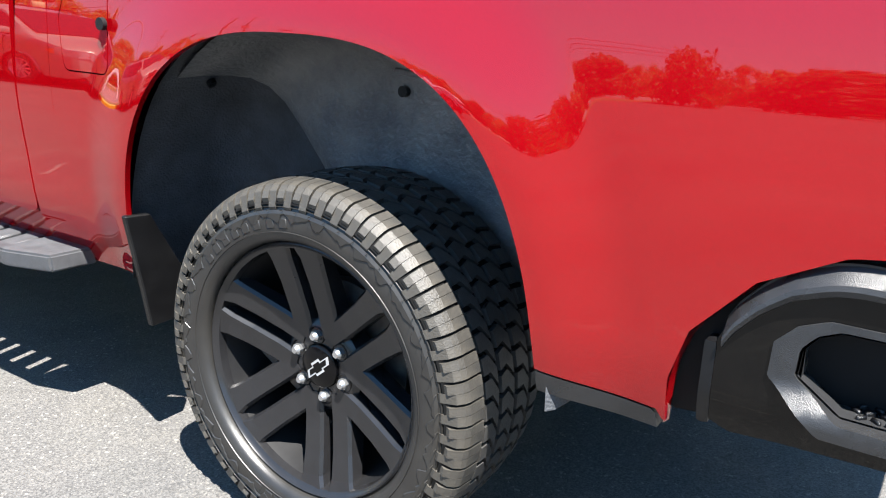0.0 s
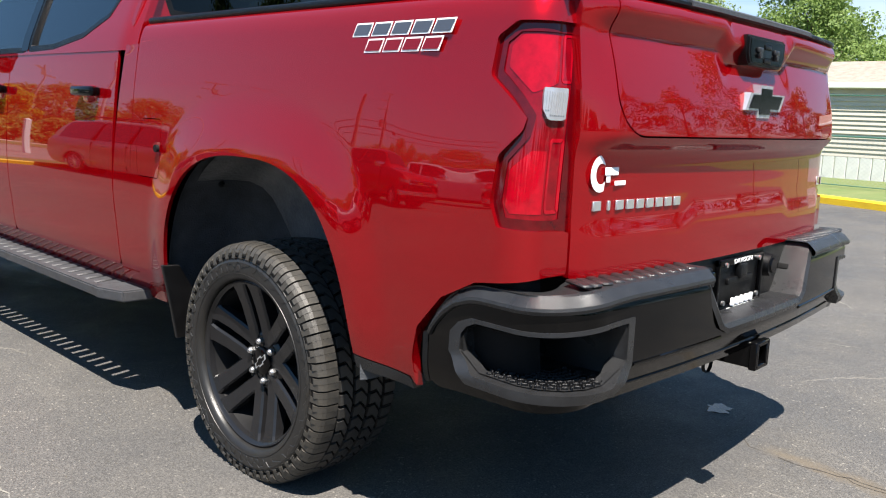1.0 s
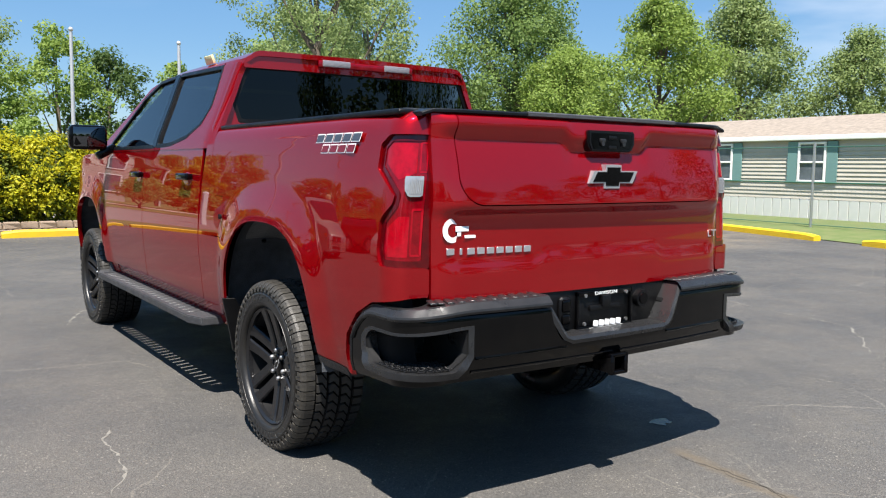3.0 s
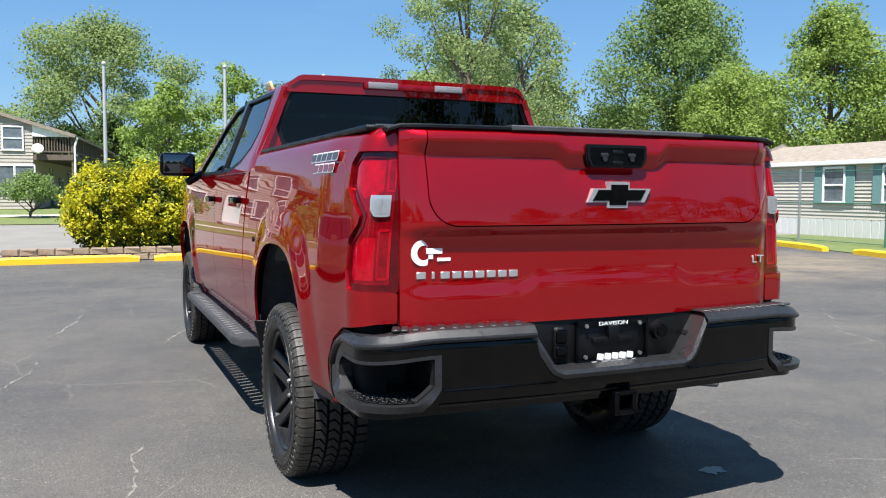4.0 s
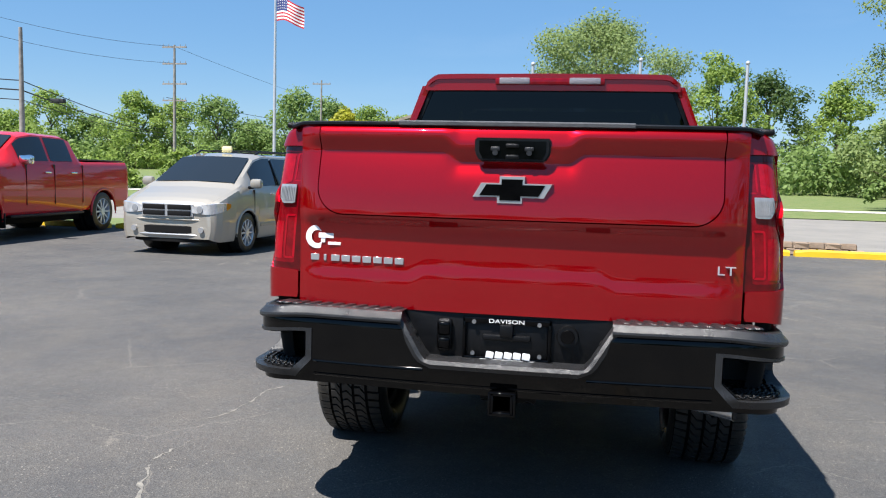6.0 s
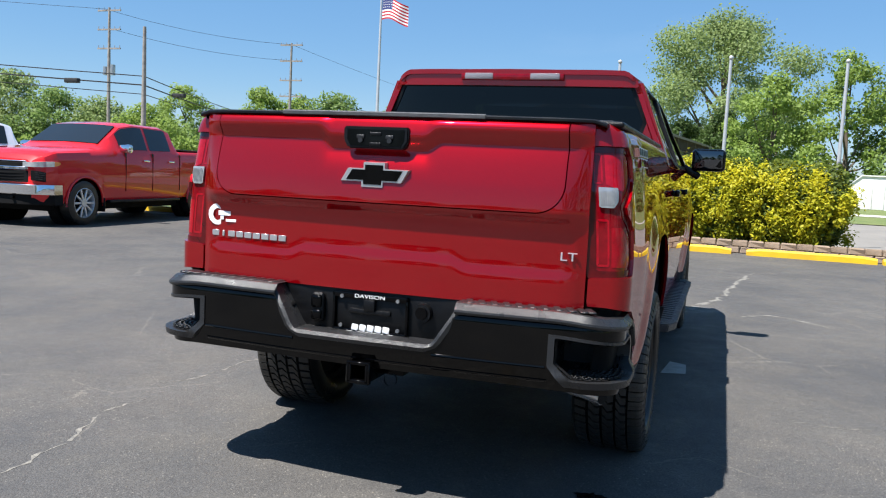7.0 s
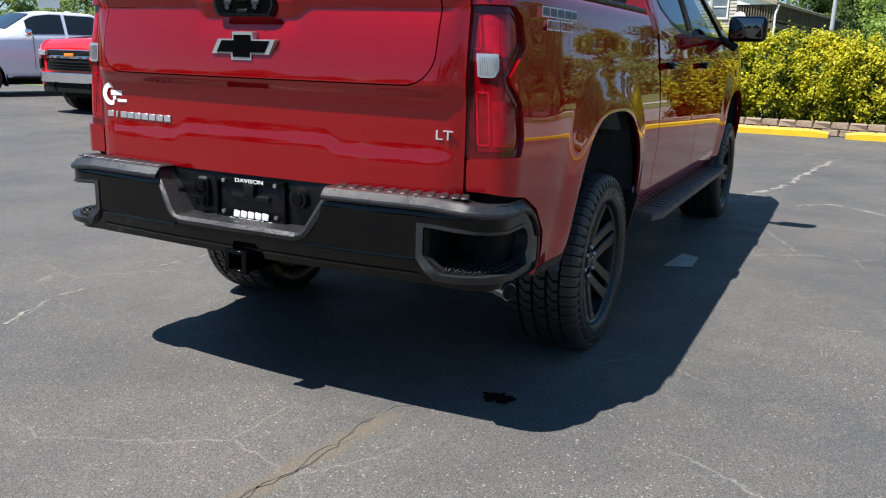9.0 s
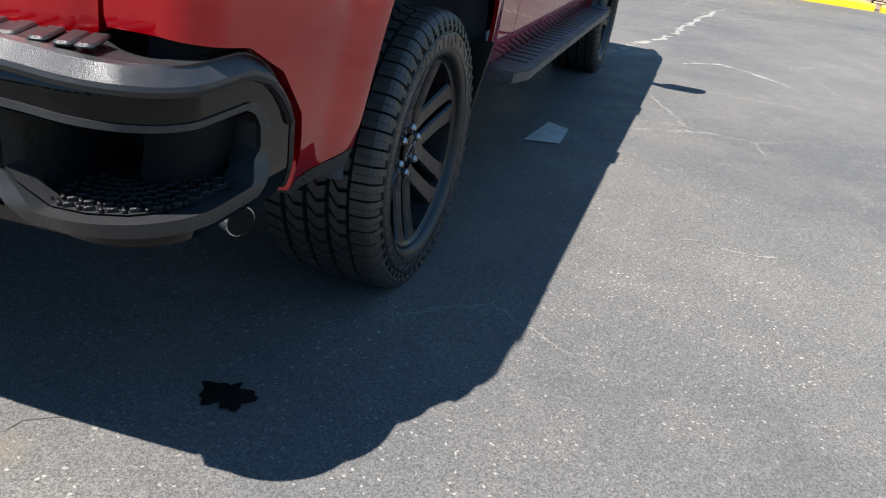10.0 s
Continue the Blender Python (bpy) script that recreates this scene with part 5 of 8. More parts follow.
def ground_material():
    m = bpy.data.materials.new("worn_asphalt")
    m.use_nodes = True
    nt = m.node_tree
    b = nt.nodes["Principled BSDF"]
    N, L = nt.nodes.new, nt.links.new
    tc = N("ShaderNodeTexCoord")

    def noise_tex(scale, detail=6, rough=0.6, vec=None):
        n = N("ShaderNodeTexNoise")
        n.inputs["Scale"].default_value, n.inputs["Detail"].default_value, n.inputs["Roughness"].default_value = scale, detail, rough
        L(vec or tc.outputs["Object"], n.inputs["Vector"])
        return n

    def ramp(src, p0, p1, c0, c1):
        r = N("ShaderNodeValToRGB")
        r.color_ramp.elements[0].position, r.color_ramp.elements[1].position = p0, p1
        r.color_ramp.elements[0].color, r.color_ramp.elements[1].color = (*c0, 1), (*c1, 1)
        L(src, r.inputs["Fac"])
        return r.outputs["Color"]

    def mix(fac, a, bcol, mode='MIX'):
        x = N("ShaderNodeMix")
        x.data_type, x.blend_type = 'RGBA', mode
        if isinstance(fac, float):
            x.inputs["Factor"].default_value = fac
        else:
            L(fac, x.inputs["Factor"])
        for key, v in (("A", a), ("B", bcol)):
            if isinstance(v, tuple):
                x.inputs[key].default_value = (*v, 1)
            else:
                L(v, x.inputs[key])
        return x.outputs["Result"]

    broad = noise_tex(0.45, 7, 0.68).outputs["Fac"]
    mid = noise_tex(2.2, 8, 0.7).outputs["Fac"]
    fine = noise_tex(140, 6, 0.8).outputs["Fac"]
    col = ramp(broad, 0.36, 0.66, (0.079, 0.078, 0.078), (0.130, 0.122, 0.111))
    col = mix(ramp(mid, 0.50, 0.74, (0, 0, 0), (0.17, 0.17, 0.17)), col, (0.190, 0.172, 0.142))
    col = mix(ramp(fine, 0.42, 0.54, (0.62, 0.62, 0.62), (0.0, 0.0, 0.0)), col, (0.048, 0.049, 0.052))
    # grain: each bit of stone a little lighter or darker
    vor = N("ShaderNodeTexVoronoi")
    vor.inputs["Scale"].default_value = 240
    L(tc.outputs["Object"], vor.inputs["Vector"])
    vcol = N("ShaderNodeSeparateColor")
    L(vor.outputs["Color"], vcol.inputs["Color"])
    col = mix(0.85, col, ramp(vcol.outputs["Green"], 0.0, 1.0, (0.58, 0.58, 0.58), (1.36, 1.35, 1.32)), 'MULTIPLY')
    # pale stones showing through the worn sealer, few and irregular
    jit = noise_tex(60, 3, 0.7)
    jv = N("ShaderNodeMix")
    jv.data_type = 'VECTOR'
    jv.inputs["Factor"].default_value = 0.012
    L(tc.outputs["Object"], jv.inputs["A"])
    L(jit.outputs["Color"], jv.inputs["B"])
    v2 = N("ShaderNodeTexVoronoi")
    v2.inputs["Scale"].default_value = 165
    L(jv.outputs["Result"], v2.inputs["Vector"])
    v2c = N("ShaderNodeSeparateColor")
    L(v2.outputs["Color"], v2c.inputs["Color"])
    wornmask = ramp(noise_tex(1.1, 7, 0.72).outputs["Fac"], 0.40, 0.62, (0.25, 0.25, 0.25), (1, 1, 1))
    stone = mix(1.0, ramp(v2c.outputs["Red"], 0.980, 0.985, (0, 0, 0), (0.58, 0.58, 0.58)), wornmask, 'MULTIPLY')
    sf = N("ShaderNodeSeparateColor")
    L(stone, sf.inputs["Color"])
    col = mix(sf.outputs["Red"], col, (0.36, 0.335, 0.29))
    # short pale squiggles of fine crazing
    w3 = noise_tex(9, 6, 0.75)
    wv3 = N("ShaderNodeMix")
    wv3.data_type = 'VECTOR'
    wv3.inputs["Factor"].default_value = 0.10
    L(tc.outputs["Object"], wv3.inputs["A"])
    L(w3.outputs["Color"], wv3.inputs["B"])
    craze = N("ShaderNodeTexVoronoi")
    craze.feature = 'DISTANCE_TO_EDGE'
    craze.inputs["Scale"].default_value = 13.0
    L(wv3.outputs["Result"], craze.inputs["Vector"])
    cz = ramp(craze.outputs["Distance"], 0.008, 0.028, (0.13, 0.13, 0.13), (0, 0, 0))
    czm = mix(1.0, mix(1.0, cz, ramp(noise_tex(7.0, 5, 0.7).outputs["Fac"], 0.48, 0.60, (0, 0, 0), (1, 1, 1)), 'MULTIPLY'), ramp(noise_tex(0.7, 4, 0.6).outputs["Fac"], 0.44, 0.58, (0.15, 0.15, 0.15), (1, 1, 1)), 'MULTIPLY')
    czs = N("ShaderNodeSeparateColor")
    L(czm, czs.inputs["Color"])
    col = mix(czs.outputs["Red"], col, (0.29, 0.268, 0.222))
    # sandy, worn stretch of the lot towards the side curb
    where = N("ShaderNodeMapping")
    where.vector_type = 'POINT'
    where.inputs["Location"].default_value, where.inputs["Scale"].default_value = (-1.55, -2.6, 0), (0.17, 0.28, 0)
    L(tc.outputs["Object"], where.inputs["Vector"])
    dist = N("ShaderNodeVectorMath")
    dist.operation = 'LENGTH'
    L(where.outputs["Vector"], dist.inputs[0])
    sandy = mix(1.0, ramp(dist.outputs["Value"], 0.45, 1.25, (0.9, 0.9, 0.9), (0, 0, 0)), ramp(noise_tex(0.9, 8, 0.7).outputs["Fac"], 0.36, 0.58, (0.15, 0.15, 0.15), (1, 1, 1)), 'MULTIPLY')
    sds = N("ShaderNodeSeparateColor")
    L(sandy, sds.inputs["Color"])
    col = mix(sds.outputs["Red"], col, (0.20, 0.165, 0.122))
    # hairline cracks, broken up
    warp = noise_tex(2.4, 8, 0.75)
    wv = N("ShaderNodeMix")
    wv.data_type = 'VECTOR'
    wv.inputs["Factor"].default_value = 0.14
    L(tc.outputs["Object"], wv.inputs["A"])
    L(warp.outputs["Color"], wv.inputs["B"])
    crack = N("ShaderNodeTexVoronoi")
    crack.feature = 'DISTANCE_TO_EDGE'
    crack.inputs["Scale"].default_value = 0.85
    L(wv.outputs["Result"], crack.inputs["Vector"])
    line = ramp(crack.outputs["Distance"], 0.0, 0.004, (0.5, 0.5, 0.5), (0, 0, 0))
    gate_ = ramp(noise_tex(0.8, 3, 0.5).outputs["Fac"], 0.50, 0.58, (0, 0, 0), (1, 1, 1))
    cm = mix(1.0, line, gate_, 'MULTIPLY')
    cs = N("ShaderNodeSeparateColor")
    L(cm, cs.inputs["Color"])
    col = mix(cs.outputs["Red"], col, (0.24, 0.22, 0.185))
    # a band of brown silt washed along one seam
    def dot_with(v, off):
        d_ = N("ShaderNodeVectorMath")
        d_.operation = 'DOT_PRODUCT'
        d_.inputs[1].default_value = v
        L(tc.outputs["Object"], d_.inputs[0])
        a_ = N("ShaderNodeMath")
        a_.operation = 'ADD'
        a_.inputs[1].default_value = off
        L(d_.outputs["Value"], a_.inputs[0])
        return a_.outputs[0]

    ragged = N("ShaderNodeMath")
    ragged.operation = 'MULTIPLY_ADD'
    L(noise_tex(7.0, 6, 0.7).outputs["Fac"], ragged.inputs[0])
    ragged.inputs[1].default_value = 0.16
    L(dot_with((0.988, -0.152, 0), -0.589 - 0.08), ragged.inputs[2])
    side = N("ShaderNodeMath")
    side.operation = 'ABSOLUTE'
    L(ragged.outputs[0], side.inputs[0])
    band = mix(1.0, ramp(side.outputs[0], 0.012, 0.062, (0.62, 0.62, 0.62), (0, 0, 0)), ramp(dot_with((0.152, 0.988, 0), 0.0), 0.02, 0.14, (1, 1, 1), (0, 0, 0)), 'MULTIPLY')
    band = mix(1.0, band, ramp(dot_with((0.152, 0.988, 0), 3.2), 0.0, 1.0, (0, 0, 0), (1, 1, 1)), 'MULTIPLY')
    bs = N("ShaderNodeSeparateColor")
    L(band, bs.inputs["Color"])
    col = mix(bs.outputs["Red"], col, (0.128, 0.104, 0.074))
    L(col, b.inputs["Base Color"])
    rr = N("ShaderNodeMapRange")
    rr.inputs["From Min"].default_value, rr.inputs["From Max"].default_value = 0.35, 0.65
    rr.inputs["To Min"].default_value, rr.inputs["To Max"].default_value = 0.46, 0.82
    L(mid, rr.inputs["Value"])
    L(rr.outputs["Result"], b.inputs["Roughness"])
    b.inputs["Specular IOR Level"].default_value = 0.10
    bp = N("ShaderNodeBump")
    bp.inputs["Strength"].default_value, bp.inputs["Distance"].default_value = 0.35, 0.006
    bsum = N("ShaderNodeMath")
    bsum.operation = 'ADD'
    L(fine, bsum.inputs[0])
    L(vor.outputs["Distance"], bsum.inputs[1])
    L(bsum.outputs[0], bp.inputs["Height"])
    L(bp.outputs["Normal"], b.inputs["Normal"])
    m.diffuse_color = (0.09, 0.09, 0.09, 1)
    return m


ASPHALT = ground_material()
GRASS = mat("lawn_grass", (0.075, 0.125, 0.026), 0.85, 0, base2=(0.15, 0.165, 0.055), scale=2.2, bump=1.0, bscale=45)
STREET = mat("pale_street_concrete", (0.215, 0.20, 0.175), 0.8, 0, base2=(0.165, 0.155, 0.14), scale=0.8, bump=0.3, bscale=60)
WALKWAY = mat("pale_walk_concrete", (0.46, 0.43, 0.38), 0.8, 0, vary=0.15, scale=1.2)
YELLOW = mat("yellow_curb_paint", (0.80, 0.52, 0.012), 0.55, 0, base2=(0.66, 0.40, 0.02), scale=2.5, bump=0.3, bscale=40)


def sheet(name, x0, x1, y0, y1, dz, material, label, nx=2, ny=2, kind="structure"):
    xs, ys = np.linspace(x0, x1, nx), np.linspace(y0, y1, ny)
    verts = [(x, y, land_z(y) + dz) for x in xs for y in ys]
    faces = [(i * ny + j, (i + 1) * ny + j, (i + 1) * ny + j + 1, i * ny + j + 1) for i in range(nx - 1) for j in range(ny - 1)]
    return mesh(name, verts, faces, material, None, label, kind=kind, category=name)


gy = [-1500, -30, 20, 60, 140, 1500]
mesh("ground", [(x, y, land_z(y)) for x in (-1500, 1500) for y in gy], [(i, i + 6, i + 7, i + 1) for i in range(5)], ASPHALT, None, "worn grey asphalt car park with cracks", kind="structure", category="ground")
sheet("lawn", -90, -3.6, 14.25, 17.3, 0.012, GRASS, "mown green grass strip behind the yellow curb")
sheet("road", -300, 300, 17.3, 28.6, 0.006, STREET, "pale sunlit concrete street", 2, 12)
sheet("road_apron", -3.5, 14.9, 14.3, 17.3, 0.005, STREET, "pale concrete road edge behind the curb")
sheet("far_lawn", -300, 300, 28.6, 400, 0.030, GRASS, "green lawn before the houses", 2, 60)
sheet("pavement", -300, 300, 33.8, 35.4, 0.045, WALKWAY, "pale concrete footpath")
verts = [(15.2, 14.6, 0.014), (12.0, 3.0, 0.014), (9.0, -8, 0.014), (300, -8, 0.014), (300, 17.3, 0.014), (15.2, 17.3, 0.014)]
mesh("side_lawn", verts, [(0, 1, 2, 3, 4, 5)], GRASS, None, "green grass beside the car park", kind="structure", category="lawn")


# ---- cracks, patches and stains in the asphalt ----
CRACK = mat("sandy_crack_filling", (0.26, 0.242, 0.205), 0.9, 0, base2=(0.09, 0.089, 0.084), scale=22, bump=0.6, bscale=80)
SEAM = mat("tan_silt_seam", (0.128, 0.114, 0.092), 0.9, 0, base2=(0.088, 0.083, 0.074), scale=9, bump=0.5, bscale=80)
OPEN_CRACK = mat("dark_open_crack", (0.035, 0.031, 0.026), 0.9, 0, base2=(0.07, 0.06, 0.048), scale=30)
OIL = mat("black_oil_stain", (0.006, 0.006, 0.006), 0.25, 0, vary=0.4, scale=20)
PALE = mat("pale_concrete_patch", (0.30, 0.29, 0.265), 0.85, 0, vary=0.2, scale=12, bump=0.4, bscale=90)


def crack(pts, w, material, seed, label, kind="structure"):
    """A ragged ribbon, flat on the asphalt, along a broken line."""
    rnd = random.Random(seed)
    line = []
    for a, b in zip(pts, pts[1:]):
        d = math.dist(a, b)
        n = max(2, int(d / 0.035))
        for i in range(n):
            line.append((a[0] + (b[0] - a[0]) * i / n, a[1] + (b[1] - a[1]) * i / n))
    line.append(pts[-1])
    verts, faces = [], []
    wob = 0.0
    for i, (x, y) in enumerate(line):
        j = min(i + 1, len(line) - 1)
        h = max(i - 1, 0)
        dx, dy = line[j][0] - line[h][0], line[j][1] - line[h][1]
        L_ = math.hypot(dx, dy) + 1e-9
        wob = wob * 0.8 + rnd.uniform(-1, 1) * 0.016
        t = i / max(1, len(line) - 1)
        ww = 0.55 * w * (0.25 + rnd.random() ** 2 * 1.1) * min(1, 6 * t + 0.15, 6 * (1 - t) + 0.15)
        for sgn in (-1, 1):
            verts.append((x - dy / L_ * (wob + sgn * ww), y + dx / L_ * (wob + sgn * ww), 0.0015))
    faces = [(2 * i, 2 * i + 2, 2 * i + 3, 2 * i + 1) for i in range(len(line) - 1) if noise.noise((line[i][0] * 5, line[i][1] * 5, seed)) > -0.22]
    return mesh("asphalt_crack", verts, faces, material, None, label, smooth=False, kind=kind, category="crack")


def blot(cx, cy, rx, ry, material, seed, label, name="asphalt_stain", rough=0.35):
    rnd = random.Random(seed)
    ph = [rnd.uniform(0, 6.28) for _ in range(4)]
    verts = [(cx, cy, 0.004)]
    n = 40
    for k in range(n):
        a = 2 * math.pi * k / n
        q = 1 + rough * (0.5 * math.sin(2 * a + ph[0]) + 0.35 * math.sin(5 * a + ph[1]) + 0.25 * math.sin(9 * a + ph[2])) + rnd.uniform(-.08, .08)
        verts.append((cx + rx * q * math.cos(a), cy + ry * q * math.sin(a), 0.004))
    return mesh(name, verts, [(0, 1 + k, 1 + (k + 1) % n) for k in range(n)], material, None, label, smooth=False, kind="structure", category="stain")


CR = "pale sand-filled crack in the asphalt"
crack([(0.35, -1.6), (0.51, -0.70), (0.55, -0.47), (0.54, -0.17), (0.58, 0.04), (0.68, 0.09)], 0.009, OPEN_CRACK, 1, "thin dark open crack in the asphalt")
crack([(0.40, -1.3), (0.49, -0.75), (0.53, -0.45), (0.57, -0.20)], 0.006, OPEN_CRACK, 16, "thin dark open crack in the asphalt")
crack([(0.98, 5.6), (1.15, 6.4), (1.35, 6.93), (1.37, 7.40), (1.60, 9.28), (1.84, 10.5)], 0.085, CRACK, 2, CR)
crack([(1.45, 5.72), (1.86, 6.07), (2.09, 5.95), (2.37, 5.61)], 0.040, CRACK, 3, CR)
crack([(1.71, 1.98), (1.86, 1.99), (2.05, 1.97), (2.23, 2.02)], 0.010, CRACK, 4, CR)
crack([(2.69, 2.68), (2.77, 2.33), (2.65, 1.98)], 0.045, CRACK, 5, CR)
crack([(2.77, 2.33), (3.24, 2.62), (3.65, 2.90), (3.79, 3.23)], 0.045, CRACK, 6, CR)
crack([(-1.80, 0.9), (-1.66, 1.29), (-1.68, 1.63), (-1.56, 1.84)], 0.018, CRACK, 7, CR)
crack([(-2.23, 5.38), (-1.98, 6.33), (-1.86, 7.56), (-1.70, 8.15)], 0.022, CRACK, 8, CR)
crack([(-2.44, 3.34), (-2.26, 3.96), (-2.24, 4.46)], 0.016, CRACK, 9, CR)
crack([(-1.25, 4.75), (-0.99, 5.50), (-0.86, 4.96)], 0.02, CRACK, 10, CR)
crack([(-1.43, -0.60), (-1.51, -0.13), (-1.67, 0.39), (-1.65, 0.67)], 0.022, CRACK, 11, CR)
crack([(-1.9, -1.4), (-2.6, -0.6), (-3.4, -0.3), (-4.6, 0.6)], 0.012, SEAM, 12, "tan silt seam in the asphalt")
crack([(3.2, 0.3), (4.4, 1.2), (4.6, 2.27), (4.8, 2.92), (6.2, 4.4)], 0.020, CRACK, 13, CR)
crack([(-6.5, 10.6), (-2.0, 10.3), (1.0, 10.5), (5.5, 10.2)], 0.016, SEAM, 14, "tan silt seam in the asphalt")
crack([(2.3, -0.9), (2.6, -0.2), (2.45, 0.5)], 0.010, CRACK, 15, CR)
blot(0.875, 0.325, 0.052, 0.058, OIL, 8, "small black oil stain on the asphalt", rough=0.45)
mesh("asphalt_patch", [(0.98, 2.80, 0.005), (1.02, 3.22, 0.005), (1.14, 3.16, 0.005), (1.15, 2.86, 0.005)], [(0, 3, 2, 1)], PALE, None, "small pale square patch in the asphalt", smooth=False, kind="structure", category="patch")


# ---- yellow curb blocks ----
def curb_block(x0, x1, y, dx=1.0, dy=0.0):
    bm = bmesh.new()
    L_ = x1 - x0
    a = [(0, 0.0), (0, 0.105), (0.03, 0.135), (0.135, 0.135), (0.165, 0.105), (0.165, 0.0)]
    n = max(3, int(L_ / 0.25))
    rings = []
    for i in range(n + 1):
        w = x0 + L_ * i / n
        end = 0.03 if i in (0, n) else 0.0
        rings.append([bm.verts.new((w, y + v + 0.004 * noise.noise((w * 3, v * 9, 1)), max(0, z - (end if z > 0.05 else 0)) + 0.006 * noise.noise((w * 2, v * 5, 7)) * (z > 0))) for v, z in a])
    for p, q in zip(rings, rings[1:]):
        for k in range(len(a) - 1):
            bm.faces.new((p[k], q[k], q[k + 1], p[k + 1]))
    bm.faces.new(rings[0])
    bm.faces.new(rings[-1][::-1])
    bmesh.ops.recalc_face_normals(bm, faces=bm.faces[:])
    return part("curb_block", bm, YELLOW, None, "yellow-painted concrete curb block", category="curb", group="yellow curb blocks")


CURB_Y = 13.85
for x0, x1 in ((-18.6, -16.1), (-15.9, -13.4), (-13.2, -10.7), (-10.5, -8.0), (-7.9, -6.2), (-6.05, -3.58), (-3.42, -0.93), (-0.66, 1.52), (1.80, 4.10), (4.20, 6.6), (6.75, 9.3), (9.4, 11.6)):
    curb_block(x0, x1, CURB_Y)
for x0, y0, ln in ((11.6, 2.2, 3.2), (12.75, 6.3, 4.1), (14.05, 11.1, 3.6)):
    ob = curb_block(0, ln, 0)
    ob.matrix_basis = pose(x0, y0, 0, 0, 0, 72.5)


# ---- stone-block edging and hedge ----
STONE = mat("tan_edging_block", (0.30, 0.22, 0.155), 0.85, 0, base2=(0.20, 0.15, 0.11), scale=9, bump=0.8, bscale=40, objvary=0.5)
MULCH = mat("dark_mulch", (0.06, 0.045, 0.032), 0.95, 0, vary=0.5, scale=14, bump=1.0, bscale=30)
edging = empty("block_edging", Matrix.Translation((0, 14.35, 0)), "low tan split-stone block edging under the hedge", "retaining edge")
rnd = random.Random(5)
bm = bmesh.new()
box(bm, (0, 0, 0), (0.29, 0.20, 0.125), None, 0.018, 1)
for v in bm.verts:
    v.co += Vector((rnd.uniform(-.008, .008), rnd.uniform(-.012, .012), rnd.uniform(-.006, .006)))
first = part("stone_block", bm, STONE, edging, smooth=False)
first.matrix_basis = pose(-3.3, 0, 0.065)
for row in range(2):
    for k in range(30):
        x = -3.3 + k * 0.302 + row * 0.15
        if (k == 0 and row == 0) or x > 5.6:
            continue
        ob = new("stone_block", first.data)
        ob.parent = edging
        ob.matrix_basis = pose(x, rnd.uniform(-.012, .012) + row * 0.02, 0.065 + row * 0.128, 0, 0, rnd.uniform(-2.5, 2.5) + 180 * (k % 2))
sheet("mulch_bed", -3.3, 5.6, 14.42, 16.9, 0.10, MULCH, "dark mulch bed under the hedge")


def leaf_cloud(name, centres, radii, count, size, material, parent, seed, squash=1.0, hollow=0.55, label="", aspect=0.62, stray=0.35):
    """Many small leaves in lumpy clusters, as one mesh."""
    rng = np.random.default_rng(seed)
    centres, radii = np.array(centres, float), np.array(radii, float)
    w = radii ** 2
    which = rng.choice(len(centres), count, p=w / w.sum())
    d = rng.normal(size=(count, 3))
    d /= np.linalg.norm(d, axis=1)[:, None]
    rad = radii[which] * (hollow + (1 - hollow) * rng.random(count) ** 0.6) * (1 + stray * rng.normal(size=count) * (hollow < 0.5))
    p = centres[which] + d * rad[:, None] * np.array([1, 1, squash])
    n = d * 0.6 + rng.normal(size=(count, 3)) * 0.55 + np.array([0, 0, 0.45])
    n /= np.linalg.norm(n, axis=1)[:, None]
    t = np.cross(n, rng.normal(size=(count, 3)))
    t /= np.linalg.norm(t, axis=1)[:, None]
    b = np.cross(n, t)
    s = size * (0.6 + 0.8 * rng.random(count))[:, None]
    fold = n * s * 0.18
    v = np.stack([p - t * s, p - b * s * aspect + fold, p + t * s, p + b * s * aspect + fold], 1).reshape(-1, 3)
    me = bpy.data.meshes.new(name)
    me.vertices.add(len(v))
    me.vertices.foreach_set("co", v.ravel())
    me.loops.add(count * 4)
    me.loops.foreach_set("vertex_index", np.arange(count * 4))
    me.polygons.add(count)
    me.polygons.foreach_set("loop_start", np.arange(count) * 4)
    me.update(calc_edges=True)
    me.materials.append(material)
    ob = new(name, me)
    if parent is not None:
        ob.parent = parent
    return tagged(ob, label)


def leaf_mat(name, a, b_, trans=0.48):
    m = mat(name, a, 0.55, 0, base2=b_, scale=0.9, island=0.6, spec=0.3)
    nt = m.node_tree
    b = nt.nodes["Principled BSDF"]
    tr = nt.nodes.new("ShaderNodeBsdfTranslucent")
    ms = nt.nodes.new("ShaderNodeMixShader")
    ms.inputs["Fac"].default_value = trans
    src = b.inputs["Base Color"].links[0].from_socket
    nt.links.new(src, tr.inputs["Color"])
    nt.links.new(b.outputs["BSDF"], ms.inputs[1])
    nt.links.new(tr.outputs["BSDF"], ms.inputs[2])
    nt.links.new(ms.outputs["Shader"], nt.nodes["Material Output"].inputs["Surface"])
    return m


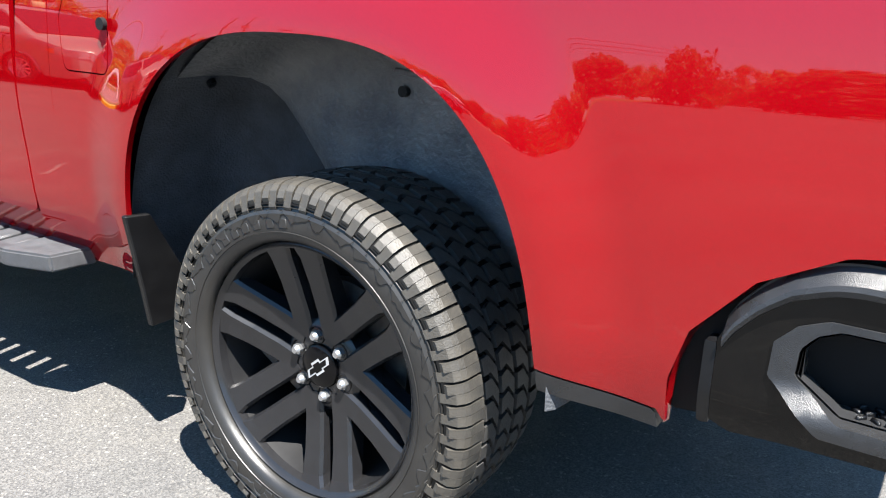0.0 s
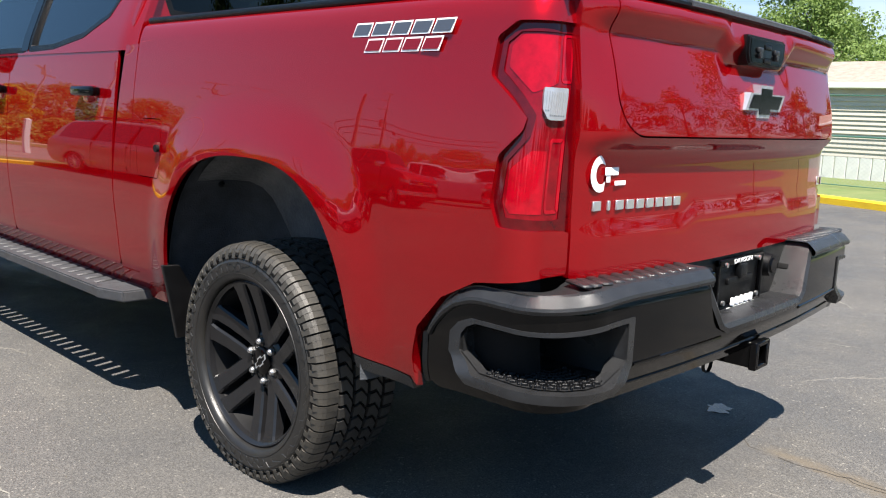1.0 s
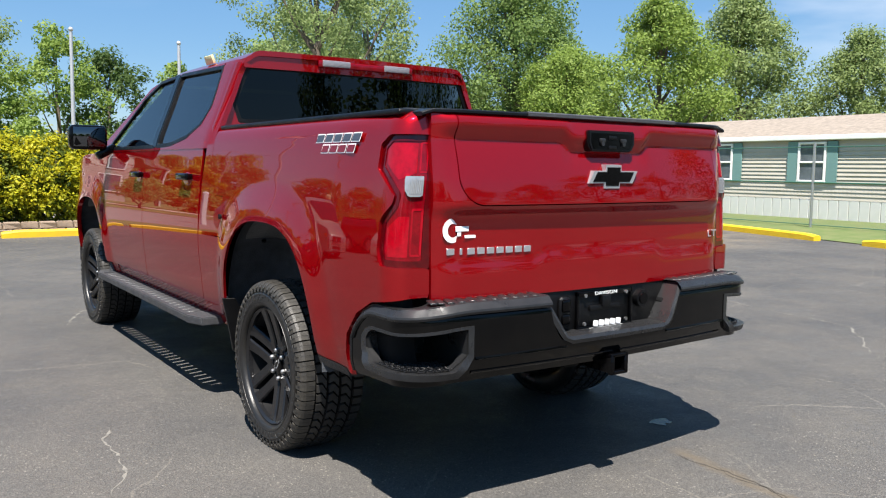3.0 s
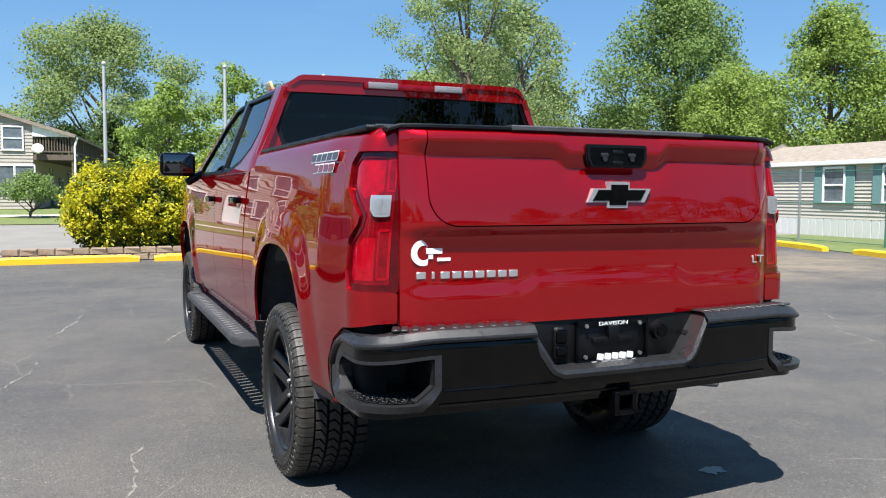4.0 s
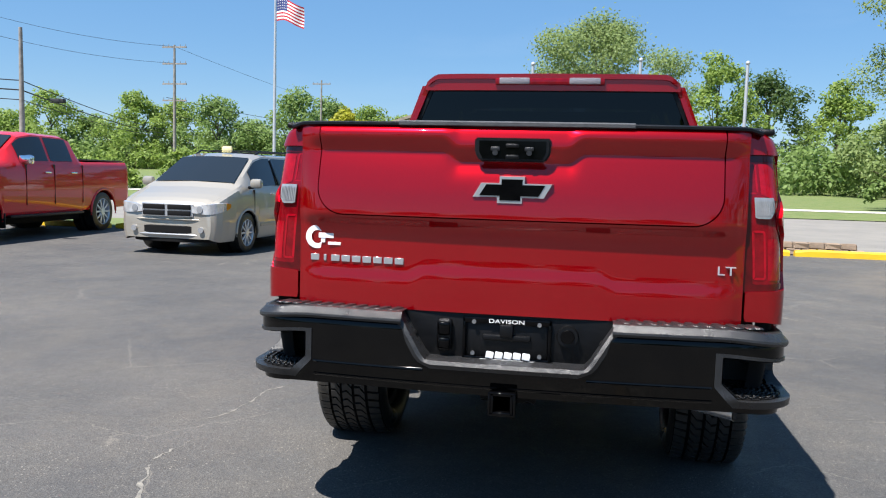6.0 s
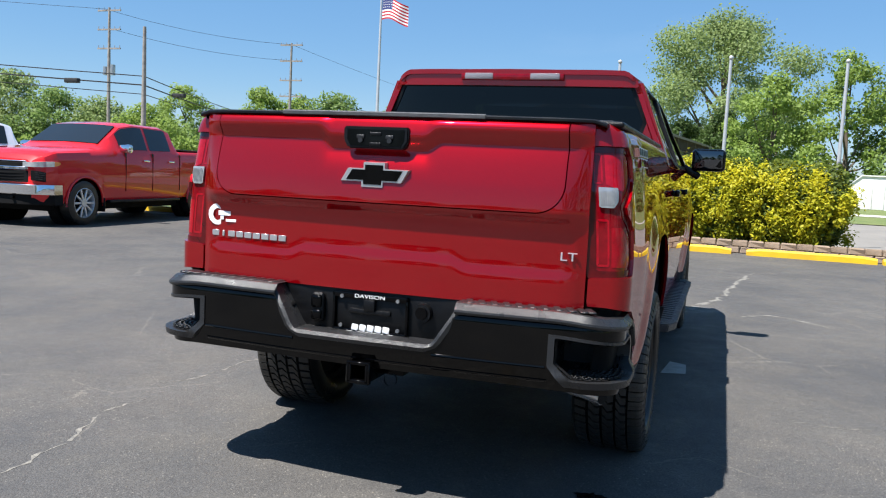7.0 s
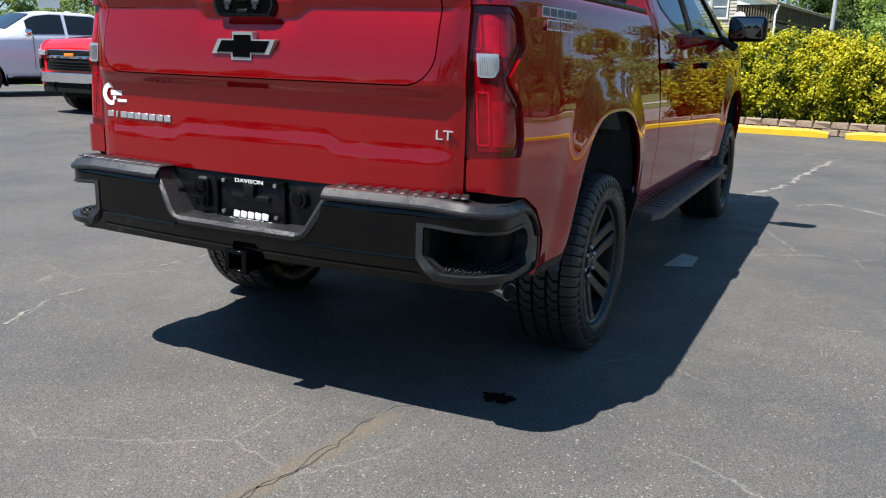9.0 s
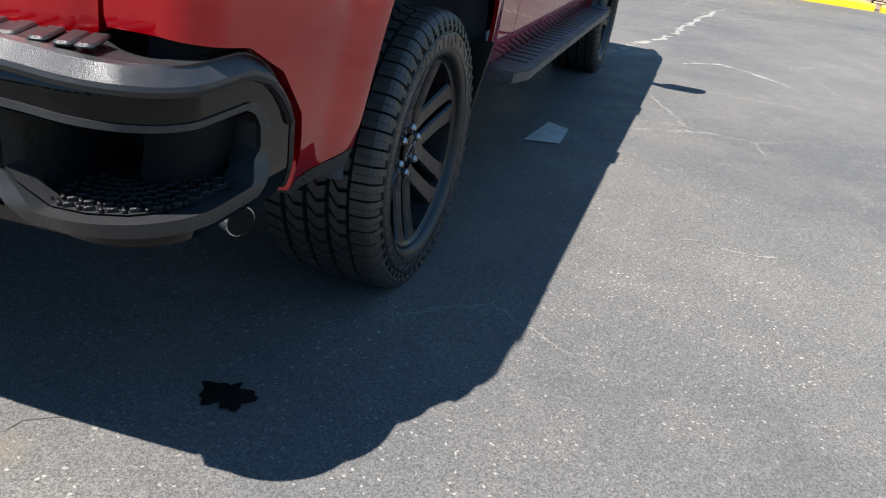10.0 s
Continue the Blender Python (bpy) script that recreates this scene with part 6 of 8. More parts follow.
LEAF = leaf_mat("green_leaf", (0.25, 0.345, 0.105), (0.145, 0.225, 0.065))
LEAF_LIGHT = leaf_mat("light_green_leaf", (0.29, 0.385, 0.085), (0.18, 0.265, 0.058))
LEAF_OLIVE = leaf_mat("olive_leaf", (0.285, 0.36, 0.135), (0.185, 0.25, 0.085))
LEAF_DARK = leaf_mat("dark_green_leaf", (0.105, 0.165, 0.045), (0.060, 0.105, 0.026))
LEAF_YELLOW = leaf_mat("yellow_green_leaf", (0.46, 0.44, 0.040), (0.30, 0.32, 0.035))
LEAF_GOLD = leaf_mat("golden_hedge_leaf", (0.66, 0.56, 0.022), (0.34, 0.40, 0.035))
BARK = mat("grey_brown_bark", (0.16, 0.125, 0.095), 0.9, 0, base2=(0.09, 0.07, 0.055), scale=6, bump=1.0, bscale=18)

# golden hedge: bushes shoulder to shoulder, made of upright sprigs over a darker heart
# heart leaves: a darker green that puts the bush's inner shade into colour
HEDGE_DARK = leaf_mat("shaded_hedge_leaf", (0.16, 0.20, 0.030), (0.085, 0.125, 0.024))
rnd = random.Random(11)
for k, x in enumerate((-1.50, -0.55, 0.40, 1.35, 2.30, 3.10)):
    bush = empty("hedge_bush", Matrix.Translation((x, 15.6, 0.1)), "dense yellow-green privet bush in the bed behind the curb", "shrub", "golden hedge")
    top = (1.66, 1.80, 1.70, 1.74, 1.62, 1.60)[k]
    cs, rs = [], []
    for i in range(150):
        a, hh = rnd.uniform(0, 2 * math.pi), rnd.random() ** 0.8
        girth = 0.80 * math.sin(math.pi * (0.16 + 0.74 * hh)) ** 0.6
        rr = girth * (0.72 + 0.28 * rnd.random())
        if hh > 0.82:
            rr *= math.sqrt(rnd.random())
        cs.append((rr * math.cos(a), rr * 0.95 * math.sin(a), 0.12 + hh * (top - 0.22) + rnd.uniform(-0.06, 0.10)))
        rs.append(rnd.uniform(0.09, 0.19))
    leaf_cloud("foliage", cs, rs, 15000, 0.040, LEAF_GOLD, bush, 40 + k, squash=1.35, hollow=0.25, aspect=0.5)
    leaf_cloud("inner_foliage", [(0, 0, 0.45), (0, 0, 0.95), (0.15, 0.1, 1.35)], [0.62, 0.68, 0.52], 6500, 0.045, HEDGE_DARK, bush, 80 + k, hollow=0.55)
    for i in range(7):
        a = i * 0.95 + k
        tube("stem", [(0.1 * math.cos(a), 0.1 * math.sin(a), 0), (0.35 * math.cos(a), 0.35 * math.sin(a), 0.6), (0.55 * math.cos(a), 0.55 * math.sin(a), 1.3)], [0.022, 0.015, 0.008], BARK, bush, n=5)


def tree(x, y, h, spread, leaf, seed, trunk=0.22, count=9000, size=0.16, low=0.28, airy=0.0, label="", clumps=26, group="", cone=False):
    """A tapered trunk, limbs and a crown of clumps of leaves."""
    clumps = int(clumps * (2.2 + 0.8 * airy))
    rnd = random.Random(seed)
    t = empty("tree", Matrix.Translation((x, y, land_z(y) - 0.05)), label or "tall leafy green deciduous tree standing in grass", "tree", group)
    lean = rnd.uniform(-0.03, 0.03) * h
    pts = [(lean * k / 5 + rnd.uniform(-.06, .06), rnd.uniform(-.06, .06), h * 0.62 * k / 5) for k in range(6)]
    tube("trunk", pts, [trunk * (1 - 0.13 * k) for k in range(6)], BARK, t, n=9)
    cs, rs = [], []
    for i in range(clumps):
        a = i * 2.4 + rnd.uniform(-.4, .4)
        q = (i + 0.5) / clumps
        zz = h * (low + (0.97 - low) * q)
        prof = math.sin(math.pi * min(1, (q * 0.80 + 0.20))) ** 0.75
        if cone:
            prof = (1 - 0.93 * q) ** 0.75
        rr = spread * prof * math.sqrt(rnd.uniform(0.05, 1.0))
        c = (lean + rr * math.cos(a), rr * math.sin(a), zz + rnd.uniform(-.05, .05) * h)
        cs.append(c)
        rs.append(max(spread, 0.40 * h) * rnd.uniform(0.17, 0.34) * (1 - 0.42 * airy) * (0.45 + 0.45 * prof if cone else 1))
        if i % (4 if airy < 0.7 else 3) == 0:
            z0 = max(h * 0.16, min(h * 0.58, zz - rr * 0.9 - 0.1 * h))
            f = z0 / (h * 0.62)
            k = min(4, int(f * 5))
            s_ = Vector(pts[k]).lerp(Vector(pts[k + 1]), f * 5 - k)
            mid_ = s_.lerp(Vector(c), 0.5) + Vector((0, 0, -0.03 * h))
            tube("limb", [tuple(s_), tuple(mid_), c], [trunk * 0.42, trunk * 0.25, trunk * 0.07], BARK, t, n=6)
    leaf_cloud("crown", cs, rs, int(count * (2.5 if count > 6500 else 1.7)), size * (0.60 if count > 6500 else 0.68), leaf, t, seed + 500, squash=0.75, hollow=0.30 + 0.2 * airy, stray=0.10 + 0.15 * airy)
    return t


tree(0.6, 97.5, 19.0, 11.2, LEAF_OLIVE, 1, 0.50, 15000, 0.26, 0.24, 0.7, "tall open-crowned olive-green tree behind the hedge")
tree(15.8, 35.0, 12.8, 4.9, LEAF_OLIVE, 2, 0.27, 14000, 0.11, 0.28, 0.8, "tall feathery olive-green willow with bare grey limbs")
tree(40.2, 48.0, 17.0, 5.6, LEAF, 3, 0.45, 22000, 0.19, 0.18, 0.0, "large dense dark green maple behind the mobile home", 46)
tree(30.4, 25.3, 9.9, 3.5, LEAF_LIGHT, 4, 0.28, 18000, 0.13, 0.04, 0.0, "tall bright green tree behind the mobile home", 46)
tree(38.9, 41.1, 9.4, 4.5, LEAF_LIGHT, 9, 0.28, 15000, 0.16, 0.04, 0.0, "bushy bright green tree behind the mobile home", 46)
tree(38.4, 26.4, 11.2, 4.0, LEAF_OLIVE, 5, 0.30, 18000, 0.14, 0.06, 0.0, "tall grey-green tree behind the mobile home", 46)
tree(43.4, 22.2, 9.0, 3.3, LEAF_OLIVE, 6, 0.24, 13000, 0.13, 0.06, 0.3, "loose grey-green tree behind the mobile home", 40)
tree(38.6, 13.6, 12.4, 3.9, LEAF, 7, 0.30, 20000, 0.13, 0.06, 0.0, "tall cone-shaped dark green tree behind the mobile home", 60, cone=True)
tree(43.0, 9.2, 6.4, 3.2, LEAF, 8, 0.25, 8000, 0.15, 0.15, 0.3)
rnd = random.Random(3)
for k in range(9):
    tree(5 + k * 5.2 + rnd.uniform(-1, 1), 68 + rnd.uniform(-4, 6), rnd.uniform(8.5, 11.5), rnd.uniform(3.6, 4.8), rnd.choice((LEAF, LEAF_DARK, LEAF_LIGHT)), 20 + k, 0.25, 4500, 0.22, 0.08, 0.1, "leafy tree in a belt of woodland", 20, "woodland beyond the street")
for k in range(34):
    a = radians(-6 - k * 2.6)
    d = rnd.uniform(88, 112)
    tree(d * math.sin(a), d * math.cos(a), rnd.uniform(5.2, 9.2), rnd.uniform(4.2, 5.8), rnd.choice((LEAF, LEAF_LIGHT, LEAF_LIGHT, LEAF_OLIVE)), 50 + k, 0.25, 4200, 0.25, 0.02, 0.1, "leafy tree in a far tree line", 18, "far tree line")
for k in range(10):
    tree(20 + k * 4.0 + rnd.uniform(-1.2, 1.2), 52 + rnd.uniform(-3, 9), rnd.uniform(11.0, 15.0) if 1 <= k <= 3 else rnd.uniform(5.0, 7.0), rnd.uniform(3.4, 4.6), rnd.choice((LEAF, LEAF_OLIVE, LEAF_OLIVE)), 210 + k, 0.28, 5200, 0.20, 0.10, 0.5, "tall leafy tree in a wood beyond the street", 22, "woodland beyond the street")
rb = random.Random(78)
cs, rs = [], []
for k in range(120):
    cs.append((12 + k * 0.42, 58 + rb.uniform(-3, 6), 2.3 + rb.uniform(-0.8, 1.4)))
    rs.append(rb.uniform(1.2, 2.2))
wu = leaf_cloud("woodland_undergrowth", cs, rs, 30000, 0.17, LEAF, None, 79, squash=0.9, hollow=0.4)
tagged(wu, "dense green undergrowth in the wood beyond the street", "undergrowth", kind="stuff")
for name, x0, x1, y, h, lf, seed, label in (("green_hedge", -40.0, -9.5, 36.6, 2.1, LEAF_LIGHT, 91, "long clipped bright green hedge beyond the street"), ("green_hedge", 12.4, 19.5, 36.5, 1.7, LEAF, 92, "low dark green hedge beyond the street")):
    rb = random.Random(seed)
    n = int((x1 - x0) * 5)
    cs = [(rb.uniform(x0, x1), y + rb.uniform(-0.6, 0.6), land_z(y) + h * rb.random() ** 0.6 * 0.88) for k in range(n)]
    hd = leaf_cloud(name, cs, [rb.uniform(0.28, 0.5) for _ in cs], n * 180, 0.10, lf, None, seed, squash=0.8, hollow=0.4)
    tagged(hd, label, "hedge")
# undergrowth closing the far tree line
rb = random.Random(77)
cs, rs = [], []
for k in range(230):
    a, d = radians(-4 - k * 0.42), rb.uniform(98, 114)
    cs.append((d * math.sin(a), d * math.cos(a), 2.4 + rb.uniform(-0.6, 1.2)))
    rs.append(rb.uniform(1.6, 2.9))
ug = leaf_cloud("far_undergrowth", cs, rs, 52000, 0.26, LEAF, None, 78, squash=0.9, hollow=0.4)
tagged(ug, "dense green undergrowth below the far tree line", "undergrowth", kind="stuff")
# trees and a low row behind the camera, which the paint mirrors
for k in range(22):
    a = radians(72 + k * 10.5)
    d = rnd.uniform(44, 58)
    # unseen crowns: sectors 3 to 8 are raised to darken the tailgate's mirror image
    tall = 1.75 if 4 <= k <= 6 else 1.25 if 3 <= k <= 8 else 0.62
    tree(d * math.sin(a), d * math.cos(a), rnd.uniform(7.0, 11.5) * tall, rnd.uniform(4.0, 5.6), LEAF_DARK, 150 + k, 0.28, 2400, 0.32, 0.08, 0.1, "leafy tree on the far side of the car park", 18, "trees round the lot")
for x, y, h, k in ((-3.6, 90.0, 6.6, 0), (0.6, 86.0, 7.2, 1), (5.0, 88.0, 7.6, 2)):
    tree(x, y, h, 3.4, LEAF_DARK, 170 + k, 0.2, 6000, 0.2, 0.02, 0.0, "low dense dark green tree behind the hedge", 22, "undergrowth behind the hedge")
tree(-17.2, 52.0, 5.2, 2.1, LEAF_YELLOW, 140, 0.18, 4200, 0.17, 0.10, 0.1, "bright yellow-green tree beside the apartment building", 20)
# small clipped trees on the far lawn
for k, (x, y, h) in enumerate(((-8.9, 33.0, 1.9), (-3.8, 32.9, 1.8), (14.3, 29.9, 1.95), (17.2, 30.2, 2.05), (20.6, 31.0, 1.9))):
    tree(x, y, h, 1.15, LEAF, 90 + k, 0.07, 2600, 0.07, 0.45, 0.0, "small round-headed ornamental tree on the lawn", 16, "ornamental trees")

# ---- poles ----
POLE = mat("pale_metal_pole", (0.55, 0.56, 0.56), 0.45, 0.5, vary=0.1, scale=3)
WOOD_POLE = mat("weathered_pole_wood", (0.26, 0.235, 0.21), 0.9, 0, vary=0.3, scale=5)
for x, y in ((-1.40, 17.8), (1.21, 17.1), (3.72, 17.6)):
    p = empty("light_pole", Matrix.Translation((x, y, 0)), "slim pale metal pole with a small round finial", "pole", "frontage poles")
    tube("shaft", [(0, 0, 0), (0, 0, 2.0), (0.005, 0, 4.22)], [0.050, 0.045, 0.036], POLE, p, n=10)
    bm = bmesh.new()
    bmesh.ops.create_uvsphere(bm, u_segments=10, v_segments=6, radius=0.055, matrix=Matrix.Translation((0.005, 0, 4.27)))
    part("finial", bm, POLE, p)

# ---- apartment building across the street ----
SIDING = mat("beige_lap_siding", (0.36, 0.33, 0.285), 0.7, 0, vary=0.06, scale=3)
SIDING_W = mat("cream_lap_siding", (0.47, 0.435, 0.37), 0.7, 0, vary=0.06, scale=3)
SIDING_B = mat("blue_lap_siding", (0.20, 0.34, 0.42), 0.7, 0, vary=0.06, scale=3)
ROOFING = mat("grey_brown_shingle", (0.25, 0.21, 0.17), 0.9, 0, vary=0.25, scale=6, bump=0.6, bscale=20)
TRIM = mat("white_trim_paint", (0.78, 0.78, 0.76), 0.5, 0, vary=0.05, scale=4)
SHUTTER = mat("green_shutter_paint", (0.14, 0.26, 0.25), 0.6)
PANE = mat("window_pane", (0.012, 0.015, 0.018), 0.04, 0, spec=0.55, rvary=0.02)
HOUSE_PANE = mat("curtained_window_pane", (0.11, 0.13, 0.15), 0.08, 0, vary=0.35, scale=3, coat=0.5)
PORCH = mat("dark_stained_porch", (0.11, 0.085, 0.065), 0.8, 0, vary=0.2, scale=4)
SKIRT = mat("white_skirting_panel", (0.66, 0.66, 0.64), 0.5, 0.1, vary=0.08, scale=3)


def lap_wall(parent, p0, p1, z0, ztop, material, name="siding_wall", lap=0.11):
    """A clad wall from p0 to p1; ztop(t) gives the height along it. Boards lap over one another."""
    p0, p1 = Vector((*p0, 0)), Vector((*p1, 0))
    d = p1 - p0
    nrm = Vector((d.y, -d.x, 0)).normalized()
    verts, faces = [], []
    top = max(ztop(t / 20) for t in range(21))
    rows = int((top - z0) / lap) + 1
    cols = 24
    for r in range(rows):
        za, zb = z0 + r * lap, z0 + (r + 1) * lap
        for c in range(cols):
            t0, t1 = c / cols, (c + 1) / cols
            l0, l1 = ztop(t0), ztop(t1)
            if za >= max(l0, l1):
                continue
            st = len(verts)
            for t, lim in ((t0, l0), (t1, l1)):
                q = p0 + d * t
                verts.append(q + nrm * 0.028 + Vector((0, 0, min(za, lim))))
                verts.append(q + Vector((0, 0, min(zb, lim))))
                verts.append(q + Vector((0, 0, min(za, lim))))
            faces += [(st, st + 3, st + 4, st + 1), (st, st + 2, st + 5, st + 3)]
    return mesh(name, verts, faces, material, parent, smooth=False)


def window(parent, x, y, z, w, h, yaw=0, split=True, shutters=None):
    """A framed sash window facing -y before the turn by yaw."""
    m = pose(x, y, z, 0, 0, yaw)
    bm = bmesh.new()
    for cx, cz, ww, hh in ((0, h / 2, w + 0.12, 0.07), (0, -h / 2, w + 0.16, 0.08), (-w / 2 - 0.03, 0, 0.07, h), (w / 2 + 0.03, 0, 0.07, h)) + (((0, 0, w, 0.05),) if split else ()):
        box(bm, (cx, -0.035, cz), (ww, 0.07, hh), None, 0.008, 1)
    bmesh.ops.transform(bm, matrix=m, verts=bm.verts[:])
    win = part("window", bm, TRIM, parent, smooth=False)
    bm = bmesh.new()
    box(bm, (0, -0.024, 0), (w, 0.02, h))
    bmesh.ops.transform(bm, matrix=m, verts=bm.verts[:])
    part("pane", bm, HOUSE_PANE, win)
    if shutters:
        for sx in (-1, 1):
            bm = bmesh.new()
            box(bm, (sx * (w / 2 + 0.24), -0.03, 0), (0.32, 0.04, h + 0.1), None, 0.006, 1)
            bmesh.ops.transform(bm, matrix=m, verts=bm.verts[:])
            part("shutter", bm, shutters, win)
    return win


AX0, AX1, AY0, AY1 = -10.5, -4.1, 41.0, 60.0
AZ = 0.52
apt = empty("apartment_building", Matrix.Translation((AX1, AY0, 0)) @ pose(0, 0, 0, 0, 0, -7) @ Matrix.Translation((-AX1, -AY0, 0)), "two-storey beige-sided apartment building with side balconies", "building")
EAVE, RIDGE = 4.58, 5.55
gable = lambda t: EAVE + (RIDGE - EAVE) * (1 - abs(t - 0.5) * 2)
lap_wall(apt, (AX0, AY0), (AX1, AY0), AZ, gable, SIDING, lap=0.16)
lap_wall(apt, (AX1, AY0), (AX1, AY1), AZ, lambda t: EAVE, SIDING, lap=0.16)
lap_wall(apt, (AX0, AY1), (AX0, AY0), AZ, lambda t: EAVE, SIDING, lap=0.16)
lap_wall(apt, (AX1, AY1), (AX0, AY1), AZ, gable, SIDING, lap=0.3)
xm, hw = (AX0 + AX1) / 2, (AX1 - AX0) / 2
for s in (-1, 1):
    bm = bmesh.new()
    reach = 1.9
    slope = (RIDGE - EAVE) / hw
    a = [Vector((xm, AY0 - 0.14, RIDGE + 0.10)), Vector((xm + s * (hw + reach), AY0 - 0.14, EAVE - slope * reach + 0.10))]
    vs = [bm.verts.new(p) for p in (a[0], a[1], a[1] + Vector((0, AY1 - AY0 + 0.7, 0)), a[0] + Vector((0, AY1 - AY0 + 0.7, 0)))]
    f = bm.faces.new(vs)
    ext = bmesh.ops.extrude_face_region(bm, geom=[f])
    bmesh.ops.translate(bm, vec=(0, 0, -0.14), verts=[v for v in ext["geom"] if isinstance(v, bmesh.types.BMVert)])
    bmesh.ops.recalc_face_normals(bm, faces=bm.faces[:])
    part("roof", bm, ROOFING, apt, smooth=False)
    bm = bmesh.new()
    mid_ = (a[0] + a[1]) / 2
    box(bm, (mid_.x, AY0 - 0.165, mid_.z - 0.10), ((a[1] - a[0]).length, 0.05, 0.12), pose(0, 0, 0, 0, math.degrees(math.atan2((a[0].z - a[1].z), (a[1] - a[0]).x)) if s > 0 else -math.degrees(math.atan2((a[0].z - a[1].z), abs((a[1] - a[0]).x))), 0))
    part("barge_board", bm, ROOFING, apt, smooth=False)
    # balcony deck, posts and rails
    xo = xm + s * (hw + 1.75)
    xi = xm + s * hw
    if s > 0:
        bm = bmesh.new()
        box(bm, ((xo + xi) / 2, (AY0 + AY1) / 2, AZ + 2.48), (1.75, AY1 - AY0, 0.26))
        part("balcony_deck", bm, PORCH, apt)
    for k in range(7):
        y = AY0 + 0.12 + k * (AY1 - AY0 - 0.3) / 6
        bm = bmesh.new()
        box(bm, (xo, y, AZ + 1.78), (0.15, 0.15, 3.56))
        part("porch_post", bm, PORCH, apt)
    if s > 0:
        bm = bmesh.new()
        for z in (2.75, 3.55):
            box(bm, (xo, (AY0 + AY1) / 2, AZ + z), (0.08, AY1 - AY0, 0.07))
            box(bm, ((xo + xi) / 2, AY0 + 0.06, AZ + z), (1.75, 0.08, 0.07))
        for k in range(14):
            box(bm, (xi + (xo - xi) * (k + 0.5) / 14, AY0 + 0.06, AZ + 3.15), (0.05, 0.05, 0.8))
        for k in range(78):
            box(bm, (xo, AY0 + 0.2 + k * 0.24, AZ + 3.15), (0.05, 0.05, 0.8))
        part("balcony_rail", bm, PORCH, apt)
    # white gable panel over the porch end, white corner downpipe and dark doors under the gallery
    bm = bmesh.new()
    zt = lambda x: EAVE - slope * (abs(x - xm) - hw) - 0.02
    prism(bm, [(xi, EAVE - 0.60 + 0.2 * (s < 0)), (xo, EAVE - 0.60), (xo, zt(xo)), (xi, zt(xi))], AY0 - 0.03, AY0 + 0.05)
    part("porch_gable", bm, TRIM, apt, smooth=False)
    tube("downpipe", [(xo + s * 0.10, AY0 - 0.06, AZ), (xo + s * 0.10, AY0 - 0.06, AZ + 3.0), (xo + s * 0.22, AY0 - 0.06, EAVE - 0.62)], 0.05, TRIM, apt, n=8)
    for k in range(6 if s > 0 else 0):
        for z in (1.1, 3.55):
            bm = bmesh.new()
            box(bm, (xi + s * 0.04, AY0 + 1.6 + k * 3.1, AZ + z - 0.05), (0.06, 0.9 if k % 2 else 1.3, 2.0 if k % 2 else 1.1), None, 0.01, 1)
            part("gallery_door" if k % 2 else "gallery_window", bm, HOUSE_PANE, apt)
for x, z, w, h in ((-9.65, 3.35, 0.82, 1.10), (-7.95, 3.4, 0.6, 0.9), (-6.65, 3.4, 0.6, 0.9), (-4.95, 3.35, 0.82, 1.10), (-8.2, 1.4, 0.6, 0.9)):
    window(apt, x, AY0 - 0.02, AZ + z, w, h)
for x0, z, w in ((-9.7, 1.42, 0.8), (-9.7 + 0.88, 1.42, 0.8), (-5.35, 1.42, 0.8), (-4.47, 1.42, 0.8)):
    window(apt, x0, AY0 - 0.02, AZ + z, w, 1.3, split=False)
for x in (-7.3,):
    bm = bmesh.new()
    box(bm, (x, AY0 - 0.05, AZ + 1.15), (0.95, 0.08, 2.1), None, 0.02, 1)
    door = part("entry_door", bm, TRIM, apt)
    bm = bmesh.new()
    box(bm, (x, AY0 - 0.10, AZ + 1.65), (0.5, 0.03, 0.7))
    part("door_pane", bm, PANE, door)
    bm = bmesh.new()
    box(bm, (x, AY0 - 0.6, AZ + 0.08), (1.4, 1.0, 0.22), None, 0.03, 1)
    part("door_step", bm, WALKWAY, apt)
bm = bmesh.new()
cyl(bm, (-3.85, AY0 - 0.25, AZ + 2.85), (-3.83, AY0 - 0.33, AZ + 2.90), 0.27, 24, 0.25)
cyl(bm, (-3.95, AY0 - 0.02, AZ + 2.7), (-3.85, AY0 - 0.25, AZ + 2.85), 0.02, 8)
dish = part("satellite_dish", bm, SKIRT, apt, "white satellite dish")

# ---- mobile home beside the lot ----
home = empty("mobile_home", Matrix.Translation((19.8, 13.2, -0.05)) @ pose(0, 0, 0, 0, 0, -2), "cream lap-sided mobile home with white skirting and green shutters", "house")


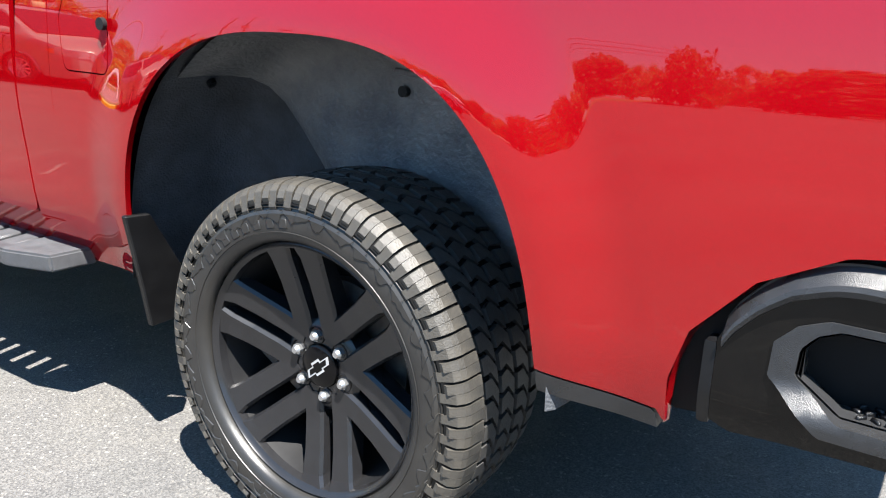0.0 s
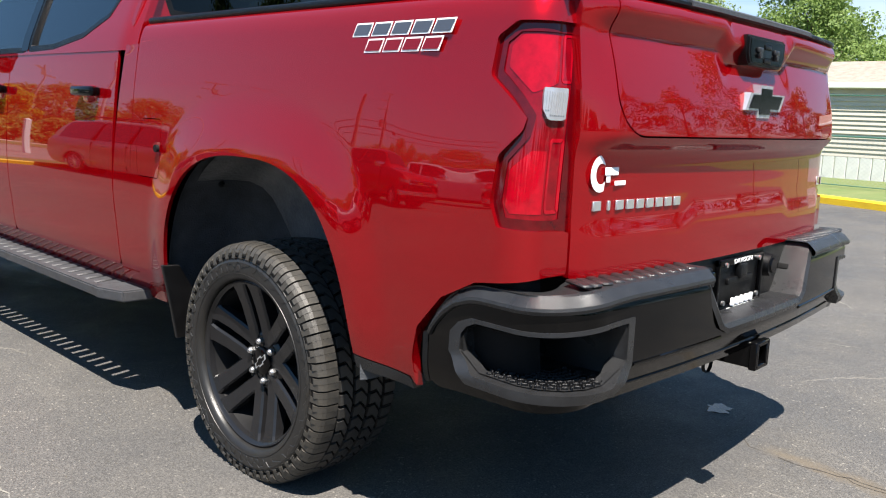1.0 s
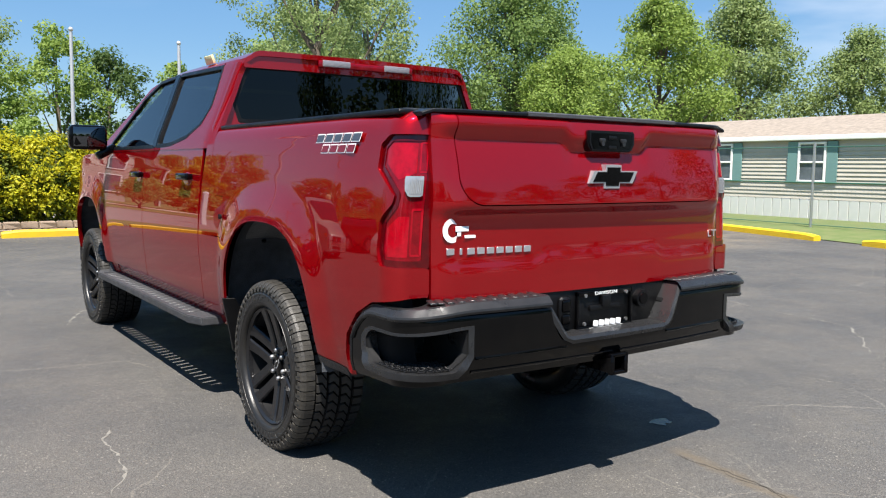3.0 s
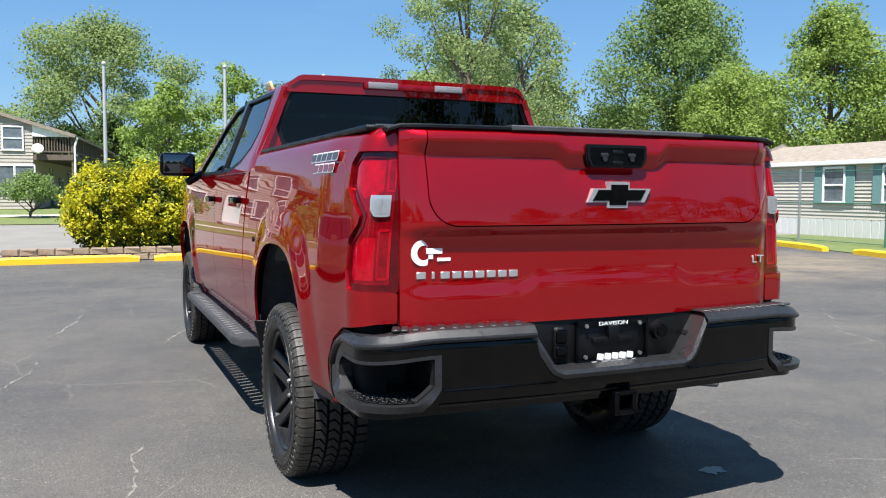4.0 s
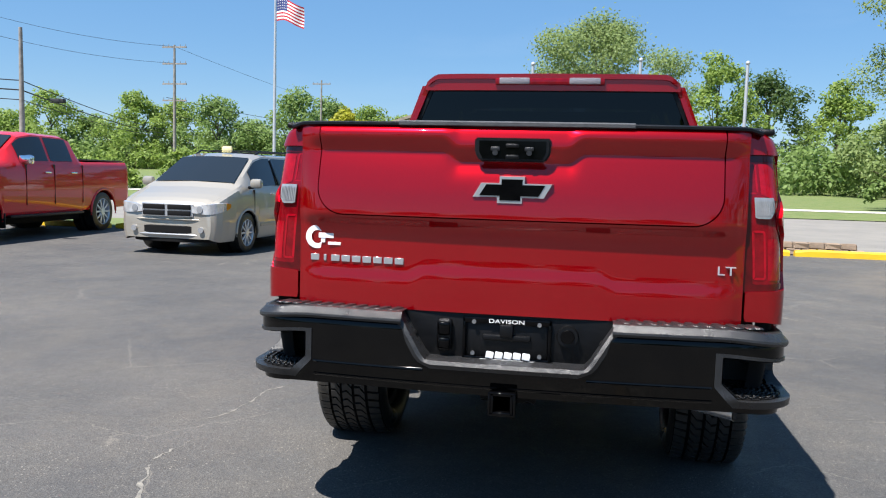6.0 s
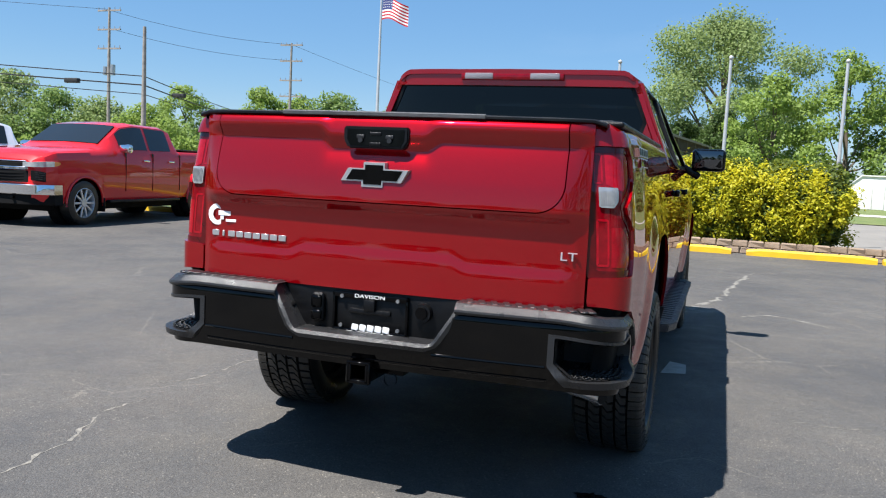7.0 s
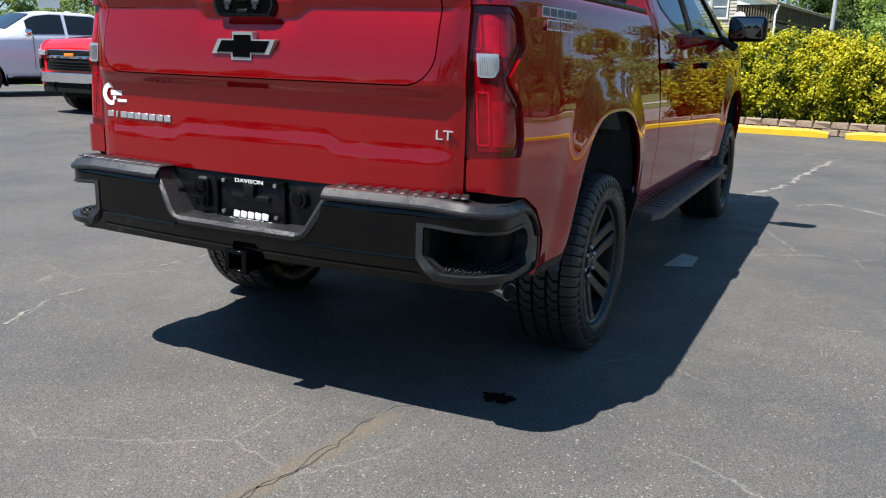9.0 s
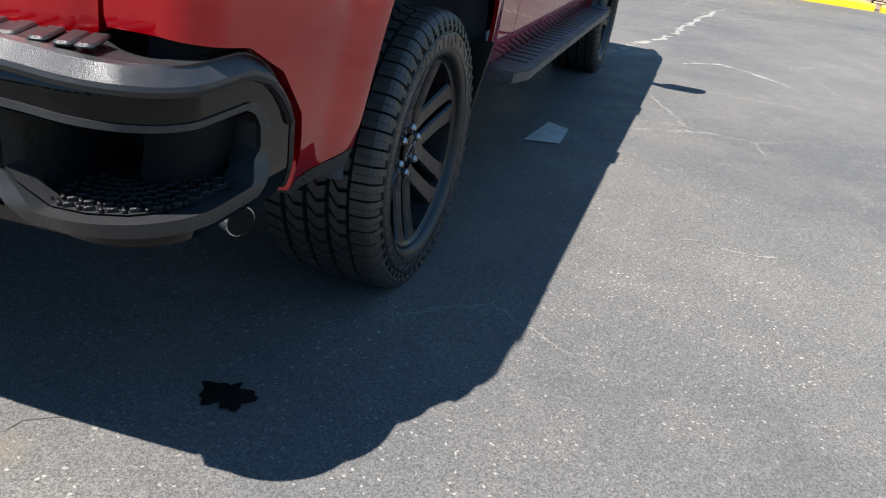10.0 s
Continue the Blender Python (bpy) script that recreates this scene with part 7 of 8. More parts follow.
def mobile_home(parent, L0, L1, depth, siding, shut, H=2.95, wins=None):
    lap_wall(parent, (0, L1), (0, L0), 0.62, lambda t: H, siding, lap=0.115)
    lap_wall(parent, (0, L0), (depth, L0), 0.62, lambda t: H + 0.9 * (1 - abs(t - .5) * 2), siding, lap=0.115)
    lap_wall(parent, (depth, L1), (0, L1), 0.62, lambda t: H + 0.9 * (1 - abs(t - .5) * 2), siding, lap=0.115)
    lap_wall(parent, (depth, L0), (depth, L1), 0.62, lambda t: H, siding, lap=0.3)
    bm = bmesh.new()
    box(bm, (0, 0, 0), (0.05, 0.285, 0.64), None, 0.012, 1)
    me = None
    for x, y, rz in [(0.0, L0 + 0.15 + k * 0.3, 0) for k in range(int((L1 - L0) / 0.3))] + [(0.15 + k * 0.3, L1 - 0.03, 90) for k in range(int(depth / 0.3))]:
        if me is None:
            ob = part("skirting_panel", bm, SKIRT, parent, smooth=False)
            me = ob.data
        else:
            ob = new("skirting_panel", me)
            ob.parent = parent
        ob.matrix_basis = pose(x, y, 0.30, 0, 0, rz)
    for sx, x0, x1 in ((0, -0.14, depth / 2), (1, depth + 0.14, depth / 2)):
        bm = bmesh.new()
        vs = [bm.verts.new(p) for p in ((x0, L0 - 0.3, H - 0.05), (x1, L0 - 0.3, H + 0.65), (x1, L1 + 0.3, H + 0.65), (x0, L1 + 0.3, H - 0.05))]
        f = bm.faces.new(vs)
        ext = bmesh.ops.extrude_face_region(bm, geom=[f])
        bmesh.ops.translate(bm, vec=(0, 0, 0.10), verts=[v for v in ext["geom"] if isinstance(v, bmesh.types.BMVert)])
        bmesh.ops.recalc_face_normals(bm, faces=bm.faces[:])
        part("roof", bm, ROOFING, parent, smooth=False)
    bm = bmesh.new()
    box(bm, (-0.15, (L0 + L1) / 2, H - 0.02), (0.06, L1 - L0 + 0.6, 0.14), None, 0.02, 1)
    part("gutter", bm, TRIM, parent)
    for y in (np.arange(L0 + 2.2, L1 - 1, 4.6) if wins is None else wins):
        window(parent, -0.02, float(y), H - 0.72 if wins else 1.95, 0.75, 1.1, -90, True, shut)


mobile_home(home, -16.0, 7.4, 4.6, SIDING_W, SHUTTER, 2.40, (2.8, 0.6, -2.54))
home2 = empty("mobile_home", Matrix.Translation((25.5, 30.0, -0.1)) @ pose(0, 0, 0, 0, 0, -12), "small tan-sided house with a low gabled roof", "house")
mobile_home(home2, -5.0, 5.0, 6.0, SIDING, SHUTTER, 2.3, ())
home3 = empty("blue_house", Matrix.Translation((32.5, 45.0, -0.1)) @ pose(0, 0, 0, 0, 0, 160), "single-storey blue-sided house with white trim", "house")
mobile_home(home3, -7.0, 5.0, 5.6, SIDING_B, TRIM, 2.75)

home4 = empty("blue_house", Matrix.Translation((48.0, 72.0, 0.3)) @ pose(0, 0, 0, 0, 0, 80), "far blue house with grey gabled roof", "house")
mobile_home(home4, -9.0, 5.0, 7.0, SIDING_B, TRIM, 2.45)
bm = bmesh.new()
for k in range(46):
    box(bm, (17.5 + k * 0.30, 40, land_z(40) + 0.45), (0.285, 0.05, 0.9), None, 0.01, 1)
part("panel_fence", bm, TRIM, None, "low white panel fence before the far houses", category="fence", smooth=False)
for k in range(5):
    sh = empty("low_shrub", Matrix.Translation((18.6 + k * 1.5, 25.6 + 0.3 * k, 0.1)), "low yellow-green shrub beside the street", "shrub", "low shrubs")
    rs_ = random.Random(60 + k)
    leaf_cloud("foliage", [(rs_.uniform(-.6, .6), rs_.uniform(-.4, .4), rs_.uniform(.2, .8)) for _ in range(14)], [rs_.uniform(.2, .35) for _ in range(14)], 2600, 0.055, LEAF_GOLD if k % 2 else LEAF_LIGHT, sh, 300 + k)
# ---- chain-link fence along the side ----
GREEN_METAL = mat("green_fence_metal", (0.06, 0.16, 0.12), 0.5, 0.3)
GALV = mat("galvanised_wire", (0.45, 0.46, 0.46), 0.4, 0.8)
fence = empty("chain_link_fence", Matrix.Translation((15.75, 0, 0)), "chain-link fence with galvanised rails and slim posts", "fence")
for k in range(11):
    y = -6 + k * 2.9
    x = 0.13 * (y - 4) * 0.6
    bm = bmesh.new()
    cyl(bm, (x, y, 0), (x, y, 2.05 if k in (2, 5, 7) else 1.15), 0.035 if k in (2, 5, 7) else 0.025, 8)
    part("fence_post", bm, GALV if k in (2, 5, 7) else GREEN_METAL, fence)
for k in range(10):
    y0, y1 = -6 + k * 2.9, -3.1 + k * 2.9
    x0, x1 = 0.13 * (y0 - 4) * 0.6, 0.13 * (y1 - 4) * 0.6
    for z, r in ((1.10, 0.018), (0.08, 0.010), (1.95, 0.012)):
        bm = bmesh.new()
        cyl(bm, (x0, y0, z), (x1, y1, z), r, 6)
        part("fence_rail", bm, GREEN_METAL, fence)
verts, faces = [], []
def wire(a, b, r=0.004):
    a, b = Vector(a), Vector(b)
    st = len(verts)
    off = Vector((0, 0.0, r)) if abs((b - a).z) < 0.2 else Vector((0, r, 0))
    verts.extend([a - off, b - off, b + off, a + off])
    faces.append((st, st + 1, st + 2, st + 3))
for k in range(300):
    y = -7.2 + k * 0.10
    for d in (1, -1):
        ya, yb = y, y + d * 1.2
        if -6 < min(ya, yb) and max(ya, yb) < 23:
            wire((0.078 * (ya - 4), ya, 0.08), (0.078 * (yb - 4), yb, 1.08))
mesh("wire_mesh", verts, faces, GALV, fence, smooth=False, kind="stuff")

# ---- signs, flagpole, utility poles and wires ----
sign = empty("sign_post", Matrix.Translation((12.3, 14.95, 0)), "white wooden post with a small white notice board", "sign")
bm = bmesh.new()
box(bm, (0, 0, 0.94), (0.17, 0.17, 1.88), None, 0.012, 1)
cyl(bm, (0, 0, 1.88), (0, 0, 1.97), 0.11, 4, 0.01)
part("post", bm, TRIM, sign, smooth=False)
bm = bmesh.new()
box(bm, (0.02, -0.10, 1.25), (0.50, 0.03, 0.62), None, 0.01, 1)
part("board", bm, TRIM, sign)
post2 = empty("white_post", Matrix.Translation((-7.7, 21.5, 0)), "white wooden post on the grass strip", "post")
bm = bmesh.new()
box(bm, (0, 0, 0.85), (0.15, 0.15, 1.7), None, 0.012, 1)
cyl(bm, (0, 0, 1.7), (0, 0, 1.77), 0.10, 4, 0.01)
part("post", bm, TRIM, post2, smooth=False)

shed = empty("garden_shed", Matrix.Translation((8.2, 42.0, land_z(42.0))) @ pose(0, 0, 0, 0, 0, -8), "small white panelled garden shed on the far lawn", "shed")
bm = bmesh.new()
prism(bm, [(-0.95, 0.0), (-0.95, 1.25), (-0.5, 1.62), (0.5, 1.62), (0.95, 1.25), (0.95, 0.0)], -0.8, 0.8, 1.0)
part("shed_body", bm, TRIM, shed, smooth=False)
bm = bmesh.new()
prism(bm, [(-1.03, 1.22), (-0.52, 1.68), (0.52, 1.68), (1.03, 1.22), (0.97, 1.22), (0.5, 1.62), (-0.5, 1.62), (-0.97, 1.22)], -0.86, 0.86, 1.0)
part("roof", bm, SKIRT, shed, smooth=False)
for x in (-0.27, 0.27):
    bm = bmesh.new()
    box(bm, (x, -0.815, 0.62), (0.52, 0.03, 1.2), None, 0.008, 1)
    part("door", bm, SKIRT, shed)
notice = empty("notice_board", Matrix.Translation((-33.2, 25.0, land_z(25.0))) @ pose(0, 0, 0, 0, 0, 52), "small white notice board on two tall posts", "sign")
for x in (-0.3, 0.3):
    bm = bmesh.new()
    box(bm, (x, 0, 1.5), (0.06, 0.06, 3.0), None, 0.006, 1)
    part("post", bm, TRIM, notice)
bm = bmesh.new()
box(bm, (0, -0.05, 3.0), (0.95, 0.04, 0.48), None, 0.008, 1)
part("board", bm, TRIM, notice)
FLAG_R = mat("flag_red_cloth", (0.42, 0.02, 0.03), 0.8)
FLAG_W = mat("flag_white_cloth", (0.75, 0.75, 0.75), 0.8)
FLAG_B = mat("flag_blue_cloth", (0.03, 0.045, 0.16), 0.8)
FX, FY = -12.9, 29.0
flagpole = empty("flagpole", Matrix.Translation((FX, FY, land_z(FY))), "tall pale flagpole flying a striped flag", "flagpole")
tube("shaft", [(0, 0, 0), (0, 0, 4.5), (0, 0, 8.75)], [0.075, 0.065, 0.042], POLE, flagpole, n=10)
bm = bmesh.new()
bmesh.ops.create_uvsphere(bm, u_segments=10, v_segments=8, radius=0.09, matrix=Matrix.Translation((0, 0, 8.82)))
part("ball", bm, POLE, flagpole)


def flag_pt(u, v):
    """u along the fly 0..1, v down 0..1: cloth blown out in soft waves."""
    return Vector((0.06 + u * 1.24, -0.25 * u + 0.12 * math.sin(u * 7 + v * 1.5) * u, 8.20 - v * 0.84 - 0.34 * u * u + 0.05 * math.sin(u * 6)))


flag = new("flag")
flag.parent = flagpole
tagged(flag, "striped red and white flag with a blue corner")
for k in range(13):
    verts, faces = [], []
    u0 = 0.40 if k < 7 else 0.0
    for i in range(15):
        u = u0 + (1 - u0) * i / 14
        verts += [flag_pt(u, k / 13), flag_pt(u, (k + 1) / 13)]
    faces = [(2 * i, 2 * i + 2, 2 * i + 3, 2 * i + 1) for i in range(14)]
    mesh("stripe", verts, faces, FLAG_R if k % 2 == 0 else FLAG_W, flag)
verts, faces = [], []
for i in range(7):
    for j in range(8):
        verts.append(flag_pt(0.40 * i / 6, 7 / 13 * j / 7))
faces = [(i * 8 + j, (i + 1) * 8 + j, (i + 1) * 8 + j + 1, i * 8 + j + 1) for i in range(6) for j in range(7)]
mesh("canton", verts, faces, FLAG_B, flag)
bm = bmesh.new()
for i in range(5):
    for j in range(4):
        p = flag_pt(0.05 + 0.075 * i, 0.06 + 0.12 * j) + Vector((0, -0.006, 0))
        bmesh.ops.create_circle(bm, cap_ends=True, segments=5, radius=0.022, matrix=Matrix.Translation(p) @ pose(0, 0, 0, 90, 0, 0))
part("stars", bm, FLAG_W, flag)


def utility_pole(x, y, h, arms, transformer=False):
    p = empty("utility_pole", Matrix.Translation((x, y, land_z(y))), "tall weathered wooden utility pole with crossarms", "utility pole", "utility poles")
    tube("mast", [(0, 0, 0), (0, 0, h * 0.5), (0, 0, h)], [0.105, 0.09, 0.06], WOOD_POLE, p, n=10)
    for z in arms:
        bm = bmesh.new()
        box(bm, (0, 0, z), (1.5, 0.07, 0.08))
        arm = part("crossarm", bm, WOOD_POLE, p)
        for k in (-0.70, -0.36, 0.36, 0.70):
            bm = bmesh.new()
            cyl(bm, (k, 0, z + 0.04), (k, 0, z + 0.17), 0.028, 8, 0.018)
            part("insulator", bm, GALV, arm)
    if transformer:
        bm = bmesh.new()
        cyl(bm, (0.26, 0, h * 0.60), (0.26, 0, h * 0.60 + 0.55), 0.13, 14)
        cyl(bm, (-0.24, 0, h * 0.60), (-0.24, 0, h * 0.60 + 0.45), 0.11, 14)
        part("transformer", bm, GALV, p)
    return p


PA, PB, PC = (-30.5, 33.0), (-19.6, 22.5), (-24.0, 41.0)
utility_pole(*PA, 8.9, (8.75, 7.75, 6.75), True)
utility_pole(*PB, 6.12, ())
utility_pole(*PC, 8.12, (8.0, 7.05, 5.9, 4.95), False)
utility_pole(-21.7, 60.0, 8.0, (7.7,))
WIRE = mat("black_cable", (0.02, 0.02, 0.02), 0.6)


def cable(a, b, sag, r=0.022):
    a, b = Vector(a), Vector(b)
    pts = []
    for k in range(15):
        t = k / 14
        p = a.lerp(b, t)
        p.z -= sag * 4 * t * (1 - t)
        pts.append(tuple(p))
    return tube("overhead_cable", pts, r, WIRE, None, "thin black overhead cable between poles", "cable", n=5)


for z, sg, r in ((4.35, 0.25, 0.020), (4.02, 0.25, 0.026), (3.68, 0.2, 0.016)):
    cable((-58.0, 12.0, z + 2.3), (*PB, z), sg, r)
    cable((*PB, z), (-36.3, 61.9, z + 0.5), sg, r)
for a, b in (((-36.3, 61.9, 6.9), (-28.0, 96.0, 6.5)), ((-36.3, 61.9, 6.2), (-28.0, 96.0, 5.9)), ((-36.3, 61.9, 7.6), (-26.0, 96.0, 7.4))):
    cable(a, b, 0.7, 0.022)
for dz in (0.0, 0.95):
    cable((*PA, 9.05 - dz), (*PC, 8.5 - dz), 0.3, 0.010)
cable((-66.0, 22.0, 11.5), (*PA, 9.1), 0.4, 0.010)
cable((*PC, 8.5), (-25.0, 92.0, 8.2), 0.4, 0.010)
# two splice boxes hung on the lower cables
for a, t in (((-58.0, 12.0), 0.93), ((-36.3, 61.9), 0.12)):
    bm = bmesh.new()
    q = Vector((*(a), 0)).lerp(Vector((*PB, 0)), t) if t > 0.5 else Vector((*PB, 0)).lerp(Vector((*(a), 0)), t)
    box(bm, (q.x, q.y, 4.08), (0.62, 0.20, 0.18), None, 0.03)
    part("splice_box", bm, WIRE, None, "black splice box hung on an overhead cable", category="cable box", group="splice boxes")

# ---- parked vehicles ----
def ring_points(hw, ht, zb, zbelt, ztop):
    low = min(zb, 0.45)
    zs, xs = (low, low + 0.12, (low + zbelt) / 2, zbelt - 0.10, zbelt), (hw * 0.95, hw * 0.99, hw, hw * 0.99, hw * 0.955)
    half = [(float(np.interp(max(z, zb), zs, xs)), max(z, zb) + 0.0005 * k) for k, z in enumerate(zs)] + [ (ht + (hw * 0.955 - ht) * 0.42, zbelt + (ztop - zbelt) * 0.55), (ht, max(ztop - 0.05, zbelt + 0.004)), (ht * 0.86, max(ztop - 0.008, zbelt + 0.008)), (0, ztop + 0.012)]
    return [(-x, z) for x, z in half] + [(x, z) for x, z in half[-2::-1]]


def parked_car(name, label, m, paint, stations, wheels, glass_spans, wheel_r, dark_low=True, category="car", rim_mat=None, extras=None, wscreen=None, rscreen=None):
    """A lofted body through cross sections (y, zb, zbelt, ztop, hw, ht), with windows, wheels, lamps and bumper."""
    car = empty(name, m, label, category)
    st = np.array(stations, float)
    ys = np.unique(np.concatenate([np.arange(st[0, 0], st[-1, 0], 0.035), st[:, 0]]))
    cols = [np.interp(ys, st[:, 0], st[:, k]) for k in range(1, 6)]
    rings = []
    for i, y in enumerate(ys):
        zb, zbelt, ztop, hw, ht = (float(c[i]) for c in cols)
        for wy in wheels:
            d = abs(y - wy)
            if d < wheel_r * 1.22:
                zb = max(zb, wheel_r + math.sqrt(max(0, (wheel_r * 1.22) ** 2 - d * d)) * 0.98)
        rings.append(ring_points(hw, ht, zb, zbelt, max(ztop, zbelt + 0.01)))
    n = len(rings[0])
    verts = [(x, y, z) for y, r in zip(ys, rings) for x, z in r]
    faces = [(i * n + k, (i + 1) * n + k, (i + 1) * n + k + 1, i * n + k + 1) for i in range(len(ys) - 1) for k in range(n - 1)]
    faces += [tuple(range(n)), tuple(range((len(ys) - 1) * n, len(ys) * n))[::-1]]
    bm = bmesh.new()
    vv = [bm.verts.new(v) for v in verts]
    for f in faces:
        try:
            bm.faces.new([vv[k] for k in f])
        except ValueError:
            pass
    bmesh.ops.recalc_face_normals(bm, faces=bm.faces[:])
    part("body", bm, paint, car, angle=32)
    # side windows lie on the upper flank
    for y0, y1, lift in glass_spans:
        for s in (-1, 1):
            verts, faces = [], []
            yy = np.linspace(y0, y1, 8)
            for y in yy:
                zb, zbelt, ztop, hw, ht = (float(np.interp(y, ys, c)) for c in cols)
                p = ring_points(hw, ht, zb, zbelt, ztop)
                if s > 0:
                    p = [(-x, z) for x, z in p]
                a, b, c = Vector((p[4][0], y, p[4][1])), Vector((p[5][0], y, p[5][1])), Vector((p[6][0], y, p[6][1]))
                a = a.lerp(b, 0.12 + lift)
                c = b.lerp(c, 0.86)
                off = Vector((-s * 0 + (-0.006 if s < 0 else 0.006), 0, 0.002))
                off = Vector(((0.006 if a.x > 0 else -0.006), 0, 0.002))
                verts += [a + off, b + off, c + off]
            faces = [(3 * i + k, 3 * i + 3 + k, 3 * i + 4 + k, 3 * i + 1 + k) for i in range(len(yy) - 1) for k in (0, 1)]
            mesh("side_window", verts, faces, PANE, car)
    for scr in (wscreen, rscreen):
        if scr:
            y0, y1 = scr
            verts, faces = [], []
            yy = np.linspace(y0, y1, 6)
            for y in yy:
                zb, zbelt, ztop, hw, ht = (float(np.interp(y, ys, c)) for c in cols)
                for t in np.linspace(-0.91, 0.91, 7):
                    verts.append((t * ht, y, ztop + 0.022 - 0.024 * t * t))
            faces = [(i * 7 + k, (i + 1) * 7 + k, (i + 1) * 7 + k + 1, i * 7 + k + 1) for i in range(5) for k in range(6)]
            mesh("windscreen", verts, faces, PANE, car)
    for wy in wheels:
        for s in (-1, 1):
            hw = float(np.interp(wy, ys, cols[3]))
            w = new("wheel")
            w.parent = car
            w.matrix_basis = pose(s * (hw - 0.13), wy, wheel_r, 0, 0, 0 if s > 0 else 180)
            bm = bmesh.new()
            lathe(bm, [(-0.11, wheel_r * 0.66), (-0.12, wheel_r * 0.85), (-0.10, wheel_r), (0.10, wheel_r), (0.12, wheel_r * 0.86), (0.115, wheel_r * 0.68)], 32)
            part("tyre", bm, RUBBER, w)
            bm = bmesh.new()
            lathe(bm, [(0.112, wheel_r * 0.69), (0.118, wheel_r * 0.66), (0.06, wheel_r * 0.60), (-0.05, wheel_r * 0.58)], 32)
            for k in range(10):
                a = radians(36 * k)
                box(bm, (0.09, wheel_r * 0.34 * math.cos(a), wheel_r * 0.34 * math.sin(a)), (0.03, wheel_r * 0.64, wheel_r * 0.095), pose(0, 0, 0, math.degrees(a), 0, 0), 0.006, 1)
            cyl(bm, (0.06, 0, 0), (0.112, 0, 0), wheel_r * 0.17, 14)
            part("rim", bm, rim_mat or CHROME, w)
            bm = bmesh.new()
            cyl(bm, (-0.06, 0, 0), (-0.02, 0, 0), wheel_r * 0.57, 24)
            part("brake", bm, DARK, w)
            # solid near-black disc stands for the shade inside the wheel arch
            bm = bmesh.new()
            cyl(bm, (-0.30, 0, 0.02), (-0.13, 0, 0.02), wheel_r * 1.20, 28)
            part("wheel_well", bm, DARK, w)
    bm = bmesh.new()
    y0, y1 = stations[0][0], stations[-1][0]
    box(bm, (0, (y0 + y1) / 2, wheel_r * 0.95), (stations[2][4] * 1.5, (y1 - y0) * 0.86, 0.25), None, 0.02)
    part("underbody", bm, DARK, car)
    if extras:
        extras(car)
    return car


def piece(car, name, c, size, material, bevel=0.012, m=None, label=""):
    bm = bmesh.new()
    box(bm, c, size, m, bevel, 2)
    return part(name, bm, material, car, label)


def bowed(car, name, y, z, w, d, h, bow, material, label="", power=3):
    """A bar across the nose whose ends sweep back."""
    bm = bmesh.new()
    rings = []
    for k in range(19):
        t = -1 + 2 * k / 18
        yy = y + bow * abs(t) ** power
        c = 0.012
        rings.append([bm.verts.new((t * w / 2, yy + a, z + b)) for a, b in ((-d / 2, -h / 2 + c), (-d / 2, h / 2 - c), (-d / 2 + c, h / 2), (d / 2, h / 2), (d / 2, -h / 2), (-d / 2 + c, -h / 2))])
    for p, q in zip(rings, rings[1:]):
        for i in range(6):
            bm.faces.new((p[i], q[i], q[(i + 1) % 6], p[(i + 1) % 6]))
    bm.faces.new(rings[0])
    bm.faces.new(rings[-1][::-1])
    bmesh.ops.recalc_face_normals(bm, faces=bm.faces[:])
    return part(name, bm, material, car, label)


def wrap(car, name, path, material, out=0.010, label=""):
    """A lens or trim bent round a corner: path of (x, y, low, high) on the right flank, mirrored by the sign of x; it has thickness."""
    p = np.array(path, float)
    t = np.linspace(0, len(p) - 1, 22)
    q = np.stack([np.interp(t, range(len(p)), p[:, k]) for k in range(4)], 1)
    d = np.gradient(q[:, :2], axis=0)
    n = np.stack([d[:, 1], -d[:, 0]], 1) * np.sign(p[-1, 0])
    n /= np.linalg.norm(n, axis=1)[:, None]
    verts = []
    for (x, y, lo, hi), (nx, ny) in zip(q, n):
        verts += [(x - nx * 0.03, y - ny * 0.03, lo), (x + nx * out, y + ny * out, lo + 0.008), (x + nx * out, y + ny * out, hi - 0.008), (x - nx * 0.03, y - ny * 0.03, hi)]
    m = len(q)
    faces = [(4 * i + k, 4 * i + 4 + k, 4 * i + 5 + k, 4 * i + 1 + k) for i in range(m - 1) for k in range(3)] + [(0, 1, 2, 3), (4 * m - 1, 4 * m - 2, 4 * m - 3, 4 * m - 4)]
    return mesh(name, verts, faces, material, car, label, angle=50)


def arch_lips(car, wheels, wheel_r, half, paint):
    """Rolled edge round each wheel opening."""
    for wy in wheels:
        for s in (-1, 1):
            pts = [(s * half(wy), wy + wheel_r * 1.20 * math.cos(a), wheel_r + wheel_r * 1.18 * math.sin(a)) for a in np.linspace(-0.12, math.pi + 0.12, 26)]
            tube("wheel_arch_lip", pts, 0.022, paint, car, n=8)


HEADLAMP = mat("headlamp_lens", (0.55, 0.56, 0.57), 0.10, 0.4, coat=1.0, vary=0.3, scale=9)
AMBER = mat("amber_lens", (0.7, 0.22, 0.02), 0.15, coat=1.0)


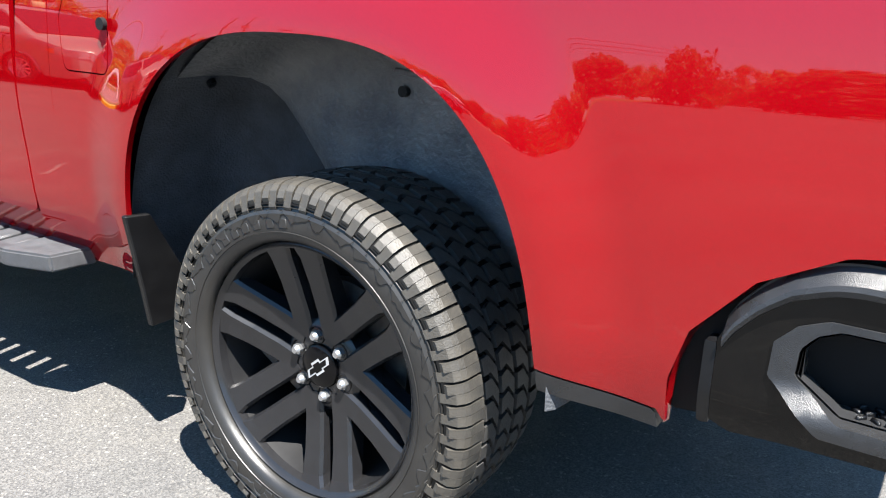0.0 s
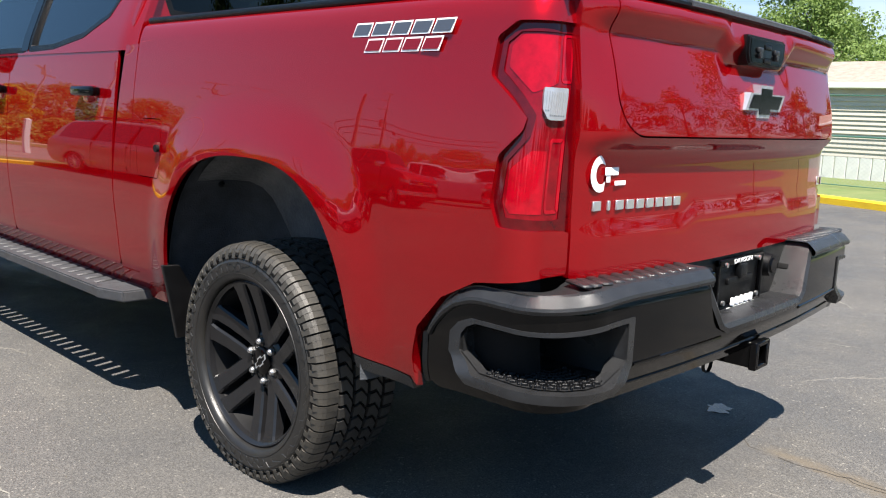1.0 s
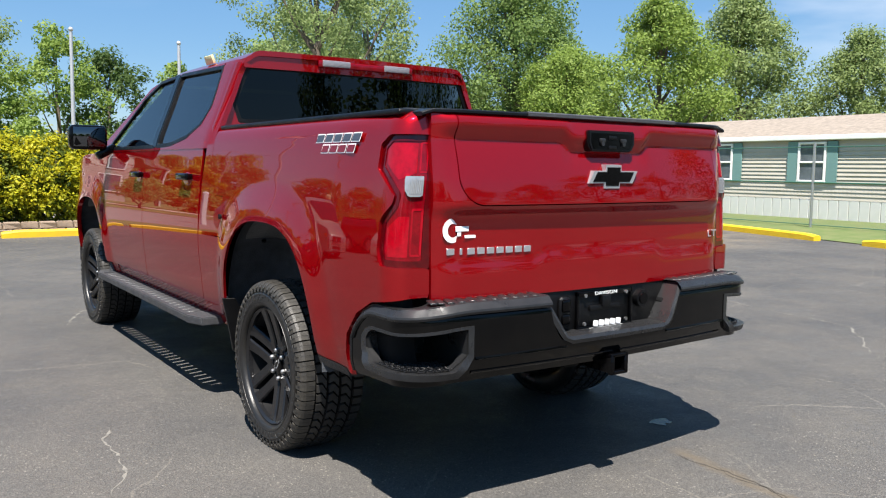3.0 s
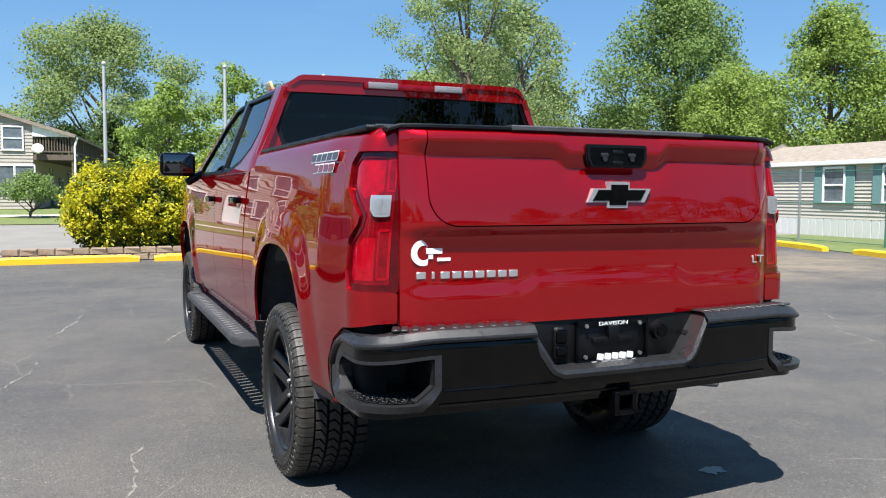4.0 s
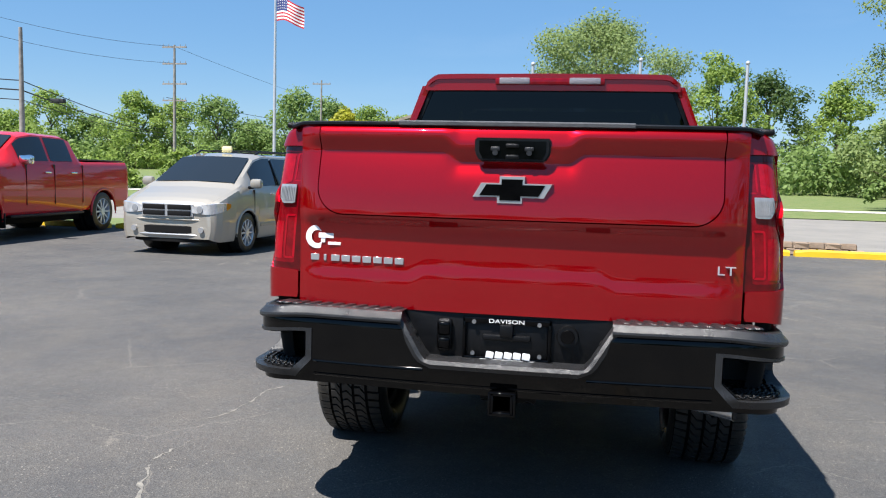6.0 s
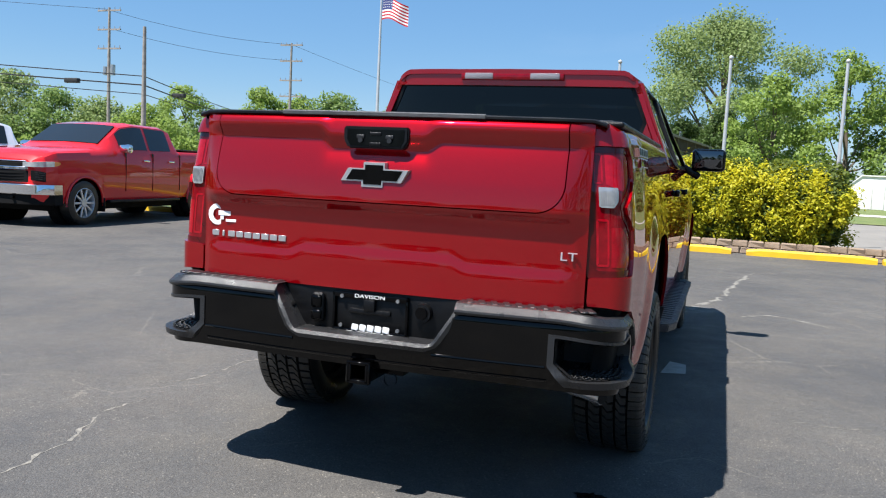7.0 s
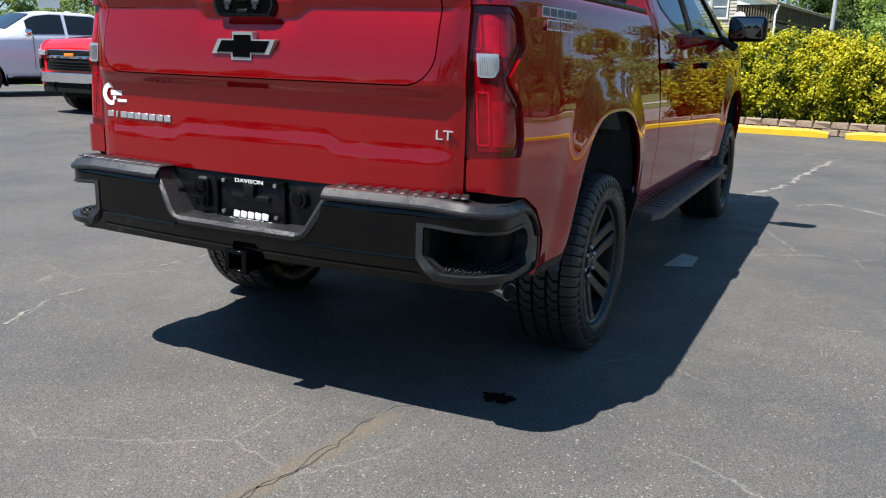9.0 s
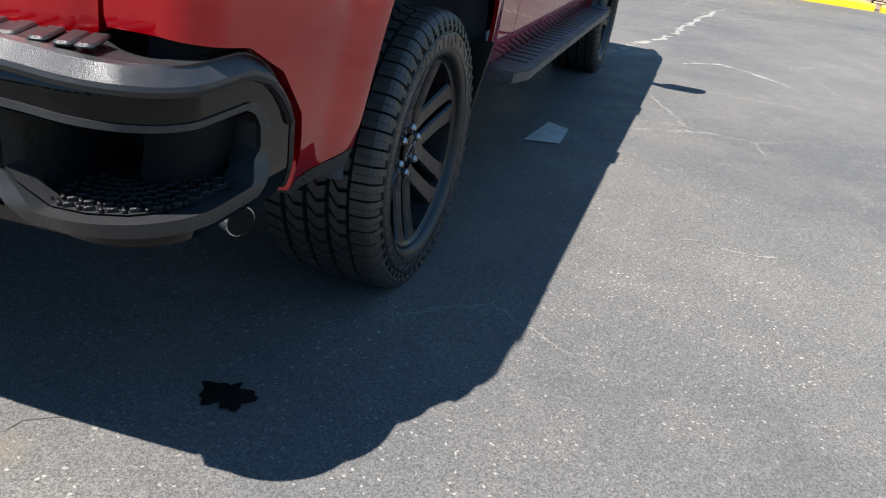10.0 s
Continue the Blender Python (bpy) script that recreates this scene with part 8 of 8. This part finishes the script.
def van_bits(car):
    arch_lips(car, (0.98, 4.06), 0.335, lambda y: 0.985, GOLD_CAR)
    for s in (-1, 1):
        for y in (2.26, 3.44):
            piece(car, "window_pillar", (s * 0.868, y, 1.36), (0.02, 0.08, 0.50), BLACK_GLOSS, 0.004, pose(0, 0, 0, 0, s * -24, 0))
        lamp = wrap(car, "headlamp", [(s * 0.47, -0.012, 0.685, 0.795), (s * 0.62, -0.008, 0.665, 0.825), (s * 0.80, 0.0, 0.660, 0.84), (s * 0.89, 0.06, 0.675, 0.85), (s * 0.945, 0.17, 0.70, 0.855), (s * 0.962, 0.25, 0.72, 0.855)], HEADLAMP, 0.012, "clear headlamp with amber corner")
        wrap(car, "amber_corner", [(s * 0.963, 0.252, 0.72, 0.855), (s * 0.975, 0.32, 0.745, 0.85), (s * 0.982, 0.37, 0.775, 0.84)], AMBER, 0.010)
        bm = bmesh.new()
        cyl(bm, (s * 0.64, -0.035, 0.415), (s * 0.64, 0.03, 0.415), 0.048, 18)
        part("fog_lamp", bm, SATIN, car)
        bm = bmesh.new()
        cyl(bm, (s * 0.62, -0.030, 0.745), (s * 0.62, 0.0, 0.745), 0.055, 18)
        part("lamp_bowl", bm, SATIN, lamp)
        piece(car, "door_mirror", (s * 1.10, 1.08, 1.17), (0.22, 0.13, 0.16), GOLD_CAR, 0.05)
        piece(car, "mirror_stalk", (s * 0.98, 1.10, 1.10), (0.12, 0.06, 0.05), BLACK_PLASTIC, 0.015)
        piece(car, "side_moulding", (s * 0.995, 2.6, 0.46), (0.03, 2.3, 0.06), GOLD_CAR, 0.01)
        for y in (1.95, 2.95):
            piece(car, "door_handle", (s * 0.990, y, 0.985), (0.035, 0.19, 0.035), SATIN, 0.012)
        for y, z0, z1 in ((1.22, 0.32, 1.06), (2.26, 0.30, 1.07), (3.42, 0.30, 1.07)):
            piece(car, "door_gap", (s * 0.978, y, (z0 + z1) / 2), (0.047, 0.005, z1 - z0), DARK, 0.0)
    bowed(car, "grille", -0.005, 0.725, 0.98, 0.08, 0.215, 0.03, SATIN)
    for k in range(2):
        for s in (-1, 1):
            piece(car, "grille_opening", (s * 0.240, -0.026, 0.676 + k * 0.098), (0.42, 0.06, 0.076), DARK, 0.006, pose(0, 0, 0, 0, 0, s * 2))
    bowed(car, "bumper_line", 0.0, 0.575, 1.66, 0.06, 0.03, 0.13, GOLD_CAR, "", 5)
    bowed(car, "lower_grille", 0.018, 0.415, 1.52, 0.08, 0.125, 0.10, DARK)
    bowed(car, "bumper_strip", 0.03, 0.330, 1.70, 0.12, 0.030, 0.16, SATIN, "", 4)
    bowed(car, "front_spoiler", 0.06, 0.255, 1.60, 0.12, 0.10, 0.24, DARK)
    bowed(car, "wiper", 0.845, 1.185, 1.30, 0.03, 0.015, 0.0, DARK)
    for s in (-1, 1):
        tube("roof_rail", [(s * 0.62, 1.9, 1.66), (s * 0.63, 2.1, 1.74), (s * 0.63, 4.2, 1.75), (s * 0.62, 4.45, 1.66)], 0.018, BLACK_PLASTIC, car, n=6)
    for y in (2.5, 3.7):
        piece(car, "roof_crossbar", (0, y, 1.75), (1.24, 0.05, 0.025), BLACK_PLASTIC, 0.008)
    piece(car, "roof_sign", (0.05, 1.9, 1.77), (0.22, 0.05, 0.12), TAG, 0.04, None, "pale yellow roof sign")


VAN = [(0.0, 0.27, 0.76, 0.81, 0.82, 0.66), (0.05, 0.24, 0.81, 0.86, 0.895, 0.72), (0.16, 0.22, 0.87, 0.92, 0.95, 0.77), (0.34, 0.22, 0.94, 0.99, 0.98, 0.81), (0.66, 0.22, 1.04, 1.09, 0.99, 0.86), (0.78, 0.22, 1.06, 1.15, 0.995, 0.87), (1.58, 0.22, 1.08, 1.62, 1.0, 0.75),
       (1.95, 0.22, 1.09, 1.69, 1.0, 0.73), (3.6, 0.22, 1.10, 1.70, 1.0, 0.73), (4.75, 0.24, 1.11, 1.63, 0.99, 0.70), (5.0, 0.28, 1.10, 1.50, 0.97, 0.70), (5.13, 0.36, 1.05, 1.12, 0.95, 0.7)]
parked_car("minivan", "beige metallic minivan parked nose-out by the curb", pose(-6.46, 8.98, 0, 0, 0, -3) @ Matrix.Diagonal((0.94, 0.97, 1.0, 1.0)), GOLD_CAR, VAN, (0.98, 4.06), ((1.25, 2.22, 0.0), (2.30, 3.40, 0.0), (3.48, 4.72, 0.0)), 0.335, category="minivan", rim_mat=ALLOY, extras=van_bits, wscreen=(0.82, 1.56))

PICKUP = [(0.0, 0.50, 1.10, 1.15, 0.80, 0.72), (0.10, 0.42, 1.19, 1.24, 0.93, 0.80), (0.22, 0.40, 1.25, 1.30, 0.985, 0.86), (0.30, 0.40, 1.27, 1.32, 1.01, 0.89), (1.45, 0.42, 1.33, 1.41, 1.02, 0.89), (1.55, 0.42, 1.34, 1.46, 1.02, 0.84), (2.20, 0.42, 1.34, 1.87, 1.02, 0.77),
          (2.6, 0.42, 1.35, 1.93, 1.02, 0.77), (3.60, 0.42, 1.36, 1.92, 1.02, 0.77), (3.84, 0.42, 1.38, 1.86, 1.02, 0.77), (3.93, 0.42, 1.39, 1.45, 1.02, 0.90), (4.0, 0.45, 1.40, 1.43, 1.02, 0.95), (5.72, 0.48, 1.42, 1.45, 1.01, 0.94), (5.82, 0.60, 1.38, 1.42, 0.98, 0.92)]


def pickup_bits(paint, bright):
    def add(car):
        bowed(car, "front_bumper", -0.02, 0.64, 2.06, 0.20, 0.17, 0.30, bright, "bright front bumper", 4)
        bowed(car, "lower_valance", 0.02, 0.47, 2.02, 0.20, 0.19, 0.30, DARK, "", 4)
        bowed(car, "bumper_slot", -0.075, 0.555, 0.95, 0.05, 0.05, 0.05, DARK)
        bowed(car, "grille", -0.03, 0.86, 1.42, 0.10, 0.20, 0.10, DARK)
        bowed(car, "grille_bar", -0.05, 0.995, 1.66, 0.09, 0.055, 0.20, bright)
        bowed(car, "upper_grille", -0.035, 1.06, 1.34, 0.09, 0.08, 0.10, DARK)
        bowed(car, "grille_lip", -0.04, 1.115, 1.60, 0.09, 0.024, 0.18, bright)
        piece(car, "emblem", (0, -0.095, 1.035), (0.22, 0.03, 0.06), AMBER, 0.01)
        for z in (0.80, 0.85, 0.90):
            bowed(car, "grille_slat", -0.075, z, 1.30, 0.03, 0.016, 0.09, BLACK_GLOSS)
        for s in (-1, 1):
            wrap(car, "headlamp", [(s * 0.60, -0.055, 1.02, 1.105), (s * 0.80, -0.01, 1.015, 1.115), (s * 0.92, 0.09, 1.02, 1.125), (s * 0.985, 0.21, 1.03, 1.13), (s * 1.0, 0.28, 1.05, 1.125)], HEADLAMP, 0.014)
            wrap(car, "amber_corner", [(s * 0.985, 0.22, 1.03, 1.13), (s * 1.004, 0.30, 1.05, 1.125), (s * 1.010, 0.34, 1.07, 1.12)], AMBER, 0.016)
            pocket = wrap(car, "lower_lamp", [(s * 0.74, -0.03, 0.80, 0.97), (s * 0.84, 0.02, 0.78, 0.96), (s * 0.93, 0.10, 0.77, 0.94)], DARK, 0.014)
            for k in range(4):
                wrap(car, "lamp_slat", [(s * 0.80, -0.002, 0.815 + k * 0.036, 0.829 + k * 0.036), (s * 0.92, 0.092, 0.805 + k * 0.036, 0.819 + k * 0.036)], SATIN, 0.022)
            piece(car, "tow_hook", (s * 0.42, -0.09, 0.50), (0.05, 0.06, 0.05), BLACK_GLOSS, 0.012)
            piece(car, "mud_flap", (s * 0.95, 1.46, 0.36), (0.22, 0.02, 0.26), BLACK_PLASTIC, 0.006)
            piece(car, "door_mirror", (s * 1.14, 1.95, 1.42), (0.24, 0.14, 0.17), bright, 0.05)
            piece(car, "running_board", (s * 1.00, 2.75, 0.42), (0.14, 2.3, 0.05), BLACK_PLASTIC, 0.02)
            for y in (2.75, 3.6):
                piece(car, "door_handle", (s * 1.035, y, 1.20), (0.03, 0.19, 0.035), bright, 0.012)
            for y in (2.12, 2.98, 3.93):
                piece(car, "door_gap", (s * 1.0, y, 0.98), (0.050, 0.006, 0.74), DARK, 0.0)
        arch_lips(car, (0.98, 4.72), 0.40, lambda y: 1.012, paint)
        piece(car, "roof_fin", (0, 3.4, 1.945), (0.05, 0.16, 0.05), paint, 0.02)
        piece(car, "screen_tag", (0.45, 1.855, 1.640), (0.09, 0.012, 0.24), ORANGE_TAG, 0.0, pose(0, 0, 0, -52, 0, 0), "orange sale tag inside the windscreen")
        piece(car, "bed_cover", (0, 4.88, 1.462), (1.80, 1.72, 0.03), COVER, 0.01)
    return add


parked_car("pickup_truck", "bright red pickup truck with chrome bumper parked nose-out", pose(-11.06, 8.18, 0, 0, 0, 4) @ Matrix.Scale(1.045, 4), RED_CAR, PICKUP, (0.98, 4.72), ((2.02, 2.86, 0.05), (2.94, 3.66, 0.05)), 0.40, category="pickup truck", rim_mat=ALLOY, extras=pickup_bits(RED_CAR, CHROME), wscreen=(1.60, 2.17))
parked_car("pickup_truck", "silver-white pickup truck with black side steps parked in a row", pose(-17.75, 9.30, 0, 0, 0, -15) @ Matrix.Scale(1.06, 4), SILVER_CAR, PICKUP, (0.98, 4.72), ((2.02, 2.86, 0.05), (2.94, 3.66, 0.05)), 0.40, category="pickup truck", rim_mat=ALLOY, extras=pickup_bits(SILVER_CAR, CHROME), wscreen=(1.60, 2.17))
